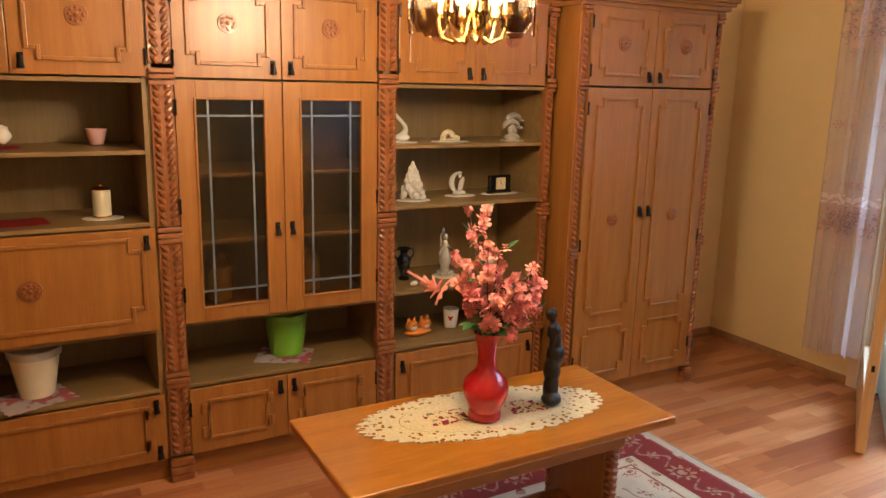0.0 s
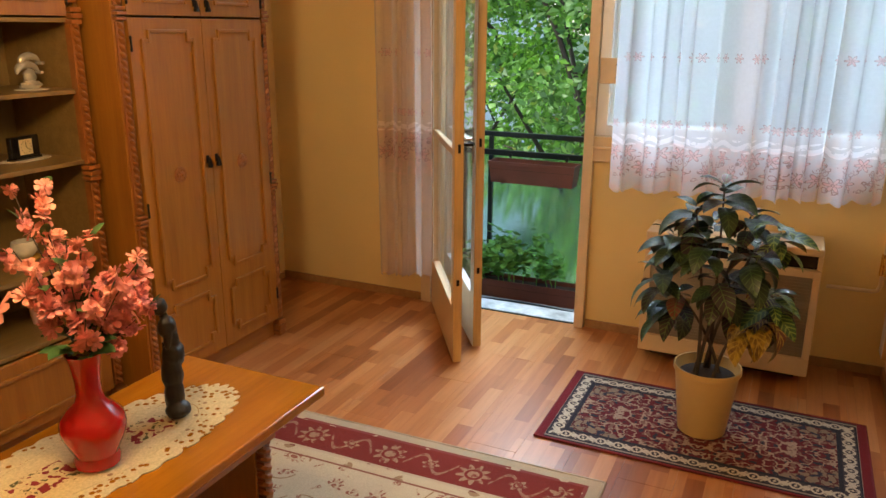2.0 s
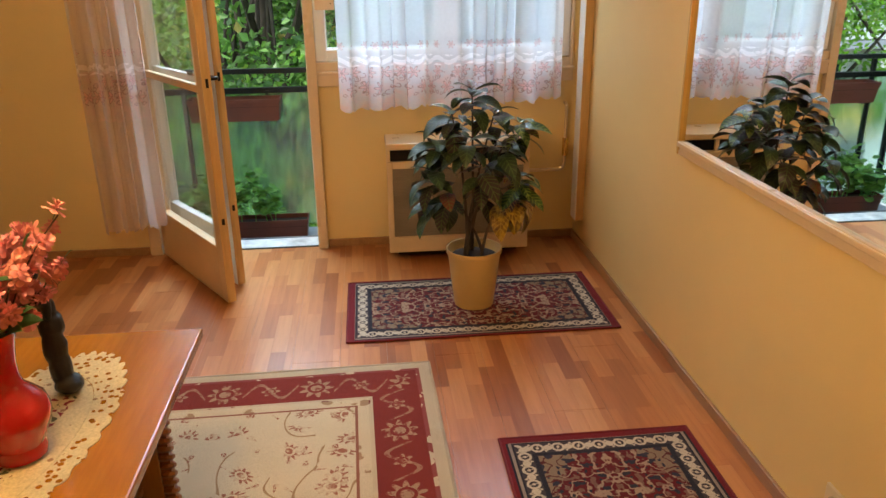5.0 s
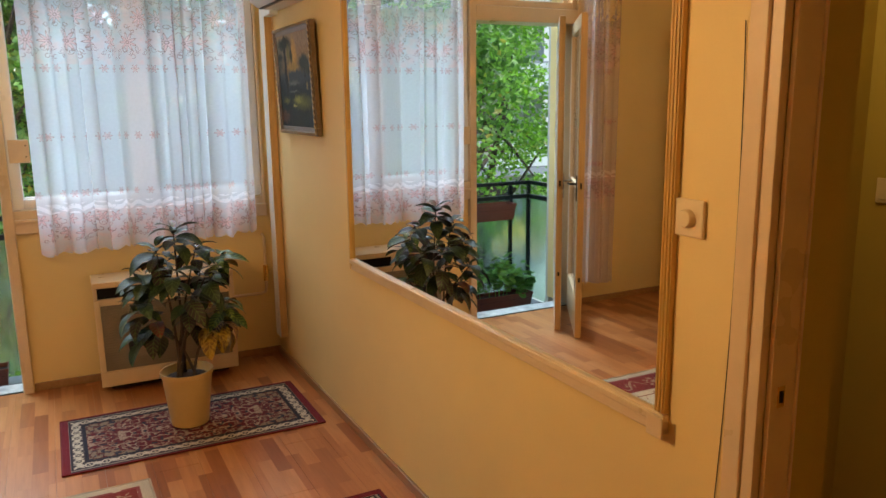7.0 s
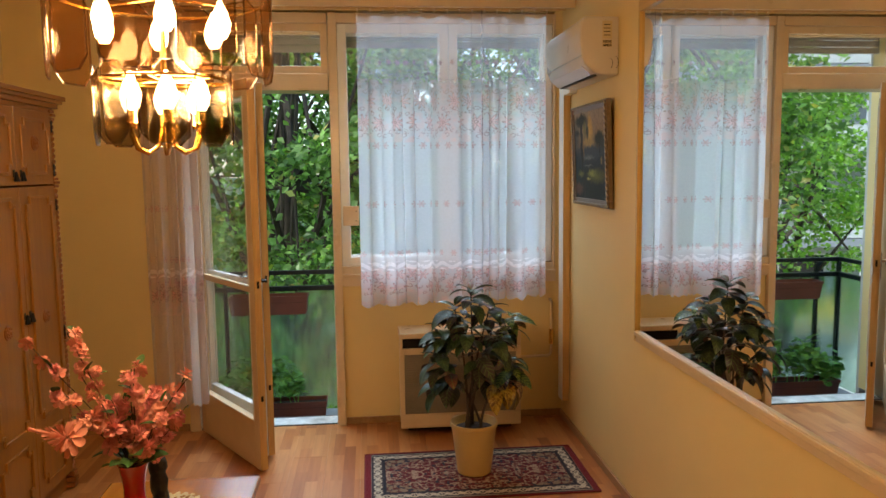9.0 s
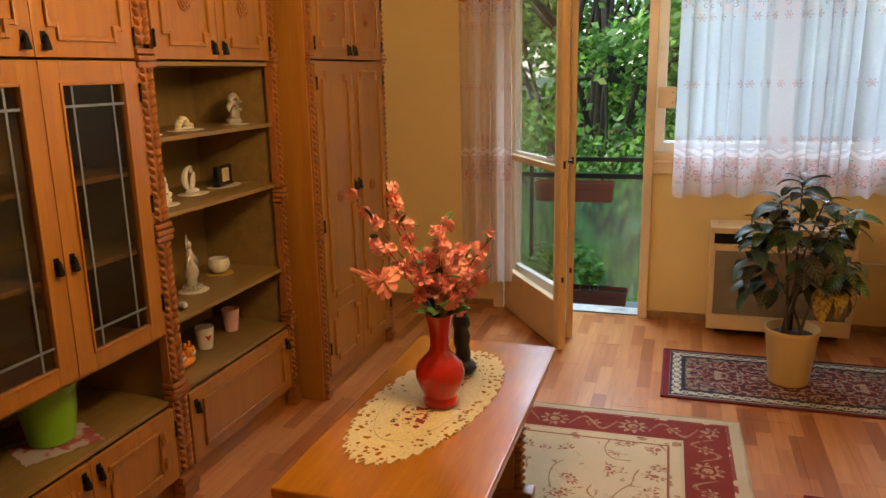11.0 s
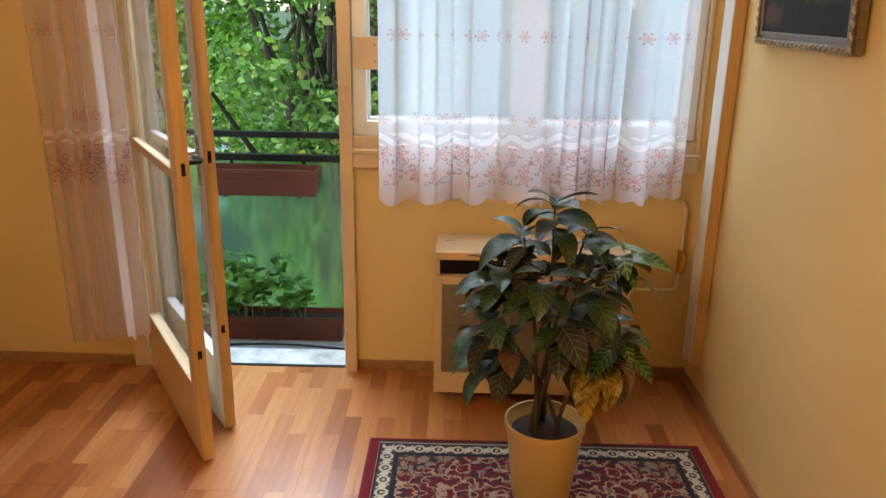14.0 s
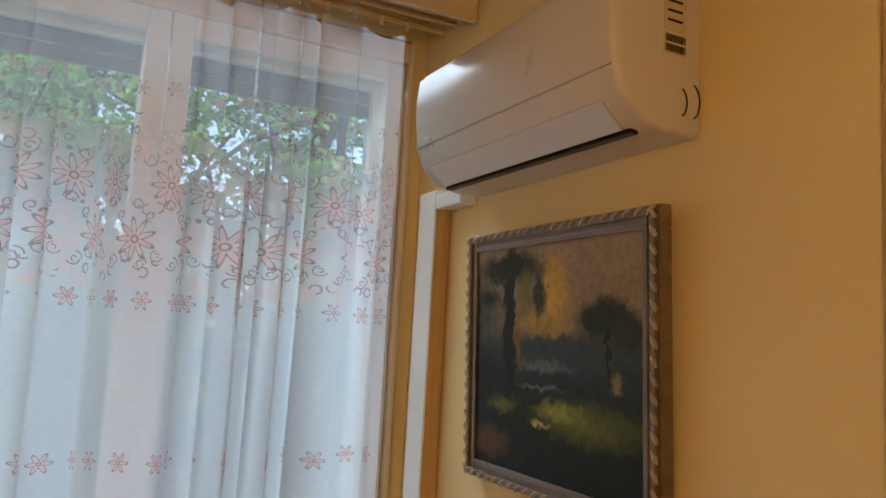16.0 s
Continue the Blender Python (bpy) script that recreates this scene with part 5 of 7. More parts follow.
def painting_material():
    m, nt, b = nodes_of("landscape_canvas")
    v = coords(nt)
    sp = nt.nodes.new("ShaderNodeSeparateXYZ")
    link(nt, v, sp.inputs[0])
    M = lambda op, a, c=None: math_node(nt, op, a, c)
    n1, n2, n3 = noise_tex(nt, v, 9, 4), noise_tex(nt, v, 26, 4), noise_tex(nt, v, 60, 3)
    x, z = M("DIVIDE", sp.outputs[0], 0.62), M("DIVIDE", sp.outputs[2], 0.47)
    x = M("SUBTRACT", 1.0, x)
    n4 = noise_tex(nt, v, 42, 4, 0.7)
    xx = M("ADD", x, M("ADD", M("MULTIPLY", M("SUBTRACT", n1, 0.5), 0.10), M("MULTIPLY", M("SUBTRACT", n4, 0.5), 0.10)))
    zz = M("ADD", z, M("ADD", M("MULTIPLY", M("SUBTRACT", n2, 0.5), 0.10), M("MULTIPLY", M("SUBTRACT", n4, 0.5), 0.08)))

    def spot(cx, cz, rx, rz, soft=0.6):
        a, c = M("DIVIDE", M("SUBTRACT", xx, cx), rx), M("DIVIDE", M("SUBTRACT", zz, cz), rz)
        d = M("SQRT", M("ADD", M("MULTIPLY", a, a), M("MULTIPLY", c, c)))
        return M("MINIMUM", M("MAXIMUM", M("DIVIDE", M("SUBTRACT", 1.0, d), soft), 0.0), 1.0)

    col = ramp(nt, zz, [(0.0, (0.012, 0.016, 0.010)), (0.30, (0.018, 0.024, 0.014)), (0.45, (0.030, 0.040, 0.040)), (0.60, (0.055, 0.070, 0.065)), (0.66, (0.28, 0.19, 0.08)), (1.0, (0.34, 0.25, 0.15))])
    for args, tone in (((0.56, 0.80, 0.10, 0.24), (0.58, 0.34, 0.07)), ((0.50, 0.68, 0.20, 0.06), (0.42, 0.27, 0.06)), ((0.47, 0.88, 0.05, 0.10), (0.42, 0.34, 0.24)), ((0.62, 0.55, 0.34, 0.09, 0.4), (0.050, 0.066, 0.068)),
                       ((0.12, 0.72, 0.20, 0.30, 0.8), (0.09, 0.085, 0.06)), ((0.10, 0.30, 0.22, 0.34, 0.5), (0.020, 0.028, 0.024)), ((0.30, 0.70, 0.045, 0.44, 0.3), (0.020, 0.020, 0.012)), ((0.07, 0.65, 0.02, 0.36, 0.3), (0.03, 0.035, 0.03)),
                       ((0.30, 0.94, 0.26, 0.09, 0.5), (0.028, 0.034, 0.016)), ((0.16, 0.80, 0.10, 0.05), (0.03, 0.04, 0.025)), ((0.48, 0.82, 0.05, 0.16, 0.6), (0.05, 0.055, 0.02)), ((0.40, 0.82, 0.06, 0.14, 0.7), (0.20, 0.17, 0.04)),
                       ((0.36, 0.58, 0.03, 0.16, 0.7), (0.22, 0.13, 0.03)), ((0.82, 0.70, 0.16, 0.10, 0.4), (0.030, 0.038, 0.020)), ((0.92, 0.66, 0.10, 0.10, 0.4), (0.040, 0.045, 0.025)), ((0.84, 0.56, 0.012, 0.12, 0.3), (0.02, 0.02, 0.01)),
                       ((0.50, 0.495, 0.20, 0.028, 0.8), (0.16, 0.17, 0.15)), ((0.48, 0.40, 0.16, 0.016, 0.8), (0.17, 0.18, 0.15)), ((0.72, 0.28, 0.34, 0.10, 0.8), (0.14, 0.15, 0.025)), ((0.58, 0.31, 0.16, 0.045, 0.8), (0.30, 0.30, 0.05)),
                       ((0.48, 0.24, 0.07, 0.02, 0.7), (0.46, 0.42, 0.10)), ((0.26, 0.30, 0.12, 0.05, 0.7), (0.16, 0.15, 0.03)), ((0.88, 0.45, 0.04, 0.05, 0.8), (0.30, 0.22, 0.08)), ((0.16, 0.12, 0.16, 0.09, 0.4), (0.11, 0.055, 0.03)), ((0.36, 0.12, 0.05, 0.20, 0.5), (0.025, 0.02, 0.014))):
        col = mix(nt, spot(*args), col, tone)
    col = mix(nt, 1.0, col, ramp(nt, n3, [(0.3, (0.7, 0.7, 0.7)), (0.7, (1, 1, 1))]), "MULTIPLY")
    link(nt, col, b.inputs["Base Color"])
    b.inputs["Roughness"].default_value, b.inputs["Specular IOR Level"].default_value = 0.6, 0.2
    bump(nt, b, n3, 0.3, 0.002)
    return m


PX0, PX1, PZ0, PZ1 = 4.022, 4.675, 1.44, 2.003
pc = thing("framed_painting", (PX0, 0.004, PZ0), "dark landscape oil painting in a carved wooden frame", "painting")
pc.rotation_euler.x = radians(-2.2)
W, H, F = PX1 - PX0, PZ1 - PZ0, 0.04
bm = bmesh.new()
bx(bm, 0, W - 2 * F + 0.008, 0, 0.006, 0, H - 2 * F + 0.008)
cv = part("canvas", bm, painting_material(), pc, "dark wooded landscape with amber sky")
cv.location = (F - 0.004, 0.018, F - 0.004)
FRAME_WOOD = wood("carved_frame_wood", (0.13, 0.085, 0.045), (0.22, 0.15, 0.085), 0, rough=0.35)
GILT = surface("tarnished_gilt", (0.42, 0.33, 0.20), 0.35, 0.5, 0.2, grain=90, relief=0.4)
for a, nm in (((0, W, 0, F), "frame_bottom"), ((0, W, H - F, H), "frame_top"), ((0, F, F, H - F), "frame_side"), ((W - F, W, F, H - F), "frame_side")):
    bm = bmesh.new()
    x0, x1, z0, z1 = a
    bx(bm, x0, x1, 0.0, 0.026, z0, z1, 0.003)
    horiz = x1 - x0 > z1 - z0
    for k, (o, d) in enumerate(((0.008, 0.034), (0.030, 0.030))):
        if horiz:
            zz0 = z0 + o if z0 < 0.1 else z1 - o - 0.012
            bx(bm, x0 + o, x1 - o, 0.026, d, zz0, zz0 + 0.012, 0.002)
        else:
            xx0 = x0 + o if x0 < 0.1 else x1 - o - 0.012
            bx(bm, xx0, xx0 + 0.012, 0.026, d, z0 - 0.03, z1 + 0.03, 0.002)
    f1 = part(nm, bm, FRAME_WOOD, pc)
    bm = bmesh.new()
    L = (x1 - x0) if horiz else (z1 - z0) + 2 * F
    n = int(L / 0.03)
    for i in range(n):
        s = (i + 0.5) * L / n
        rot = Matrix.Rotation(radians(35), 3, "Y")
        c = (x0 + s, 0.034, (z0 + 0.010) if z0 < 0.1 else z1 - 0.010) if horiz else ((x0 + 0.010) if x0 < 0.1 else x1 - 0.010, 0.034, z0 - F + s)
        blob(bm, c, (0.014, 0.005, 0.005) if horiz else (0.005, 0.005, 0.014), 6, 4, rot)
    part("carved_edge", bm, GILT, f1, "rope-carved gilt edge", True)


# ---- switch, sockets ----
def switch(name, at, label, kind, turn=0.0):
    t = thing(name, at, label, "light switch" if kind else "socket")
    t.rotation_euler.z = turn
    bm = bmesh.new()
    bx(bm, -0.041, 0.041, 0.001, 0.011, -0.041, 0.041, 0.004)
    part("plate", bm, IVORY, t)
    bm = bmesh.new()
    if kind == 1:
        n = 24
        lathe(bm, [(0.020, 0.0), (0.020, 0.010), (0.017, 0.014)], n)
        bmesh.ops.rotate(bm, verts=bm.verts, matrix=Matrix.Rotation(radians(-90), 3, "X"))
        bmesh.ops.translate(bm, verts=bm.verts, vec=(0, 0.0115, 0))
        part("dimmer_knob", bm, IVORY, t, "", True)
    elif kind == 2:
        bx(bm, -0.026, 0.026, 0.0115, 0.015, -0.028, 0.028, 0.002)
        part("rocker", bm, IVORY, t)
    else:
        lathe(bm, [(0.020, 0.0), (0.020, 0.003), (0.017, 0.003), (0.016, -0.004)], 24)
        bmesh.ops.rotate(bm, verts=bm.verts, matrix=Matrix.Rotation(radians(-90), 3, "X"))
        bmesh.ops.translate(bm, verts=bm.verts, vec=(0, 0.0115, 0))
        part("socket_well", bm, STICKER, t, "", True)
        bm = bmesh.new()
        for s in (-0.0095, 0.0095):
            bx(bm, s - 0.0025, s + 0.0025, 0.0156, 0.0162, -0.0025, 0.0025)
        part("socket_hole", bm, DARK_METAL, t)
    return t


switch("dimmer_switch", (1.549, 0, 1.352), "ivory round dimmer switch beside the mirror", 1)
switch("light_switch", (1.88, -1.2, 1.30), "ivory rocker switch on the hall wall", 2)
switch("wall_socket", (2.455, 0, 0.182), "ivory round wall socket low on the mirror wall", 0)
switch("wall_socket", (2.372, 0, 0.182), "ivory round wall socket low on the mirror wall", 0)

# cable beside the door casing
cb = thing("thin_cable", (1.424, 0.0, 0), "thin brown cable running down beside the door casing", "cable")
bm = bmesh.new()
tube(bm, [(0.034 * ((z - 1.3) / 0.8) ** 2, 0.003, z) for z in wavy(24, 0.25, 1.75)], 0.0011, 5)
part("cable", bm, DARK_METAL, cb)

# ---- gas heater ----
ht = thing("gas_heater", (4.80, 0.335, 0.055), "cream enamelled wall gas heater with grey front grille, under the window", "heater")
HW = 0.755
bm = bmesh.new()
bx(bm, 0.004, 0.24, 0.006, HW - 0.006, 0.0, 0.50, 0.008)
part("casing", bm, CREAM_PAINT, ht)
bm = bmesh.new()
bx(bm, -0.012, 0.24, 0.0, HW, 0.565, 0.60, 0.006)
part("lid", bm, CREAM_PAINT, ht, "overhanging lid")
bm = bmesh.new()
bx(bm, 0.02, 0.235, 0.012, HW - 0.012, 0.501, 0.564)
part("top_grille", bm, DARK_METAL, ht, "dark slot under the lid")
for a, c in ((0.0, 0.02), (HW * 0.5 - 0.01, HW * 0.5 + 0.01), (HW - 0.02, HW)):
    bm = bmesh.new()
    bx(bm, 0.0, 0.03, a, c, 0.501, 0.564, 0.002)
    part("lid_support", bm, CREAM_PAINT, ht)
bm = bmesh.new()
bx(bm, -0.006, 0.003, 0.0, HW, 0.0, 0.085, 0.003)
bx(bm, -0.006, 0.003, 0.0, 0.03, 0.085, 0.50, 0.003)
bx(bm, -0.006, 0.003, HW - 0.03, HW, 0.085, 0.50, 0.003)
bx(bm, -0.006, 0.003, 0.03, HW - 0.03, 0.465, 0.50, 0.003)
part("front_frame", bm, CREAM_PAINT, ht)
GRILLE = surface("grey_brown_grille", (0.24, 0.20, 0.15), 0.55, 0.2, 0.15, grain=200, relief=0.4)
bm = bmesh.new()
for i in range(26):
    z = 0.09 + i * 0.0145
    bx(bm, 0.0, 0.0035, 0.031, HW - 0.031, z, z + 0.0134)
part("front_grille", bm, GRILLE, ht, "grey slotted grille")
bm = bmesh.new()
bx(bm, 0.05, 0.2, 0.05, HW - 0.05, -0.03, -0.001)
bx(bm, 0.2, 0.298, 0.15, HW - 0.15, 0.1, 0.4)
part("wall_bracket", bm, DARK_METAL, ht)
gp = thing("gas_pipe", (5.05, 0.08, 0.42), "cream painted gas pipe with brass valve beside the heater", "pipe")
bm = bmesh.new()
tube(bm, [(0, 0.215, 0), (0, 0.03, 0), (0, 0.008, 0.008), (0, 0, 0.03), (0, 0, 0.36), (0.03, 0, 0.37), (0.045, 0, 0.37)], 0.009, 10)
part("pipe", bm, CREAM_PAINT, gp, "", True)
bm = bmesh.new()
tube(bm, [(0, 0, 0.08), (0, 0, 0.18)], 0.015, 10)
tube(bm, [(0, 0, 0.13), (-0.035, 0, 0.13)], 0.008, 8)
bx(bm, -0.042, -0.034, -0.008, 0.008, 0.095, 0.17, 0.002)
part("valve", bm, BRASS, gp, "dull brass valve", True)
wp = thing("hinge_plate", (5.05, 1.365, 1.366), "cream wooden block screwed to the window frame", "plate")
bm = bmesh.new()
bx(bm, -0.006, 0.010, -0.045, 0.055, -0.062, 0.062, 0.004)
part("block", bm, CREAM_PAINT, wp)
bm = bmesh.new()
for s in (-0.03, 0.03):
    bx(bm, -0.009, -0.006, -0.03, -0.024, s - 0.003, s + 0.003)
part("screw", bm, DARK_METAL, wp)


# ---- potted croton ----
def croton_leaf_material(name, dark, light, vein_tone, vein_share, rough=0.36):
    """A veined leaf; some leaves of the plant are reddish, told apart by their own random number."""
    m, nt, b = nodes_of(name)
    v = coords(nt)
    sp = nt.nodes.new("ShaderNodeSeparateXYZ")
    link(nt, v, sp.inputs[0])
    M = lambda op, a, c=None: math_node(nt, op, a, c)
    rnd = nt.nodes.new("ShaderNodeObjectInfo").outputs["Random"]
    ay = M("ABSOLUTE", sp.outputs[1])
    side = M("SINE", M("MULTIPLY", M("SUBTRACT", sp.outputs[0], M("MULTIPLY", ay, 0.9)), 330.0))
    vein = M("MAXIMUM", M("GREATER_THAN", side, vein_share), M("LESS_THAN", ay, 0.0016))
    blot = noise_tex(nt, v, 34, 3)
    base = ramp(nt, blot, [(0.35, dark), (0.7, light)])
    base = mix(nt, M("MULTIPLY", M("GREATER_THAN", rnd, 0.62), 0.75), base, (0.040, 0.018, 0.024))
    base = mix(nt, M("MULTIPLY", M("GREATER_THAN", rnd, 0.93), 0.8), base, (0.17, 0.045, 0.022))
    link(nt, mix(nt, M("MULTIPLY", vein, M("ADD", M("MULTIPLY", rnd, 0.5), 0.35)), base, vein_tone), b.inputs["Base Color"])
    b.inputs["Roughness"].default_value = rough
    b.inputs["Specular IOR Level"].default_value = 0.35
    bump(nt, b, vein, 0.6, 0.001)
    return m


def leaf_mesh(L, Wd, droop, fold, mat, name="leaf"):
    n = 7
    verts, faces = [], []
    for i in range(n + 1):
        s = i / n
        w = Wd * 0.5 * (math.sin(math.pi * (s ** 0.85)) ** 0.75 if 0 < s < 1 else 0.03)
        x = L * s * math.cos(droop * s * 0.6)
        z = -L * droop * 0.55 * s * s + 0.03 * s
        for k in (-1, -0.5, 0, 0.5, 1):
            verts.append((x, k * w, z + fold * abs(k) * w + 0.002 * math.sin(s * 40) * abs(k)))
    for i in range(n):
        for k in range(4):
            a = i * 5 + k
            faces.append((a, a + 1, a + 6, a + 5))
    me = bpy.data.meshes.new(name)
    me.from_pydata(verts, [], faces)
    me.materials.append(mat)
    me.polygons.foreach_set("use_smooth", [True] * len(me.polygons))
    return me


CROTON = croton_leaf_material("croton_leaf", (0.014, 0.030, 0.012), (0.034, 0.056, 0.020), (0.10, 0.17, 0.045), 0.86)
CROTON_STRIPED = croton_leaf_material("striped_croton_leaf", (0.018, 0.050, 0.012), (0.035, 0.085, 0.018), (0.30, 0.38, 0.06), 0.55)
CROTON_OLD = croton_leaf_material("yellowed_croton_leaf", (0.10, 0.045, 0.012), (0.46, 0.30, 0.03), (0.50, 0.36, 0.06), 0.7)
POT_CLAY = surface("yellowed_cream_plastic", (0.56, 0.385, 0.145), 0.38, vary=0.05, relief=0.05, coat=0.2)
SOIL = surface("dark_soil", (0.05, 0.03, 0.02), 0.95, vary=0.4, grain=40, relief=1.0)
STEM = surface("brown_stem", (0.06, 0.04, 0.025), 0.7, vary=0.3, grain=60, relief=0.5)
PLX, PLY = 4.20, 0.714
pl = thing("potted_croton", (PLX, PLY, 0.009), "leafy variegated croton in a cream plastic pot on a rug", "potted plant")
bm = bmesh.new()
lathe(bm, [(0.088, 0.0), (0.092, 0.004), (0.112, 0.17), (0.122, 0.258), (0.129, 0.262), (0.129, 0.282), (0.122, 0.282), (0.114, 0.25), (0.10, 0.235)], 40)
part("pot", bm, POT_CLAY, pl, "tapered cream plastic pot", True)
bm = bmesh.new()
lathe(bm, [(0.02, 0.225), (0.112, 0.236), (0.112, 0.242), (0.05, 0.250)], 24)
part("soil", bm, SOIL, pl)
rp = random.Random(12)
leaves = [leaf_mesh(0.152, 0.072, 0.85, 0.24, CROTON), leaf_mesh(0.165, 0.077, 1.15, 0.22, CROTON), leaf_mesh(0.138, 0.063, 0.65, 0.28, CROTON), leaf_mesh(0.110, 0.044, 0.7, 0.3, CROTON)]
striped = [leaf_mesh(0.150, 0.066, 0.8, 0.22, CROTON_STRIPED), leaf_mesh(0.130, 0.052, 1.1, 0.24, CROTON_STRIPED)]
old = [leaf_mesh(0.150, 0.076, 1.2, 0.22, CROTON_OLD), leaf_mesh(0.135, 0.068, 1.6, 0.2, CROTON_OLD)]


def put_leaf(parent, me, at, yaw, pitch, roll, k=1.0, name="leaf"):
    ob = new(name, me)
    ob.parent = parent
    ob.matrix_basis = Matrix.Translation(at) @ Euler((roll, pitch, yaw), "XYZ").to_matrix().to_4x4() @ Matrix.Diagonal((k, k, k, 1))
    return ob


# clusters of leaves: place over the soil, count, leaves, how far they hang
CLUSTERS = [((0.0, 0.01, 0.955), 13, leaves, 0.0), ((-0.02, 0.10, 0.875), 11, leaves, 0.25), ((-0.05, -0.19, 0.830), 11, striped, 0.15), ((0.02, -0.09, 0.860), 10, leaves, 0.2), ((-0.04, 0.17, 0.770), 10, leaves, 0.3),
            ((-0.10, 0.04, 0.770), 11, leaves, 0.3), ((-0.08, -0.11, 0.740), 11, leaves, 0.35), ((0.10, 0.04, 0.800), 11, leaves, 0.3), ((0.13, -0.12, 0.720), 10, leaves, 0.35), ((0.11, 0.15, 0.680), 10, leaves, 0.35),
            ((-0.07, 0.19, 0.640), 10, leaves, 0.35), ((-0.10, -0.01, 0.660), 10, leaves, 0.45), ((-0.05, -0.20, 0.610), 11, striped, 0.5), ((0.02, 0.18, 0.520), 9, leaves, 0.6), ((-0.04, 0.13, 0.560), 9, leaves, 0.6), ((0.12, -0.19, 0.560), 9, leaves, 0.5),
            ((-0.06, -0.13, 0.480), 5, old, 0.9), ((-0.02, -0.19, 0.500), 5, old, 0.9), ((0.06, -0.05, 0.560), 9, leaves, 0.6)]
for q, ((ex, ey, ez), cnt, kinds, hang) in enumerate(CLUSTERS):
    a = q * 2.4
    foot = Vector((0.050 * math.cos(a), 0.050 * math.sin(a), 0.24))
    ez += 0.05 * min(1.0, (ez - 0.4) / 0.4)
    tip = Vector((ex, ey, ez - 0.02))
    if q in (0, 1, 3, 6, 8, 10, 12):
        bm = bmesh.new()
        pts = [foot.lerp(tip, f) - Vector((ex, ey, 0)) * 0.18 * math.sin(f * math.pi) for f in wavy(8, 0, 1)]
        tube(bm, pts, 0.006, 7, [0.008 - 0.0006 * i for i in range(9)])
        part("stem", bm, STEM, pl, "", True)
    out = math.atan2(ey, ex)
    for i in range(cnt):
        f = i / (cnt - 1)
        drop = 0.085 * f if kinds is not old else 0.03 * f
        yaw = i * 2.4 + rp.uniform(-0.3, 0.3)
        if hang > 0.1:
            yaw = out + ((i * 2.4) % 6.283 - 3.1416) * 0.75 + rp.uniform(-0.2, 0.2)
        pitch = (-0.50 + 0.75 * f) + hang * 0.62 + rp.uniform(-0.15, 0.2)
        me = leaves[3] if i < 2 and kinds is leaves else rp.choice(kinds[:3])
        put_leaf(pl, me, tip + Vector((0, 0, 0.02 - drop)), yaw, min(pitch, 1.25), rp.uniform(-0.35, 0.35), rp.uniform(0.82, 1.12))


# ---- on the low table: doily, vase with blossoms, statuette ----
def doily_material():
    m = bpy.data.materials.new("cutwork_lace")
    m.use_nodes = True
    nt = m.node_tree
    b = nt.nodes["Principled BSDF"]
    v = coords(nt)
    M = lambda op, a, c=None: math_node(nt, op, a, c)
    sp = nt.nodes.new("ShaderNodeSeparateXYZ")
    link(nt, v, sp.inputs[0])
    a, c = M("DIVIDE", sp.outputs[0], 0.415), M("DIVIDE", sp.outputs[1], 0.172)
    r = M("SQRT", M("ADD", M("MULTIPLY", a, a), M("MULTIPLY", c, c)))
    vo = nt.nodes.new("ShaderNodeTexVoronoi")
    vo.inputs["Scale"].default_value = 48
    link(nt, v, vo.inputs["Vector"])
    vo2 = nt.nodes.new("ShaderNodeTexVoronoi")
    vo2.inputs["Scale"].default_value = 22
    link(nt, v, vo2.inputs["Vector"])
    holes = M("MULTIPLY", M("LESS_THAN", vo.outputs["Distance"], 0.33), M("GREATER_THAN", r, 0.74))
    dots = M("MULTIPLY", M("LESS_THAN", vo2.outputs["Distance"], 0.14), M("MULTIPLY", M("GREATER_THAN", r, 0.40), M("LESS_THAN", r, 0.86)))
    n = noise_tex(nt, v, 30, 2)
    n2 = noise_tex(nt, v, 70, 2)
    ctr = M("MULTIPLY", M("LESS_THAN", M("ABSOLUTE", sp.outputs[1]), 0.05), M("LESS_THAN", M("ABSOLUTE", M("SUBTRACT", M("ABSOLUTE", sp.outputs[0]), 0.14)), 0.07))
    flo = M("MULTIPLY", ctr, M("GREATER_THAN", n, 0.55))
    leaf_ = M("MULTIPLY", M("MULTIPLY", M("LESS_THAN", n, 0.42), M("GREATER_THAN", n2, 0.5)), ctr)
    col = mix(nt, flo, (0.72, 0.60, 0.34), (0.26, 0.02, 0.03))
    col = mix(nt, leaf_, col, (0.10, 0.10, 0.035))
    col = mix(nt, dots, col, (0.36, 0.22, 0.11))
    col = mix(nt, 1.0, col, ramp(nt, noise_tex(nt, v, 180, 2), [(0.3, (0.75, 0.75, 0.75)), (0.7, (1, 1, 1))]), "MULTIPLY")
    link(nt, col, b.inputs["Base Color"])
    b.inputs["Roughness"].default_value = 0.9
    link(nt, M("SUBTRACT", 1.0, holes), b.inputs["Alpha"])
    bump(nt, b, vo.outputs["Distance"], 0.5, 0.002)
    return m


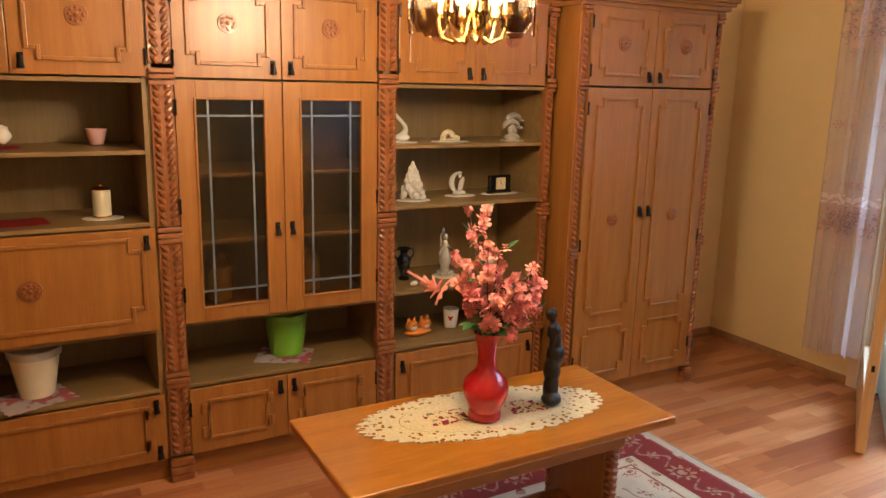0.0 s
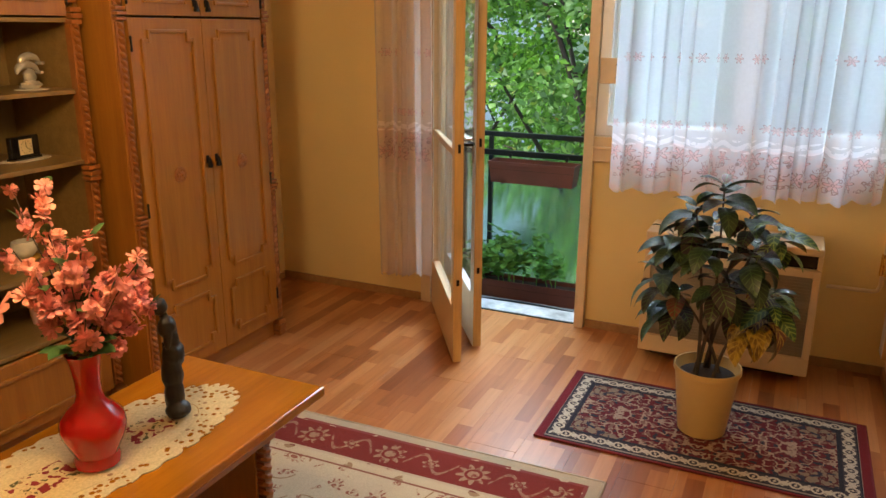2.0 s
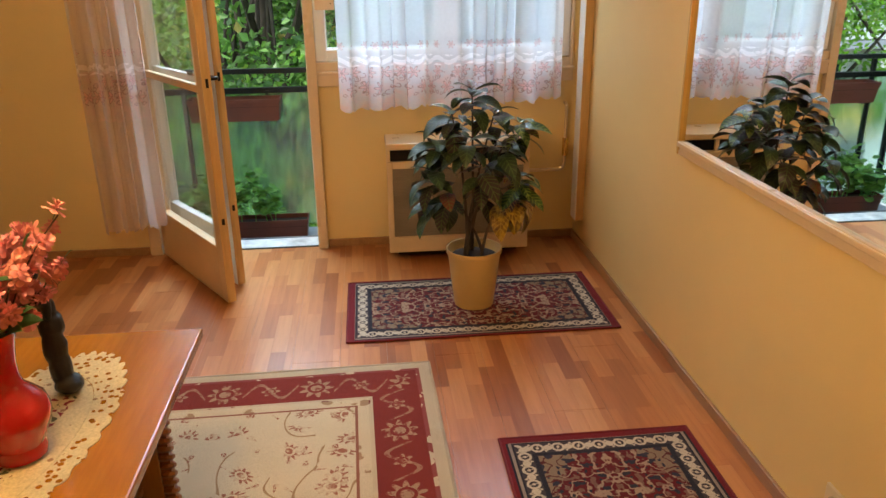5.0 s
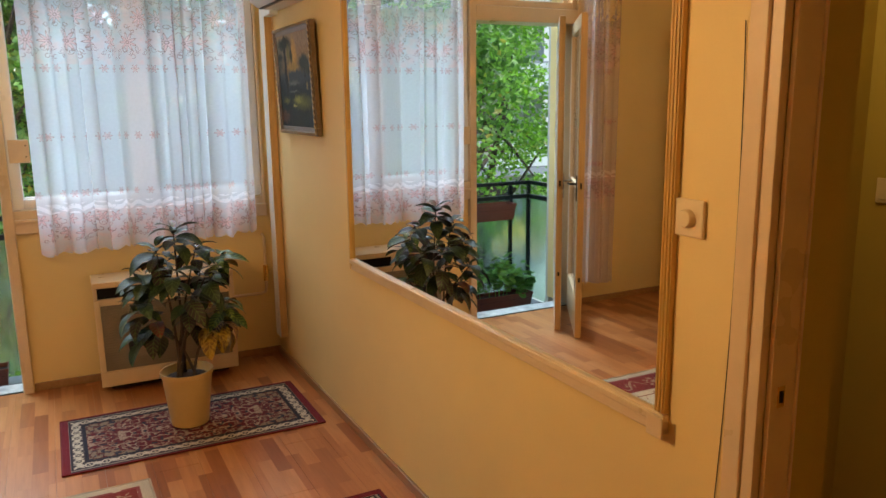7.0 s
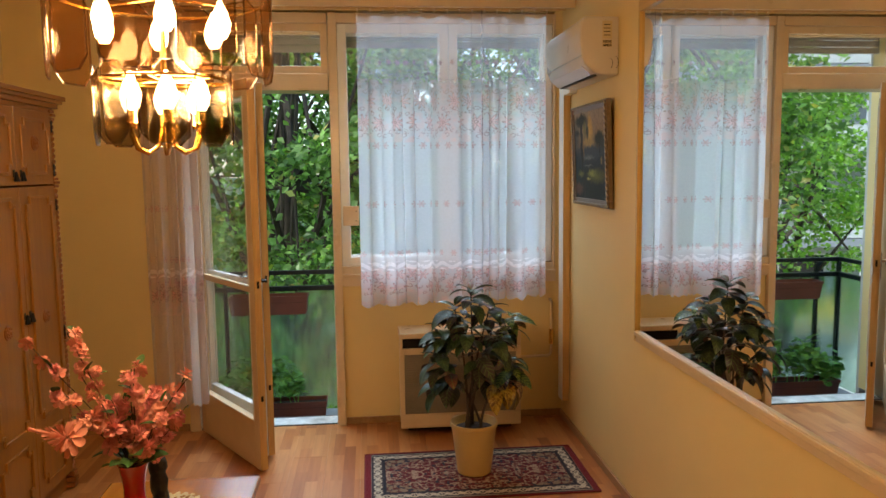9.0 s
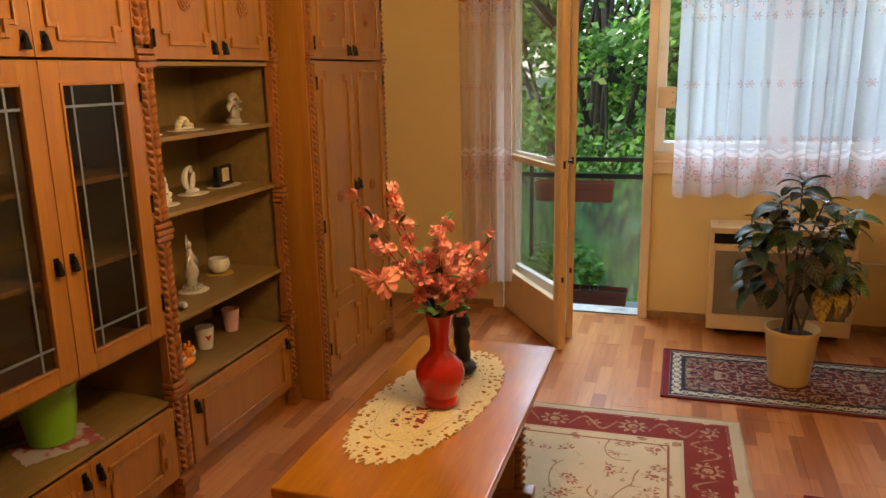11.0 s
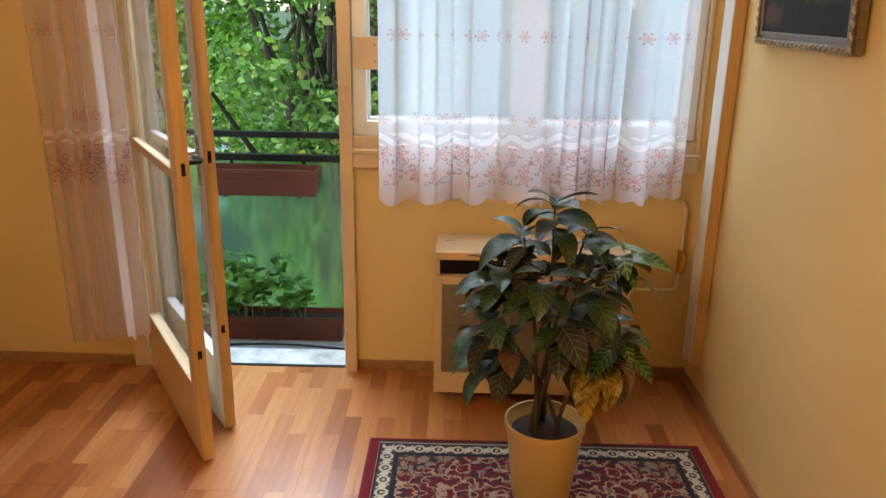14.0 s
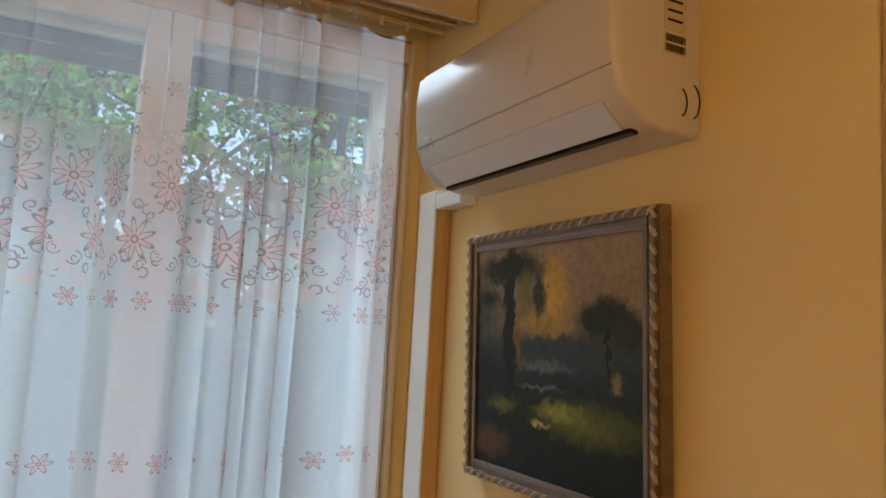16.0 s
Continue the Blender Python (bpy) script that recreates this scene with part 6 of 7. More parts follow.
def flat_oval(rx, ry, th, waves, amp, n=220, hole=0.0):
    bm = bmesh.new()
    rows = []
    for f in ((0.0, 0.35, 0.7, 1.0) if not hole else (0.0, hole, hole + 0.08, 0.9, 1.0)):
        row = []
        for i in range(n):
            a = 2 * math.pi * i / n
            k = f * (1 + (amp * abs(math.sin(a * waves / 2)) if f == 1.0 else 0))
            if f == 0.0:
                continue
            row.append(bm.verts.new((rx * k * math.cos(a), ry * k * math.sin(a), th + 0.0012 * noise.noise(Vector((rx * k * math.cos(a) * 9, ry * k * math.sin(a) * 9, 1.0))))))
        rows.append(row)
    c = bm.verts.new((0, 0, th)) if not hole else None
    for i in range(n if not hole else 0):
        bm.faces.new((c, rows[1][i], rows[1][(i + 1) % n]))
    for a, b2 in zip(rows[1:], rows[2:]):
        for i in range(n):
            bm.faces.new((a[i], b2[i], b2[(i + 1) % n], a[(i + 1) % n]))
    low = [bm.verts.new((v.co.x, v.co.y, 0.0004)) for v in rows[-1]]
    for i in range(n):
        bm.faces.new((rows[-1][i], low[i], low[(i + 1) % n], rows[-1][(i + 1) % n]))
    return bm


TT = TZ + 0.0005
dl = thing("lace_doily", (2.405, 1.972, TT), "oval cream lace doily with red flowers on the low table", "doily")
dl.rotation_euler.z = radians(-7)
LACE_MAT = doily_material()
part("doily_cloth", flat_oval(0.41 * 0.72, 0.168 * 0.72, 0.0033, 56, 0.0), LACE_MAT, dl)
part("lace_border", flat_oval(0.41, 0.168, 0.003, 40, 0.07, hole=0.725), LACE_MAT, dl, "scalloped openwork lace border")

RED_GLAZE = surface("red_ceramic_glaze", (0.52, 0.006, 0.010), 0.10, vary=0.05, relief=0.0, coat=0.7)
VX, VY = 2.376, 1.935
vs_ = thing("flower_vase", (VX, VY, TT + 0.0045), "glossy red bottle vase on the lace doily", "vase")
bm = bmesh.new()
lathe(bm, [(0.040, 0.0), (0.052, 0.003), (0.054, 0.02), (0.050, 0.032), (0.062, 0.06), (0.0735, 0.09), (0.0755, 0.112), (0.069, 0.136), (0.050, 0.158), (0.034, 0.175), (0.029, 0.195), (0.029, 0.225), (0.034, 0.265), (0.041, 0.296), (0.043, 0.300), (0.040, 0.300), (0.030, 0.262), (0.024, 0.22)], 48)
bmesh.ops.scale(bm, vec=(0.99, 0.99, 0.955), verts=bm.verts)
part("vase_body", bm, RED_GLAZE, vs_, "", True)

PETAL = surface("pink_silk_petal", (0.93, 0.33, 0.31), 0.7, vary=0.2, scale=30, grain=90, relief=0.3)
PETAL2 = surface("peach_silk_petal", (0.95, 0.38, 0.29), 0.7, vary=0.2, scale=30, grain=90, relief=0.3)
FLEAF = surface("silk_leaf_green", (0.05, 0.13, 0.03), 0.6, vary=0.3, scale=20)
TWIG = surface("twig_brown", (0.07, 0.05, 0.03), 0.7)
YEL = surface("cream_yellow_petal", (0.75, 0.60, 0.22), 0.7, vary=0.15)
bq = thing("blossom_bouquet", (VX, VY, TT + 0.268), "pink silk peach blossoms and a peony in the red vase", "flowers")


def blossom_mesh(r, petals, layers, mat, name):
    verts, faces = [], []
    rg = random.Random(int(r * 1000) + petals)
    for ly in range(layers):
        up = 0.10 + 0.32 * ly
        rr = r * (1 - 0.22 * ly)
        for p in range(petals):
            a = 2 * math.pi * (p + 0.5 * ly) / petals + rg.uniform(-0.1, 0.1)
            w = 5.7 / petals
            b0 = len(verts)
            for s in (0.08, 0.4, 0.75, 1.0):
                ww = w * (0.5, 0.95, 1.0, 0.62)[(0.08, 0.4, 0.75, 1.0).index(s)]
                for k in (-1, 0, 1):
                    an = a + k * ww * 0.5
                    z = r * (up * s - 0.25 * s * s * (1 - ly * 0.3)) + (0.07 * r if k else 0) + rg.uniform(-0.04, 0.04) * r
                    verts.append((rr * s * math.cos(an), rr * s * math.sin(an), z + 0.12 * r * ly))
            for s in range(3):
                for k in range(2):
                    q = b0 + s * 3 + k
                    faces.append((q, q + 1, q + 4, q + 3))
    me = bpy.data.meshes.new(name)
    me.from_pydata(verts, [], faces)
    me.materials.append(mat)
    me.polygons.foreach_set("use_smooth", [True] * len(me.polygons))
    return me


B1, B2, B3 = blossom_mesh(0.0175, 5, 3, PETAL, "blossom"), blossom_mesh(0.020, 6, 3, PETAL2, "blossom"), blossom_mesh(0.027, 8, 4, PETAL, "blossom")
PEONY = blossom_mesh(0.052, 9, 6, PETAL2, "peony")
BUDY = blossom_mesh(0.018, 5, 2, YEL, "blossom")
FL = leaf_mesh(0.085, 0.045, 0.6, 0.3, FLEAF)
FL2 = leaf_mesh(0.05, 0.025, 0.5, 0.3, FLEAF)
rf = random.Random(5)
# sprays: tip, blossoms, share of the twig left bare, spread of the blossoms
SPR = (((0.10, 0.295, 0.345), 4, 0.72, 0.012), ((0.075, 0.187, 0.385), 6, 0.66, 0.016), ((0.048, 0.150, 0.285), 7, 0.55, 0.020), ((-0.006, 0.195, 0.250), 6, 0.55, 0.018), ((0.034, 0.0, 0.285), 6, 0.62, 0.020),
       ((-0.03, -0.03, 0.30), 4, 0.66, 0.016), ((0.057, -0.145, 0.245), 7, 0.60, 0.018), ((0.169, -0.045, 0.160), 7, 0.50, 0.020), ((0.03, 0.06, 0.200), 8, 0.45, 0.028), ((0.05, -0.03, 0.150), 8, 0.42, 0.028), ((-0.05, 0.06, 0.210), 7, 0.5, 0.024), ((0.10, -0.09, 0.100), 6, 0.45, 0.022), ((-0.04, -0.07, 0.130), 6, 0.45, 0.022))
for (ex, ey, ez), n, bare, wide in SPR:
    pts = [Vector((ex * f ** 1.5, ey * f ** 1.5, -0.05 + (ez + 0.05) * f)) + Vector((0.004 * math.sin(f * 9 + ex * 40), 0.004 * math.cos(f * 8 + ey * 40), 0)) for f in wavy(9, 0, 1)]
    bm = bmesh.new()
    tube(bm, pts, 0.0016, 5)
    part("twig", bm, TWIG, bq, "", True)
    for i in range(n):
        f = bare + (1.0 - bare) * (i + 1 - rf.random() * 0.3) / n
        k = min(8.99, f * 9)
        p = pts[int(k)].lerp(pts[int(k) + 1], k - int(k)) + Vector([rf.uniform(-wide, wide) for _ in range(3)])
        low = ez * f < 0.17
        put_leaf(bq, rf.choice((B2, B3, B3) if low else (B1, B2, B2)), p, rf.uniform(0, 6.28), rf.uniform(-1.2, 1.2), rf.uniform(-1.2, 1.2), rf.uniform(0.9, 1.25), "blossom")
        if low and i % 2:
            put_leaf(bq, B1, p + Vector([rf.uniform(-0.024, 0.024) for _ in range(3)]), rf.uniform(0, 6.28), rf.uniform(-1.1, 1.1), rf.uniform(-1.1, 1.1), 1.0, "blossom")
        if i % 4 == 1:
            put_leaf(bq, FL2, p, rf.uniform(0, 6.28), rf.uniform(-0.8, 0.4), 0, 1.0)
put_leaf(bq, PEONY, (-0.098, 0.125, 0.135), 0.2, -0.9, -0.7, 1.0, "peony")
put_leaf(bq, PEONY, (-0.060, 0.085, 0.165), 1.2, -0.4, 0.3, 0.6, "peony")
put_leaf(bq, PEONY, (0.010, -0.035, 0.115), 2.0, -0.5, 0.9, 0.62, "peony")
for i in range(14):
    a = i * 2.4
    put_leaf(bq, FL, (0.02 * math.cos(a), 0.02 * math.sin(a), 0.01 + 0.008 * (i % 7)), a, rf.uniform(-0.5, 0.1), rf.uniform(-0.4, 0.4), rf.uniform(0.8, 1.1))
for i in range(4):
    put_leaf(bq, BUDY, (0.03 * math.cos(i * 1.3 - 2.2), 0.03 * math.sin(i * 1.3 - 2.2), 0.025), i, 0.5, -0.3, 1.0, "blossom")

EBONY = surface("ebony_carving", (0.010, 0.009, 0.009), 0.42, vary=0.3, grain=50, relief=0.4)
bm = bmesh.new()
for c, r, a in (((0.0, 0.0, 0.022), (0.034, 0.030, 0.022), 0), ((0.004, 0.002, 0.06), (0.026, 0.024, 0.045), 4), ((0.0, 0.0, 0.115), (0.027, 0.026, 0.05), -5), ((0.006, 0.0, 0.165), (0.031, 0.027, 0.036), 8), ((0.0, 0.0, 0.205), (0.020, 0.018, 0.035), -8),
                ((-0.010, 0.0, 0.245), (0.028, 0.021, 0.030), 6), ((-0.024, -0.004, 0.225), (0.010, 0.010, 0.034), 15), ((-0.008, 0.002, 0.277), (0.010, 0.010, 0.02), 0), ((-0.018, 0.0, 0.300), (0.021, 0.019, 0.024), -20), ((-0.03, 0, 0.306), (0.014, 0.012, 0.014), 0), ((0.018, 0.0, 0.235), (0.009, 0.010, 0.036), -20)):
    blob(bm, (c[0] + 0.19 * c[2], c[1] + 0.15 * c[2] + 0.007 * math.sin(c[2] * 22), c[2]), tuple(k * 1.12 for k in r[:2]) + (r[2] * 1.05,), 14, 9, Matrix.Rotation(radians(a), 3, "Y"), 0.12, c[2] * 9)
me_ob = mesh_ob("statuette", bm, EBONY, True, (2.629, 1.915, TT + 0.004))
me_ob.rotation_euler.z = radians(20)
rm = me_ob.modifiers.new("fuse", "REMESH")
rm.mode, rm.voxel_size, rm.use_smooth_shade = "VOXEL", 0.0035, True
tagged(me_ob, "black carved wooden figure of a standing woman on the lace doily", "statuette")


# ---- things on the shelves ----
PORC = surface("white_porcelain", (0.72, 0.68, 0.60), 0.12, vary=0.06, scale=30, relief=0.02, coat=0.5)
PORC_PINK = surface("pink_porcelain", (0.66, 0.40, 0.38), 0.2, vary=0.05, coat=0.3)
SILVERY = surface("silver_glaze", (0.68, 0.64, 0.56), 0.12, 0.55, 0.1, scale=30, coat=0.4)
GREEN_PL = surface("green_plastic", (0.20, 0.46, 0.02), 0.3, vary=0.04, relief=0.02, coat=0.2)
CREAM_CER = surface("cream_ceramic", (0.72, 0.64, 0.46), 0.3, vary=0.05, relief=0.03, coat=0.3)
RED_CLOTH = surface("red_cloth", (0.42, 0.02, 0.02), 0.85, vary=0.15, grain=200, relief=0.4)
LACE = surface("crochet_lace", (0.74, 0.68, 0.56), 0.9, vary=0.12, grain=120, relief=0.8)
BLACK_GL = surface("black_gloss_glaze", (0.008, 0.008, 0.010), 0.08, vary=0.1, coat=0.6)
ORANGE = surface("orange_glaze", (0.80, 0.27, 0.02), 0.25, vary=0.06, coat=0.4)
HEART_RED = surface("red_print", (0.45, 0.01, 0.02), 0.3)
YELLOW_MAT = surface("mustard_felt", (0.50, 0.33, 0.06), 0.9, vary=0.1)


def mat_cloth():
    m, nt, b = nodes_of("pink_printed_cloth")
    v = coords(nt)
    n = noise_tex(nt, v, 14, 2)
    c = ramp(nt, n, [(0.50, (0.72, 0.62, 0.58)), (0.58, (0.62, 0.16, 0.18))])
    link(nt, c, b.inputs["Base Color"])
    b.inputs["Roughness"].default_value = 0.9
    bump(nt, b, noise_tex(nt, v, 260, 1), 0.5, 0.001)
    return m


MATCLOTH = mat_cloth()


def single(name, bm, mat, at, label, category, smooth=True, rz=0.0, group=""):
    t = thing(name, at, label, category, group)
    t.rotation_euler.z = rz
    return t, part("body", bm, mat, t, "", smooth)


def doily(x, y, z, r, ry=None, name="crochet_doily", mat=None, label="small white crocheted doily on the shelf", waves=14):
    t = thing(name, (x, y, z + 0.0005), label, "doily")
    part("cloth", flat_oval(r, ry or r, 0.0022, waves, 0.10, 84), mat or LACE, t)
    return t


def napkin(x, y, z, w, d, rz, mat, label):
    t = thing("napkin", (x, y, z + 0.0005), label, "napkin")
    t.rotation_euler.z = rz
    bm = bmesh.new()
    n = 14
    g = [[bm.verts.new((-w / 2 + w * i / n + (0.004 * math.sin(j * 2.2) if i in (0, n) else 0), -d / 2 + d * j / n + (0.004 * math.sin(i * 2.2) if j in (0, n) else 0), 0.003 + 0.0025 * noise.noise(Vector((i * 0.4, j * 0.4, x * 9))))) for j in range(n + 1)] for i in range(n + 1)]
    for i in range(n):
        for j in range(n):
            bm.faces.new((g[i][j], g[i + 1][j], g[i + 1][j + 1], g[i][j + 1]))
    r2 = bmesh.ops.solidify(bm, geom=bm.faces[:], thickness=0.0015)
    part("cloth", bm, mat, t)


def cup(name, x, y, z, r0, r1, h, mat, label, group=""):
    bm = bmesh.new()
    lathe(bm, [(r0 * 0.8, 0.0), (r0, 0.003), ((r0 + r1) / 2, h * 0.45), (r1, h), (r1 - 0.003, h), ((r0 + r1) / 2 - 0.004, h * 0.45), (r0 - 0.006, 0.008)], 32)
    return single(name, bm, mat, (x, y, z + 0.001), label, "cup" if h < 0.15 else "plant pot", group=group)[0]


Z1, Z2, Z3, Z4 = 1.334, 1.067, 0.676, 0.410
# first unit
napkin(1.105, 3.09, 0.40, 0.25, 0.20, 0.35, MATCLOTH, "white and pink printed napkin under the cream pot")
bm = bmesh.new()
lathe(bm, [(0.055, 0.0), (0.062, 0.003), (0.088, 0.165), (0.094, 0.190), (0.092, 0.192), (0.085, 0.165), (0.055, 0.008)], 36)
t, _ = single("plant_pot", bm, CREAM_CER, (1.118, 3.13, 0.4045), "empty cream ceramic plant pot on a napkin in the niche", "plant pot")
bm = bmesh.new()
lathe(bm, [(0.0935, 0.1605), (0.0965, 0.19), (0.094, 0.192), (0.0905, 0.1605)], 36, cap=False)
part("rim", bm, surface("grey_rim_band", (0.45, 0.44, 0.40), 0.35), t, "wide grey rim", True)
cup("teacup", 1.397, 3.24, 1.335, 0.024, 0.040, 0.062, PORC_PINK, "small pink porcelain cup on the upper shelf")
napkin(1.025, 3.16, 1.335, 0.22, 0.13, 0.1, RED_CLOTH, "folded red cloth under the white porcelain ornament")
bm = bmesh.new()
for c, r in (((-0.05, 0, 0.03), (0.035, 0.03, 0.03)), ((0.0, 0, 0.022), (0.055, 0.03, 0.022)), ((0.05, 0.0, 0.035), (0.028, 0.024, 0.032)), ((0.02, 0, 0.06), (0.05, 0.012, 0.014))):
    blob(bm, c, r, 14, 9, None, 0.15, c[0] * 9)
single("porcelain_ornament", bm, PORC, (1.035, 3.16, 1.347), "white and pink porcelain ornament on a red cloth", "ornament")
napkin(1.075, 3.13, 1.066, 0.26, 0.16, 0.15, RED_CLOTH, "red printed cloth on the desk top")
bm = bmesh.new()
lathe(bm, [(0.030, 0.0), (0.033, 0.004), (0.033, 0.10), (0.031, 0.104)], 28)
t, _ = single("porcelain_canister", bm, CREAM_CER, (1.392, 3.15, 1.071), "cream porcelain canister with gold lid on a doily", "canister")
bm = bmesh.new()
lathe(bm, [(0.033, 0.1045), (0.034, 0.108), (0.026, 0.114), (0.010, 0.118), (0.010, 0.124), (0.003, 0.128)], 28)
lathe(bm, [(0.0335, 0.0), (0.0345, 0.003), (0.0335, 0.006)], 28)
part("lid", bm, BRASS, t, "gilt lid", True)
doily(1.392, 3.14, 1.066, 0.068, 0.055, label="white crocheted doily under the canister")
# second unit
napkin(2.088, 3.145, 0.40, 0.24, 0.19, -0.45, MATCLOTH, "white and pink printed napkin under the green pot")
bm = bmesh.new()
lathe(bm, [(0.062, 0.0), (0.070, 0.004), (0.084, 0.10), (0.088, 0.165), (0.092, 0.170), (0.092, 0.192), (0.086, 0.192), (0.082, 0.16), (0.06, 0.01)], 36)
single("plant_pot", bm, GREEN_PL, (2.105, 3.17, 0.4045), "bright green empty plastic plant pot on a napkin", "plant pot")
# third unit, top shelf
doily(2.653, 3.13, Z1, 0.06)
bm = bmesh.new()
tube(bm, [(0.0 + 0.03 * math.sin(t * 5.5), 0, 0.012 + 0.15 * t) for t in wavy(12, 0, 1)], 0.01, 10, [0.022, 0.019, 0.016, 0.013, 0.011, 0.010, 0.009, 0.009, 0.009, 0.008, 0.007, 0.006, 0.003])
blob(bm, (0.01, 0, 0.018), (0.042, 0.026, 0.017), 14, 8)
single("swan_figurine", bm, PORC, (2.643, 3.15, Z1 + 0.003), "white porcelain swan figurine on the top shelf", "figurine")
doily(2.893, 3.125, Z1, 0.088, 0.05)
bm = bmesh.new()
for i in range(9):
    a = math.pi * i / 8
    blob(bm, (0.028 * math.cos(a) - 0.01, 0, 0.006 + 0.036 * math.sin(a)), (0.014, 0.018, 0.012), 9, 6)
blob(bm, (0.032, 0, 0.014), (0.022, 0.018, 0.013), 10, 6)
blob(bm, (0.0, 0, 0.006), (0.055, 0.024, 0.006), 12, 6)
single("porcelain_grotto", bm, CREAM_CER, (2.893, 3.13, Z1 + 0.003), "small cream porcelain arch ornament on a doily", "ornament")
doily(3.228, 3.11, Z1, 0.056, 0.05)
bm = bmesh.new()
for cx_, zz_, s in ((-0.004, 0.055, 1.0), (0.012, 0.088, 0.9)):
    tube(bm, [(cx_ + 0.055 * s * math.cos(a), 0.004 * math.sin(a), zz_ + 0.034 * s * math.sin(a)) for a in wavy(12, 0.1, 3.1)], 0.01, 10, [0.004, 0.006, 0.009, 0.012, 0.014, 0.0155, 0.016, 0.016, 0.015, 0.014, 0.012, 0.008, 0.004])
    bx(bm, cx_ + 0.045 * s, cx_ + 0.062 * s, -0.016, 0.016, zz_ - 0.002, zz_ + 0.010, 0.003)
blob(bm, (0, 0, 0.016), (0.045, 0.032, 0.018), 14, 8, None, 0.3)
blob(bm, (0.0, 0.0, 0.045), (0.026, 0.020, 0.03), 12, 8, None, 0.3)
single("dolphin_figurine", bm, SILVERY, (3.228, 3.115, Z1 + 0.003), "silvery porcelain pair of leaping dolphins on a doily", "figurine", rz=0.2)
# second shelf
doily(2.708, 3.13, Z2, 0.075, 0.055)
bm = bmesh.new()
rs = random.Random(9)
for i in range(34):
    f = i / 34
    rr = 0.052 * (1 - f) ** 0.7
    a = i * 2.4
    blob(bm, (rr * math.cos(a), rr * 0.6 * math.sin(a), 0.012 + 0.145 * f), (0.018 * (1 - 0.45 * f), 0.016 * (1 - 0.4 * f), 0.016), 8, 6, None, 0.3, i)
blob(bm, (0, 0, 0.07), (0.03, 0.024, 0.065), 12, 8, None, 0.2)
blob(bm, (0.0, 0, 0.165), (0.009, 0.009, 0.012), 8, 6)
single("porcelain_group", bm, PORC, (2.708, 3.14, Z2 + 0.003), "white porcelain courtly figure group on a doily", "figurine")
doily(2.988, 3.185, Z2, 0.072, 0.05)
bm = bmesh.new()
tube(bm, [(0.0 - 0.046 * math.cos(a), 0, 0.062 + 0.048 * math.sin(a)) for a in wavy(14, -1.3, 1.9)], 0.01, 10, [0.003, 0.007, 0.010, 0.0125, 0.014, 0.0145, 0.014, 0.0135, 0.012, 0.0105, 0.009, 0.007, 0.006, 0.004, 0.002])
blob(bm, (0.008, 0, 0.05), (0.014, 0.012, 0.04), 10, 7, Matrix.Rotation(0.3, 3, "Y"), 0.2)
blob(bm, (0.0, 0, 0.095), (0.010, 0.010, 0.012), 8, 6)
blob(bm, (0.0, 0, 0.012), (0.038, 0.022, 0.013), 12, 7, None, 0.25)
single("moon_figurine", bm, PORC, (2.988, 3.19, Z2 + 0.003), "white porcelain figure seated in a crescent moon", "figurine")
doily(3.215, 3.185, Z2, 0.095, 0.05, waves=18)
bm = bmesh.new()
bx(bm, -0.066, 0.066, -0.012, 0.012, 0.0, 0.088, 0.004)
bx(bm, -0.07, 0.07, -0.016, 0.016, -0.001, 0.008, 0.002)
t, _ = single("desk_clock", bm, BLACK_GL, (3.215, 3.19, Z2 + 0.004), "black glossy desk clock with a square cream dial", "clock", False, rz=0.12)
bm = bmesh.new()
bx(bm, -0.030, 0.030, -0.0145, -0.0122, 0.018, 0.076, 0.0008)
part("dial", bm, surface("cream_dial", (0.70, 0.58, 0.34), 0.4), t, "cream square dial")
bm = bmesh.new()
bx(bm, -0.001, 0.001, -0.0158, -0.0146, 0.046, 0.066)
tube(bm, [(0, -0.0152, 0.047), (0.014, -0.0152, 0.036)], 0.0010, 5)
for i in range(12):
    a = i * math.pi / 6
    bx(bm, 0.023 * math.sin(a) - 0.0012, 0.023 * math.sin(a) + 0.0012, -0.0155, -0.0146, 0.047 + 0.023 * math.cos(a) - 0.0012, 0.047 + 0.023 * math.cos(a) + 0.0012)
part("clock_mark", bm, DARK_METAL, t)
# third shelf
bm = bmesh.new()
lathe(bm, [(0.026, 0.0), (0.028, 0.006), (0.016, 0.018), (0.024, 0.05), (0.035, 0.085), (0.033, 0.105), (0.018, 0.122), (0.018, 0.135), (0.034, 0.152), (0.031, 0.154), (0.014, 0.135)], 28)
for s in (-1, 1):
    tube(bm, [(s * 0.030, 0, 0.148), (s * 0.048, 0, 0.145), (s * 0.050, 0, 0.12), (s * 0.034, 0, 0.098)], 0.0038, 7)
single("amphora_vase", bm, BLACK_GL, (2.693, 3.19, Z3 + 0.001), "small black glossy two-handled amphora vase on the shelf", "vase")
bm = bmesh.new()
blob(bm, (0, 0, 0.014), (0.034, 0.018, 0.013), 12, 7)
blob(bm, (-0.03, 0, 0.02), (0.012, 0.010, 0.010), 9, 6)
single("bird_figurine", bm, PORC, (2.683, 3.06, Z3 + 0.001), "small white porcelain bird at the shelf edge", "figurine", rz=0.8)
doily(2.908, 3.17, Z3, 0.062, 0.055)
bm = bmesh.new()
lathe(bm, [(0.034, 0.003), (0.036, 0.010), (0.026, 0.016), (0.022, 0.05), (0.033, 0.075), (0.028, 0.10), (0.016, 0.125), (0.020, 0.145), (0.012, 0.168), (0.008, 0.178)], 20)
blob(bm, (0.0, 0, 0.192), (0.014, 0.013, 0.018), 12, 8)
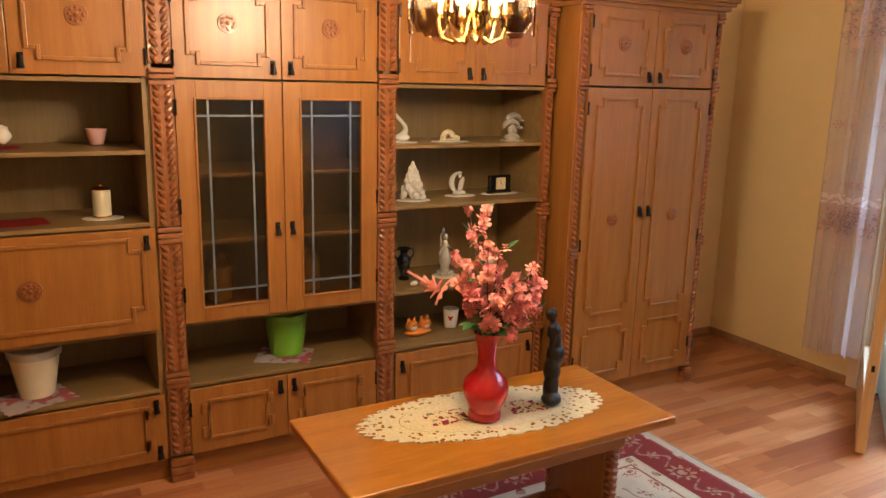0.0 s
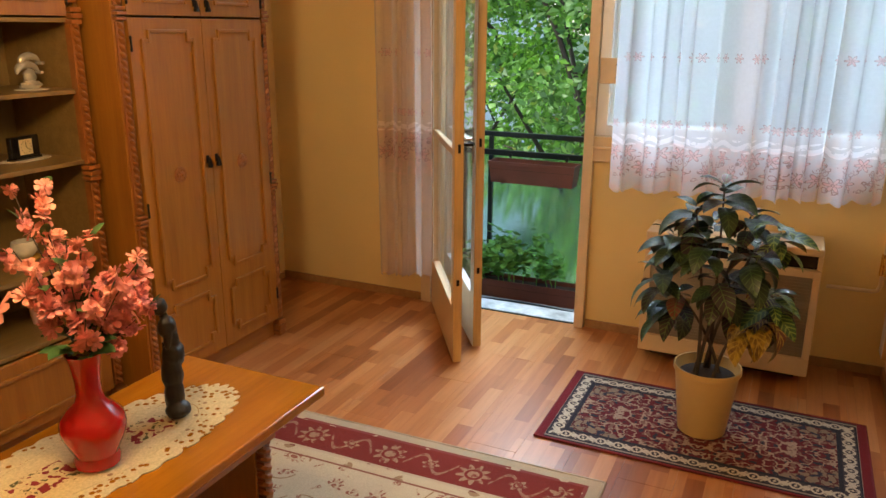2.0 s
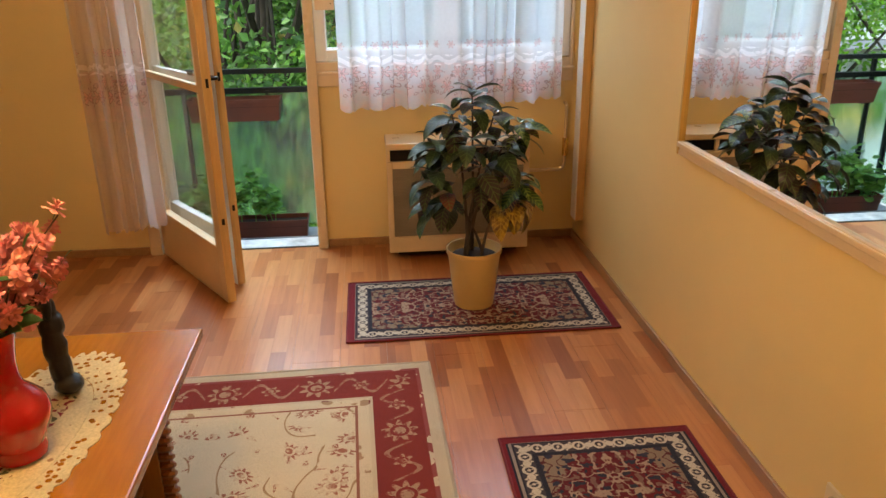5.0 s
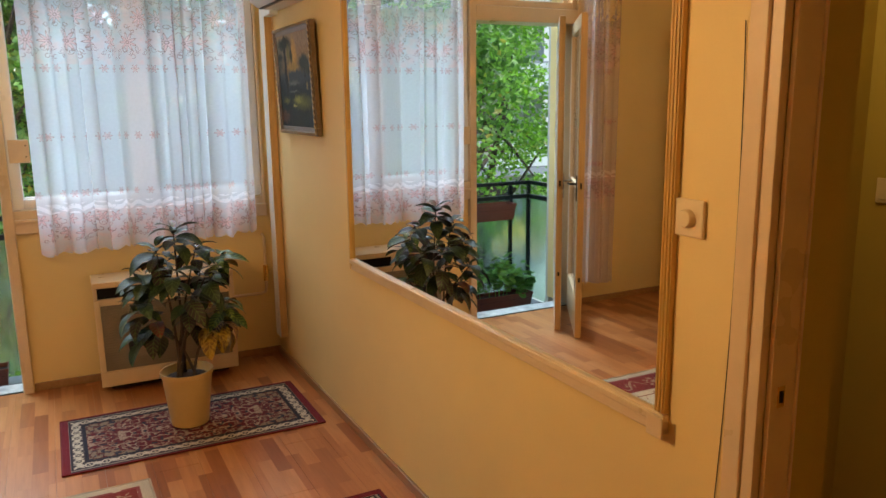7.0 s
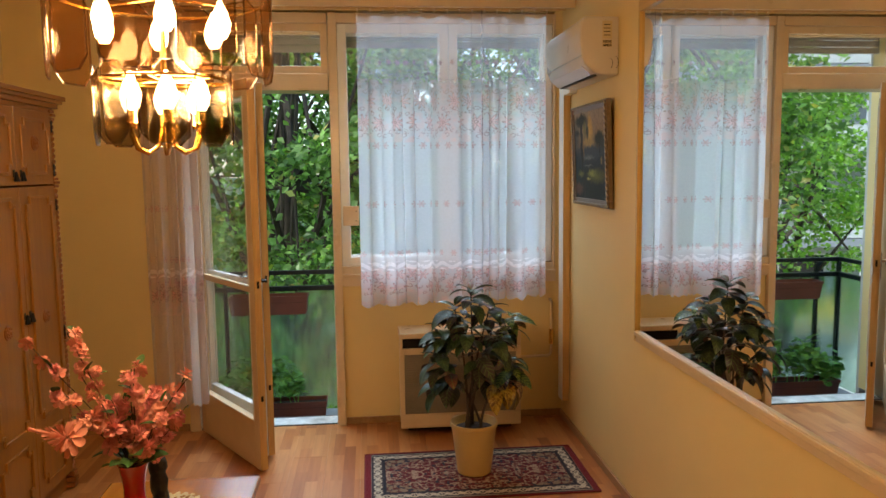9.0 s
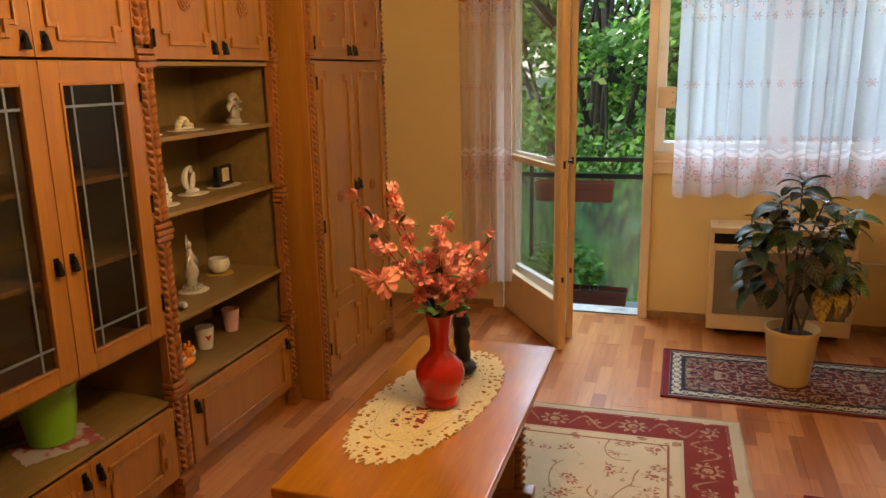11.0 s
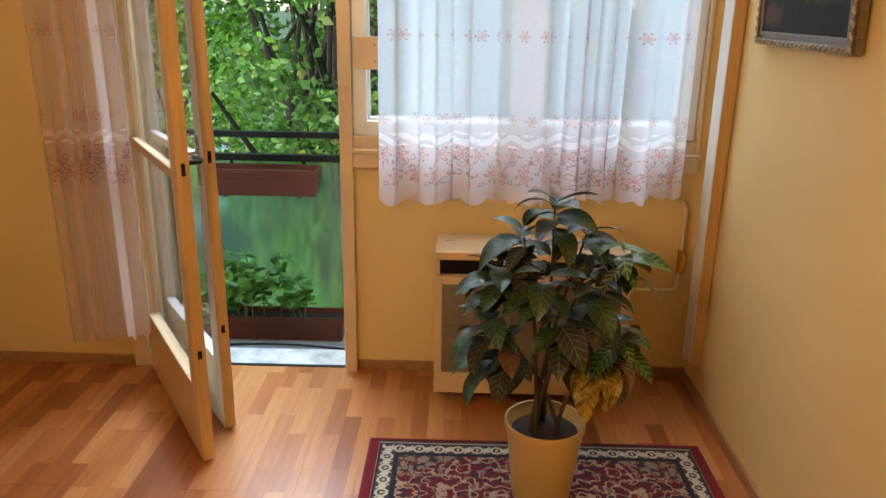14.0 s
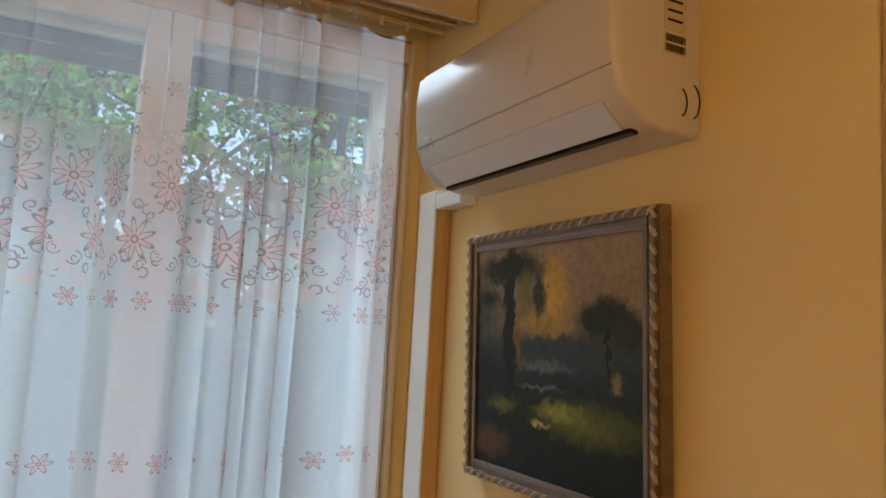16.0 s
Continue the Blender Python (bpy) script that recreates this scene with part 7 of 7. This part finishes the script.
blob(bm, (-0.024, -0.008, 0.13), (0.008, 0.008, 0.03), 9, 6, Matrix.Rotation(0.5, 3, "Y"))
blob(bm, (0.024, -0.008, 0.13), (0.008, 0.008, 0.03), 9, 6, Matrix.Rotation(-0.5, 3, "Y"))
tube(bm, [(-0.03, -0.01, 0.15), (-0.032, -0.012, 0.20), (-0.012, 0, 0.235), (-0.004, 0, 0.20)], 0.004, 6)
for i in range(14):
    a = i * 2 * math.pi / 14
    blob(bm, (0.036 * math.cos(a), 0.034 * math.sin(a), 0.016), (0.008, 0.008, 0.010), 6, 5)
single("lady_figurine", bm, SILVERY, (2.908, 3.175, Z3 + 0.002), "tall glazed porcelain lady figurine on a doily", "figurine")
t = thing("felt_coaster", (3.178, 3.225, Z3 + 0.0005), "mustard felt coaster under the white bowl", "coaster")
part("cloth", flat_oval(0.062, 0.055, 0.003, 10, 0.04, 60), YELLOW_MAT, t)
bm = bmesh.new()
lathe(bm, [(0.022, 0.0), (0.030, 0.003), (0.047, 0.025), (0.050, 0.045), (0.043, 0.066), (0.040, 0.067), (0.046, 0.045), (0.028, 0.008)], 32)
single("porcelain_bowl", bm, PORC, (3.178, 3.225, Z3 + 0.005), "round white porcelain bowl on a mustard coaster", "bowl")
# bottom niche
bm = bmesh.new()
blob(bm, (0.0, 0.0, 0.016), (0.075, 0.036, 0.018), 18, 9)
for s in (-0.036, 0.036):
    blob(bm, (s, -0.004, 0.052), (0.032, 0.028, 0.030), 16, 10)
    for e in (-0.017, 0.017):
        blob(bm, (s + e, 0, 0.082), (0.008, 0.006, 0.011), 8, 6)
t, _ = single("money_box", bm, ORANGE, (2.743, 3.13, Z4 + 0.001), "orange and white ceramic money box of two cats", "money box", rz=0.1)
bm = bmesh.new()
blob(bm, (-0.036, -0.020, 0.046), (0.020, 0.014, 0.016), 12, 8)
part("muzzle", bm, PORC, t, "white muzzle", True)
bm = bmesh.new()
blob(bm, (0.036, -0.020, 0.046), (0.018, 0.014, 0.014), 12, 8)
part("muzzle", bm, PORC, t, "white muzzle", True)
bm = bmesh.new()
for s in (-0.044, -0.028, 0.028, 0.044):
    blob(bm, (s, -0.030, 0.060), (0.003, 0.002, 0.004), 6, 5)
for s in (-0.06, -0.04, -0.02, 0.02, 0.04, 0.06):
    bx(bm, s - 0.002, s + 0.002, -0.030, -0.012, 0.079, 0.0805)
part("black_mark", bm, BLACK_GL, t)
hc = cup("mug", 2.943, 3.165, Z4, 0.030, 0.041, 0.098, PORC, "white tapered mug with a red heart")
bm = bmesh.new()
for s in (-1, 1):
    blob(bm, (s * 0.0055, 0, 0.008), (0.0085, 0.0022, 0.0085), 10, 6, Matrix.Rotation(s * 0.5, 3, "Y"))
blob(bm, (0, 0, -0.001), (0.0075, 0.0022, 0.010), 10, 6)
hh = part("heart_print", bm, HEART_RED, hc, "red heart", True)
hh.matrix_basis = Matrix.Translation((-0.018, -0.0315, 0.055)) @ Matrix.Rotation(-0.52, 4, "Z") @ Matrix.Rotation(-0.10, 4, "X")
cup("tumbler", 3.173, 3.185, Z4, 0.029, 0.040, 0.105, PORC_PINK, "plain pink tapered tumbler in the niche")
# inside the glazed unit: a faint bottle cluster
AMBER_BOTTLE = surface("amber_bottle", (0.30, 0.16, 0.02), 0.15, vary=0.1, coat=0.3)
for x, z in ((1.84, 0.665), (2.24, 0.665)):
    bm = bmesh.new()
    lathe(bm, [(0.05, 0.0), (0.055, 0.005), (0.055, 0.15), (0.03, 0.18), (0.03, 0.2)], 24)
    single("glass_jar", bm, AMBER_BOTTLE, (x, 3.25, z + 0.001), "amber jar behind the smoked cabinet glass", "jar")

# grey rolled bundle in the gap beside the wardrobe
GREY_BAG = surface("grey_fabric", (0.16, 0.17, 0.17), 0.9, vary=0.35, scale=25, grain=120, relief=0.6)
bm = bmesh.new()
for i in range(7):
    blob(bm, (0.01 * math.sin(i * 2.1), 0.012 * math.cos(i * 3.1), 0.06 + i * 0.07), (0.085 - 0.003 * i, 0.085 - 0.003 * i, 0.052), 14, 8, None, 0.25, i)
lathe(bm, [(0.07, 0.0), (0.08, 0.01), (0.07, 0.05)], 20)
bundle = mesh_ob("fabric_bundle", bm, GREY_BAG, True, (4.47, 3.10, 0.002))
fuse = bundle.modifiers.new("fuse", "REMESH")
fuse.mode, fuse.voxel_size, fuse.use_smooth_shade = "VOXEL", 0.012, True
tagged(bundle, "grey fabric bundle standing in the gap beside the wardrobe", "bundle")


# ---- balcony ----
BX1, BZ, BY1 = 5.97, -0.19, 2.55
structure("balcony_floor", [(XW + 0.32, BX1 + 0.06, -0.6, BY1 + 0.06, BZ - 0.15, BZ)], CONCRETE, "grey concrete balcony slab")
structure("house_wall", [(XW + 0.321, XW + 0.36, DY1 + 0.01, 4.5, -3, ZC + 0.4), (XW + 0.321, XW + 0.36, -2.5, DY0 - 0.01, -3, WZ0 - 0.03), (XW + 0.321, XW + 0.36, -2.5, WY0, WZ0 - 0.03, ZC + 0.4), (XW + 0.321, XW + 0.36, WY0, DY1 + 0.01, DZ + 0.06, ZC + 0.4)], PLASTER_OUT, "grey rendered outside wall of the house")
rail = thing("balcony_railing", (BX1, 0, 0), "black steel balcony railing with ribbed wired glass", "railing", kind="structure")
for z, r in ((0.893, 0.016), (0.772, 0.018)):
    bm = bmesh.new()
    bx(bm, -r, r, -0.5, BY1, z - r, z + r, 0.003)
    bx(bm, -(BX1 - XW - 0.37), -r - 0.001, BY1 - 2 * r, BY1, z - r, z + r, 0.003)
    part("handrail" if r < 0.017 else "lower_rail", bm, BLACK_RAIL, rail)
for y in (-0.48, 0.75, 1.62 + 0.72, BY1 - 0.02):
    bm = bmesh.new()
    bx(bm, -0.014, 0.014, y - 0.014, y + 0.014, 0.791, 0.876, 0.002)
    if y != 1.62 + 0.72:
        bx(bm, -0.016, 0.016, y - 0.016, y + 0.016, BZ, 0.753, 0.002)
    else:
        bx(bm, -0.014, 0.014, y - 0.014, y + 0.014, BZ, 0.753, 0.002)
    part("rail_post", bm, BLACK_RAIL, rail)
bm = bmesh.new()
bx(bm, -0.5, -0.47, BY1 - 0.03, BY1, BZ, 0.753, 0.002)
part("rail_post", bm, BLACK_RAIL, rail)


def wired():
    m = bpy.data.materials.new("ribbed_wired_glass")
    m.use_nodes = True
    nt = m.node_tree
    nt.nodes.clear()
    out = nt.nodes.new("ShaderNodeOutputMaterial")
    rf_, tl, gl = nt.nodes.new("ShaderNodeBsdfRefraction"), nt.nodes.new("ShaderNodeBsdfTranslucent"), nt.nodes.new("ShaderNodeBsdfGlossy")
    tr = nt.nodes.new("ShaderNodeBsdfTransparent")
    rf_.inputs["Color"].default_value, rf_.inputs["Roughness"].default_value, rf_.inputs["IOR"].default_value = (0.80, 0.92, 0.86, 1), 0.14, 1.05
    tl.inputs[0].default_value = (0.62, 0.80, 0.72, 1)
    tr.inputs[0].default_value = (0.8, 0.9, 0.85, 1)
    gl.inputs["Roughness"].default_value = 0.25
    wv = nt.nodes.new("ShaderNodeTexWave")
    wv.bands_direction = "Z"
    wv.inputs["Scale"].default_value = 26
    link(nt, coords(nt), wv.inputs[0])
    bp = nt.nodes.new("ShaderNodeBump")
    bp.inputs["Strength"].default_value, bp.inputs["Distance"].default_value = 0.5, 0.004
    link(nt, wv.outputs["Fac"], bp.inputs["Height"])
    link(nt, bp.outputs[0], rf_.inputs["Normal"])
    link(nt, bp.outputs[0], gl.inputs["Normal"])
    m1, m2 = nt.nodes.new("ShaderNodeMixShader"), nt.nodes.new("ShaderNodeMixShader")
    m1.inputs[0].default_value, m2.inputs[0].default_value = 0.06, 0.05
    link(nt, rf_.outputs[0], m1.inputs[1])
    link(nt, tl.outputs[0], m1.inputs[2])
    link(nt, m1.outputs[0], m2.inputs[1])
    link(nt, gl.outputs[0], m2.inputs[2])
    link(nt, m2.outputs[0], out.inputs[0])
    return m


WIRED = wired()
for a, c in ((-0.46, 0.732), (0.768, 2.322), (2.356, BY1 - 0.04)):
    bm = bmesh.new()
    bx(bm, -0.003, 0.003, a, c, BZ + 0.05, 0.751)
    g = part("glass_panel", bm, WIRED, rail, "greenish ribbed wired glass")
    g.visible_shadow = False
bm = bmesh.new()
bx(bm, -0.465, -0.018, BY1 - 0.018, BY1 - 0.012, BZ + 0.05, 0.751)
g = part("glass_panel", bm, WIRED, rail, "greenish ribbed wired glass")
g.visible_shadow = False


def trough(x, y0, y1, z0, label, hung):
    t = thing("flower_trough", (x, (y0 + y1) / 2, z0), label, "planter", "flower troughs on the balcony")
    L, h, w0, w1 = y1 - y0, 0.14, 0.055, 0.075
    bm = bmesh.new()
    rows = []
    for z, w, l in ((0, w0, L / 2 - 0.015), (h - 0.02, w1 - 0.003, L / 2 - 0.003), (h - 0.02, w1 + 0.004, L / 2 + 0.002), (h, w1 + 0.004, L / 2 + 0.002), (h, w1 - 0.004, L / 2 - 0.006), (h - 0.03, w1 - 0.006, L / 2 - 0.008)):
        rows.append([bm.verts.new(c) for c in ((-w, -l, z), (w, -l, z), (w, l, z), (-w, l, z))])
    for a, c in zip(rows, rows[1:]):
        for i in range(4):
            bm.faces.new((a[i], a[(i + 1) % 4], c[(i + 1) % 4], c[i]))
    bm.faces.new(rows[0][::-1])
    part("trough", bm, TERRACOTTA, t)
    bm = bmesh.new()
    bx(bm, -w1 + 0.007, w1 - 0.007, -L / 2 + 0.009, L / 2 - 0.009, h - 0.05, h - 0.028)
    part("soil", bm, SOIL, t)
    if hung:
        for y in (-L / 3, L / 3):
            bm = bmesh.new()
            bx(bm, w1 + 0.005, w1 + 0.009, y - 0.01, y + 0.01, 0.0, h + 0.03)
            bx(bm, -w1, w1 + 0.009, y - 0.01, y + 0.01, -0.006, -0.001)
            part("hanger", bm, BLACK_RAIL, t)
    return t


GERANIUM = surface("geranium_leaf", (0.17, 0.42, 0.08), 0.5, vary=0.35, scale=12)


def round_leaf(r, mat):
    n = 11
    verts = [(0, 0, 0)] + [(r * (1 + 0.13 * math.cos(5 * a)) * math.cos(a), r * (1 + 0.13 * math.cos(5 * a)) * math.sin(a), 0.22 * r + 0.10 * r * math.cos(5 * a)) for a in [2 * math.pi * i / n for i in range(n)]]
    me = bpy.data.meshes.new("leaf")
    me.from_pydata(verts, [], [(0, i + 1, (i + 1) % n + 1) for i in range(n)])
    me.materials.append(mat)
    return me


RL = round_leaf(0.029, GERANIUM)


def geranium(x, y0, y1, z, n, seed, spread=0.12, high=0.22):
    t = thing("geranium_plants", (x, (y0 + y1) / 2, z), "bushy green geranium leaves growing in the balcony trough", "plant")
    rg = random.Random(seed)
    bm = bmesh.new()
    heads = []
    for i in range(16):
        y = rg.uniform(-0.5, 0.5) * (y1 - y0)
        e = Vector((rg.uniform(-spread, spread * 0.5), y + rg.uniform(-0.06, 0.06), rg.uniform(high * 0.4, high)))
        tube(bm, [(0, y, 0.0), (e.x * 0.4, (y + e.y) / 2, e.z * 0.6), tuple(e)], 0.003, 5)
        heads.append((Vector((0, y, 0)), e))
    part("stem", bm, GERANIUM, t, "", True)
    for i in range(n):
        a, e = rg.choice(heads)
        p = a.lerp(e, rg.uniform(0.3, 1.05)) + Vector([rg.gauss(0, 0.028) for _ in range(3)])
        put_leaf(t, RL, p, rg.uniform(0, 6.28), rg.uniform(-0.7, 0.2), rg.uniform(-0.6, 0.6), rg.uniform(0.6, 1.25))


trough(5.84, 1.60, 2.45, BZ + 0.001, "brown plastic flower trough standing on the balcony floor", False)
geranium(5.82, 1.62, 2.44, BZ + 0.115, 480, 3, 0.12, 0.33)
trough(5.865, 1.72, 2.29, 0.602, "brown plastic flower trough hung on the balcony railing", True)
rope = thing("black_cable", (5.55, 1.9, BZ), "black cable lying along the balcony threshold", "cable")
bm = bmesh.new()
tube(bm, [(-0.18 + 0.03 * math.sin(y * 5), y, 0.122) for y in wavy(20, -0.40, 0.44)], 0.007, 7)
tube(bm, [(-0.12 + 0.05 * math.cos(y * 4), y, 0.122) for y in wavy(20, -0.40, 0.44)], 0.006, 7)
part("cable", bm, BLACK_RAIL, rope, "", True)


# ---- outside: ground, trees, block of flats ----
GZ = -6.5
GRASS = surface("grass_ground", (0.05, 0.10, 0.025), 0.95, vary=0.3, scale=0.8, grain=12, relief=0.6)
structure("ground", [(5.5, 900, -700, 700, GZ - 0.3, GZ)], GRASS, "green lawn under the trees outside")
BARK = surface("bark", (0.07, 0.055, 0.04), 0.9, vary=0.3, grain=25, relief=0.8)


def foliage(name, lo, hi, warm=0.0):
    m, nt, b = nodes_of(name)
    geo = nt.nodes.new("ShaderNodeNewGeometry")
    c = ramp(nt, geo.outputs["Random Per Island"], [(0.0, lo), (0.75, hi), (0.93, tuple(min(1, k * 1.5) for k in hi)), (1.0, (0.30 * warm + hi[0], 0.16 * warm + hi[1] * 0.6, hi[2]))])
    link(nt, c, b.inputs["Base Color"])
    b.inputs["Roughness"].default_value = 0.45
    tl = nt.nodes.new("ShaderNodeBsdfTranslucent")
    link(nt, mix(nt, 1.0, c, (1.6, 1.9, 0.8), "MULTIPLY"), tl.inputs[0])
    mx = nt.nodes.new("ShaderNodeMixShader")
    mx.inputs[0].default_value = 0.35
    link(nt, b.outputs[0], mx.inputs[1])
    link(nt, tl.outputs[0], mx.inputs[2])
    link(nt, mx.outputs[0], nt.nodes["Material Output"].inputs[0])
    return m


FOL_A = foliage("tree_leaf_mid_green", (0.045, 0.11, 0.030), (0.20, 0.36, 0.10), 0.8)
FOL_B = foliage("tree_leaf_light_green", (0.07, 0.17, 0.025), (0.19, 0.36, 0.06), 0.2)


def tree(x, y, base_r, centre_z, rad, clumps, per, leaf, mat, seed, label):
    t = thing("tree", (x, y, GZ), label, "tree")
    rg = np.random.default_rng(seed)
    rd = random.Random(seed)
    cz = centre_z - GZ
    bm = bmesh.new()
    trunk = [(0.12 * math.sin(f * 4), 0.12 * math.cos(f * 3), f * (cz + rad[2] * 0.5)) for f in wavy(9, 0, 1)]
    tube(bm, trunk, base_r, 10, [base_r * (1 - 0.085 * i) for i in range(10)])
    part("trunk", bm, BARK, t, "", True)
    centres = []
    bm = bmesh.new()
    for i in range(clumps):
        d = rg.normal(size=3)
        d /= np.linalg.norm(d)
        k = rg.uniform(0.45, 1.0) ** 0.6
        c = np.array([0, 0, cz]) + d * np.array(rad) * k
        centres.append(c)
        if i % 3 == 0:
            s = trunk[rd.randint(4, 9)]
            mid = [(s[q] + c[q]) / 2 + (0.25 if q == 2 else 0) for q in range(3)]
            tube(bm, [s, tuple(mid), tuple(c)], 0.05, 6, [0.06, 0.035, 0.012])
    part("limb", bm, BARK, t, "", True)
    N = clumps * per
    cc = np.repeat(np.array(centres), per, axis=0)
    p = cc + rg.normal(size=(N, 3)) * np.array([0.25, 0.25, 0.13]) * (rad[0] / 2.2) ** 0.5
    a = rg.normal(size=(N, 3))
    a[:, 2] = a[:, 2] * 0.4 - 0.5
    a /= np.linalg.norm(a, axis=1)[:, None]
    b2 = np.cross(a, rg.normal(size=(N, 3)))
    b2 /= np.linalg.norm(b2, axis=1)[:, None]
    nrm = np.cross(a, b2)
    L = leaf * rg.uniform(0.6, 1.3, N)[:, None]
    v = np.stack([p, p + a * L * 0.5 + b2 * L * 0.34 + nrm * L * 0.10, p + a * L, p + a * L * 0.5 - b2 * L * 0.34 + nrm * L * 0.10, p + a * L * 0.5], axis=1).reshape(-1, 3)
    base = np.arange(N)[:, None] * 5
    f = np.concatenate([base + np.array([[0, 1, 4]]), base + np.array([[1, 2, 4]]), base + np.array([[2, 3, 4]]), base + np.array([[3, 0, 4]])]).tolist()
    me = bpy.data.meshes.new("crown")
    me.from_pydata(v.tolist(), [], f)
    me.materials.append(mat)
    ob = new("crown", me)
    ob.parent = t
    tagged(ob, "leafy crown", kind="stuff")


tree(10.4, 2.4, 0.20, 2.1, (2.3, 2.3, 3.3), 125, 210, 0.105, FOL_A, 1, "large green chestnut tree close to the balcony")
tree(11.5, -1.8, 0.20, 2.5, (2.5, 3.0, 3.7), 140, 200, 0.110, FOL_A, 2, "large green leafy tree outside the window")
tree(14.5, 0.8, 0.22, 2.5, (3.0, 5.6, 5.0), 260, 170, 0.14, FOL_A, 5, "tall dark green tree behind the others")
tree(9.6, 0.6, 0.12, -1.6, (1.8, 2.6, 1.5), 60, 220, 0.08, FOL_B, 7, "light green shrub-like tree below the balcony")
tree(12.5, 5.7, 0.16, 0.9, (2.0, 2.0, 2.5), 60, 200, 0.10, FOL_B, 11, "light green tree beside the neighbouring flats")

FACADE = surface("white_rendered_facade", (0.66, 0.68, 0.68), 0.85, vary=0.05, scale=0.8, grain=30, relief=0.2)
YELLOW_P = surface("yellow_balcony_panel", (0.66, 0.46, 0.10), 0.7, vary=0.06)
DARK_WIN = surface("dark_window_glass", (0.03, 0.04, 0.05), 0.1, vary=0.1)


SLAB = surface("grey_slab_edge", (0.30, 0.33, 0.35), 0.85, vary=0.08)
PALE_P = surface("pale_balcony_panel", (0.60, 0.66, 0.64), 0.6, vary=0.06)
BLUE_P = surface("blue_awning", (0.25, 0.45, 0.62), 0.7, vary=0.06)
TROUGH_B = surface("brown_trough_far", (0.12, 0.06, 0.045), 0.7)


def block_of_flats(x, y, w, floors, label, columns):
    """Columns: the local y where each stack of loggias starts and its width."""
    t = thing("block_of_flats", (x, y, GZ), label, "building")
    H, d, fh = floors * 2.8, 1.3, 2.8
    edge = 0.0
    for c0, cw in columns + [(w, 0)]:
        bm = bmesh.new()
        bx(bm, 0, 9.0, edge, c0, 0, H)
        part("wall", bm, FACADE, t, "white rendered wall")
        if cw:
            bm = bmesh.new()
            bx(bm, d, 9.0, c0, c0 + cw, 0, H)
            part("wall", bm, FACADE, t, "white rendered wall")
        edge = c0 + cw
    bm = bmesh.new()
    bx(bm, -0.25, 9.2, -0.2, w + 0.2, H, H + 0.3)
    part("roof", bm, CONCRETE, t, "flat grey roof")
    for f in range(floors):
        bm = bmesh.new()
        bx(bm, -0.03, -0.001, 0, w, f * fh - 0.1, f * fh + 0.1)
        part("floor_band", bm, SLAB, t, "grey band between storeys")
        for k, (c0, cw) in enumerate(columns):
            bm = bmesh.new()
            bx(bm, -0.55, d - 0.001, c0 + 0.001, c0 + cw - 0.001, f * fh + 0.101 - 0.25, f * fh + 0.10)
            lg = part("loggia", bm, SLAB, t, "loggia slab")
            bm = bmesh.new()
            bx(bm, -0.55, -0.50, c0, c0 + cw, f * fh + 0.14, f * fh + 1.0)
            part("parapet", bm, (PALE_P, YELLOW_P, PALE_P, PALE_P)[(f + k * 2) % 4], lg)
            bm = bmesh.new()
            bx(bm, -0.57, -0.48, c0, c0 + cw, f * fh + 1.01, f * fh + 1.06)
            part("handrail", bm, SLAB, lg)
            if (f + k) % 2 == 0:
                bm = bmesh.new()
                bx(bm, -0.75, -0.56, c0 + 0.4, c0 + 1.5, f * fh + 0.75, f * fh + 0.97, 0.02)
                part("flower_trough", bm, TROUGH_B, lg)
            if f == 3:
                bm = bmesh.new()
                vs = [bm.verts.new(q) for q in ((-0.48, c0 + 0.2, f * fh + 1.2), (-0.48, c0 + 1.6, f * fh + 1.2), (0.6, c0 + 1.6, f * fh + 1.9), (0.6, c0 + 0.2, f * fh + 1.9), (-0.48, c0 + 0.2, f * fh + 1.16), (-0.48, c0 + 1.6, f * fh + 1.16), (0.6, c0 + 1.6, f * fh + 1.86), (0.6, c0 + 0.2, f * fh + 1.86))]
                for q in ((0, 1, 2, 3), (7, 6, 5, 4), (0, 4, 5, 1), (1, 5, 6, 2), (2, 6, 7, 3), (3, 7, 4, 0)):
                    bm.faces.new([vs[i] for i in q])
                part("awning", bm, BLUE_P, lg)
            for y0, w0, z0, h0 in ((c0 + 0.3, 0.85, 0.12, 2.1), (c0 + 1.4, cw - 1.8, 0.95, 1.3)):
                bm = bmesh.new()
                z0 += f * fh
                for q in ((y0, y0 + 0.07, z0, z0 + h0), (y0 + w0 - 0.07, y0 + w0, z0, z0 + h0), (y0 + 0.07, y0 + w0 - 0.07, z0, z0 + 0.07), (y0 + 0.07, y0 + w0 - 0.07, z0 + h0 - 0.07, z0 + h0)):
                    bx(bm, d - 0.05, d - 0.001, *q)
                wn_ = part("window", bm, WHITE_PAINT, t, "white window")
                bm = bmesh.new()
                bx(bm, d - 0.02, d - 0.004, y0 + 0.07, y0 + w0 - 0.07, z0 + 0.07, z0 + h0 - 0.07)
                part("pane", bm, DARK_WIN, wn_)
    return t


block_of_flats(24.0, 10.5, 24, 6, "white six-storey block of flats with loggias beyond the trees", [(1.0, 3.6), (9.5, 4.4), (18.0, 4.4)])
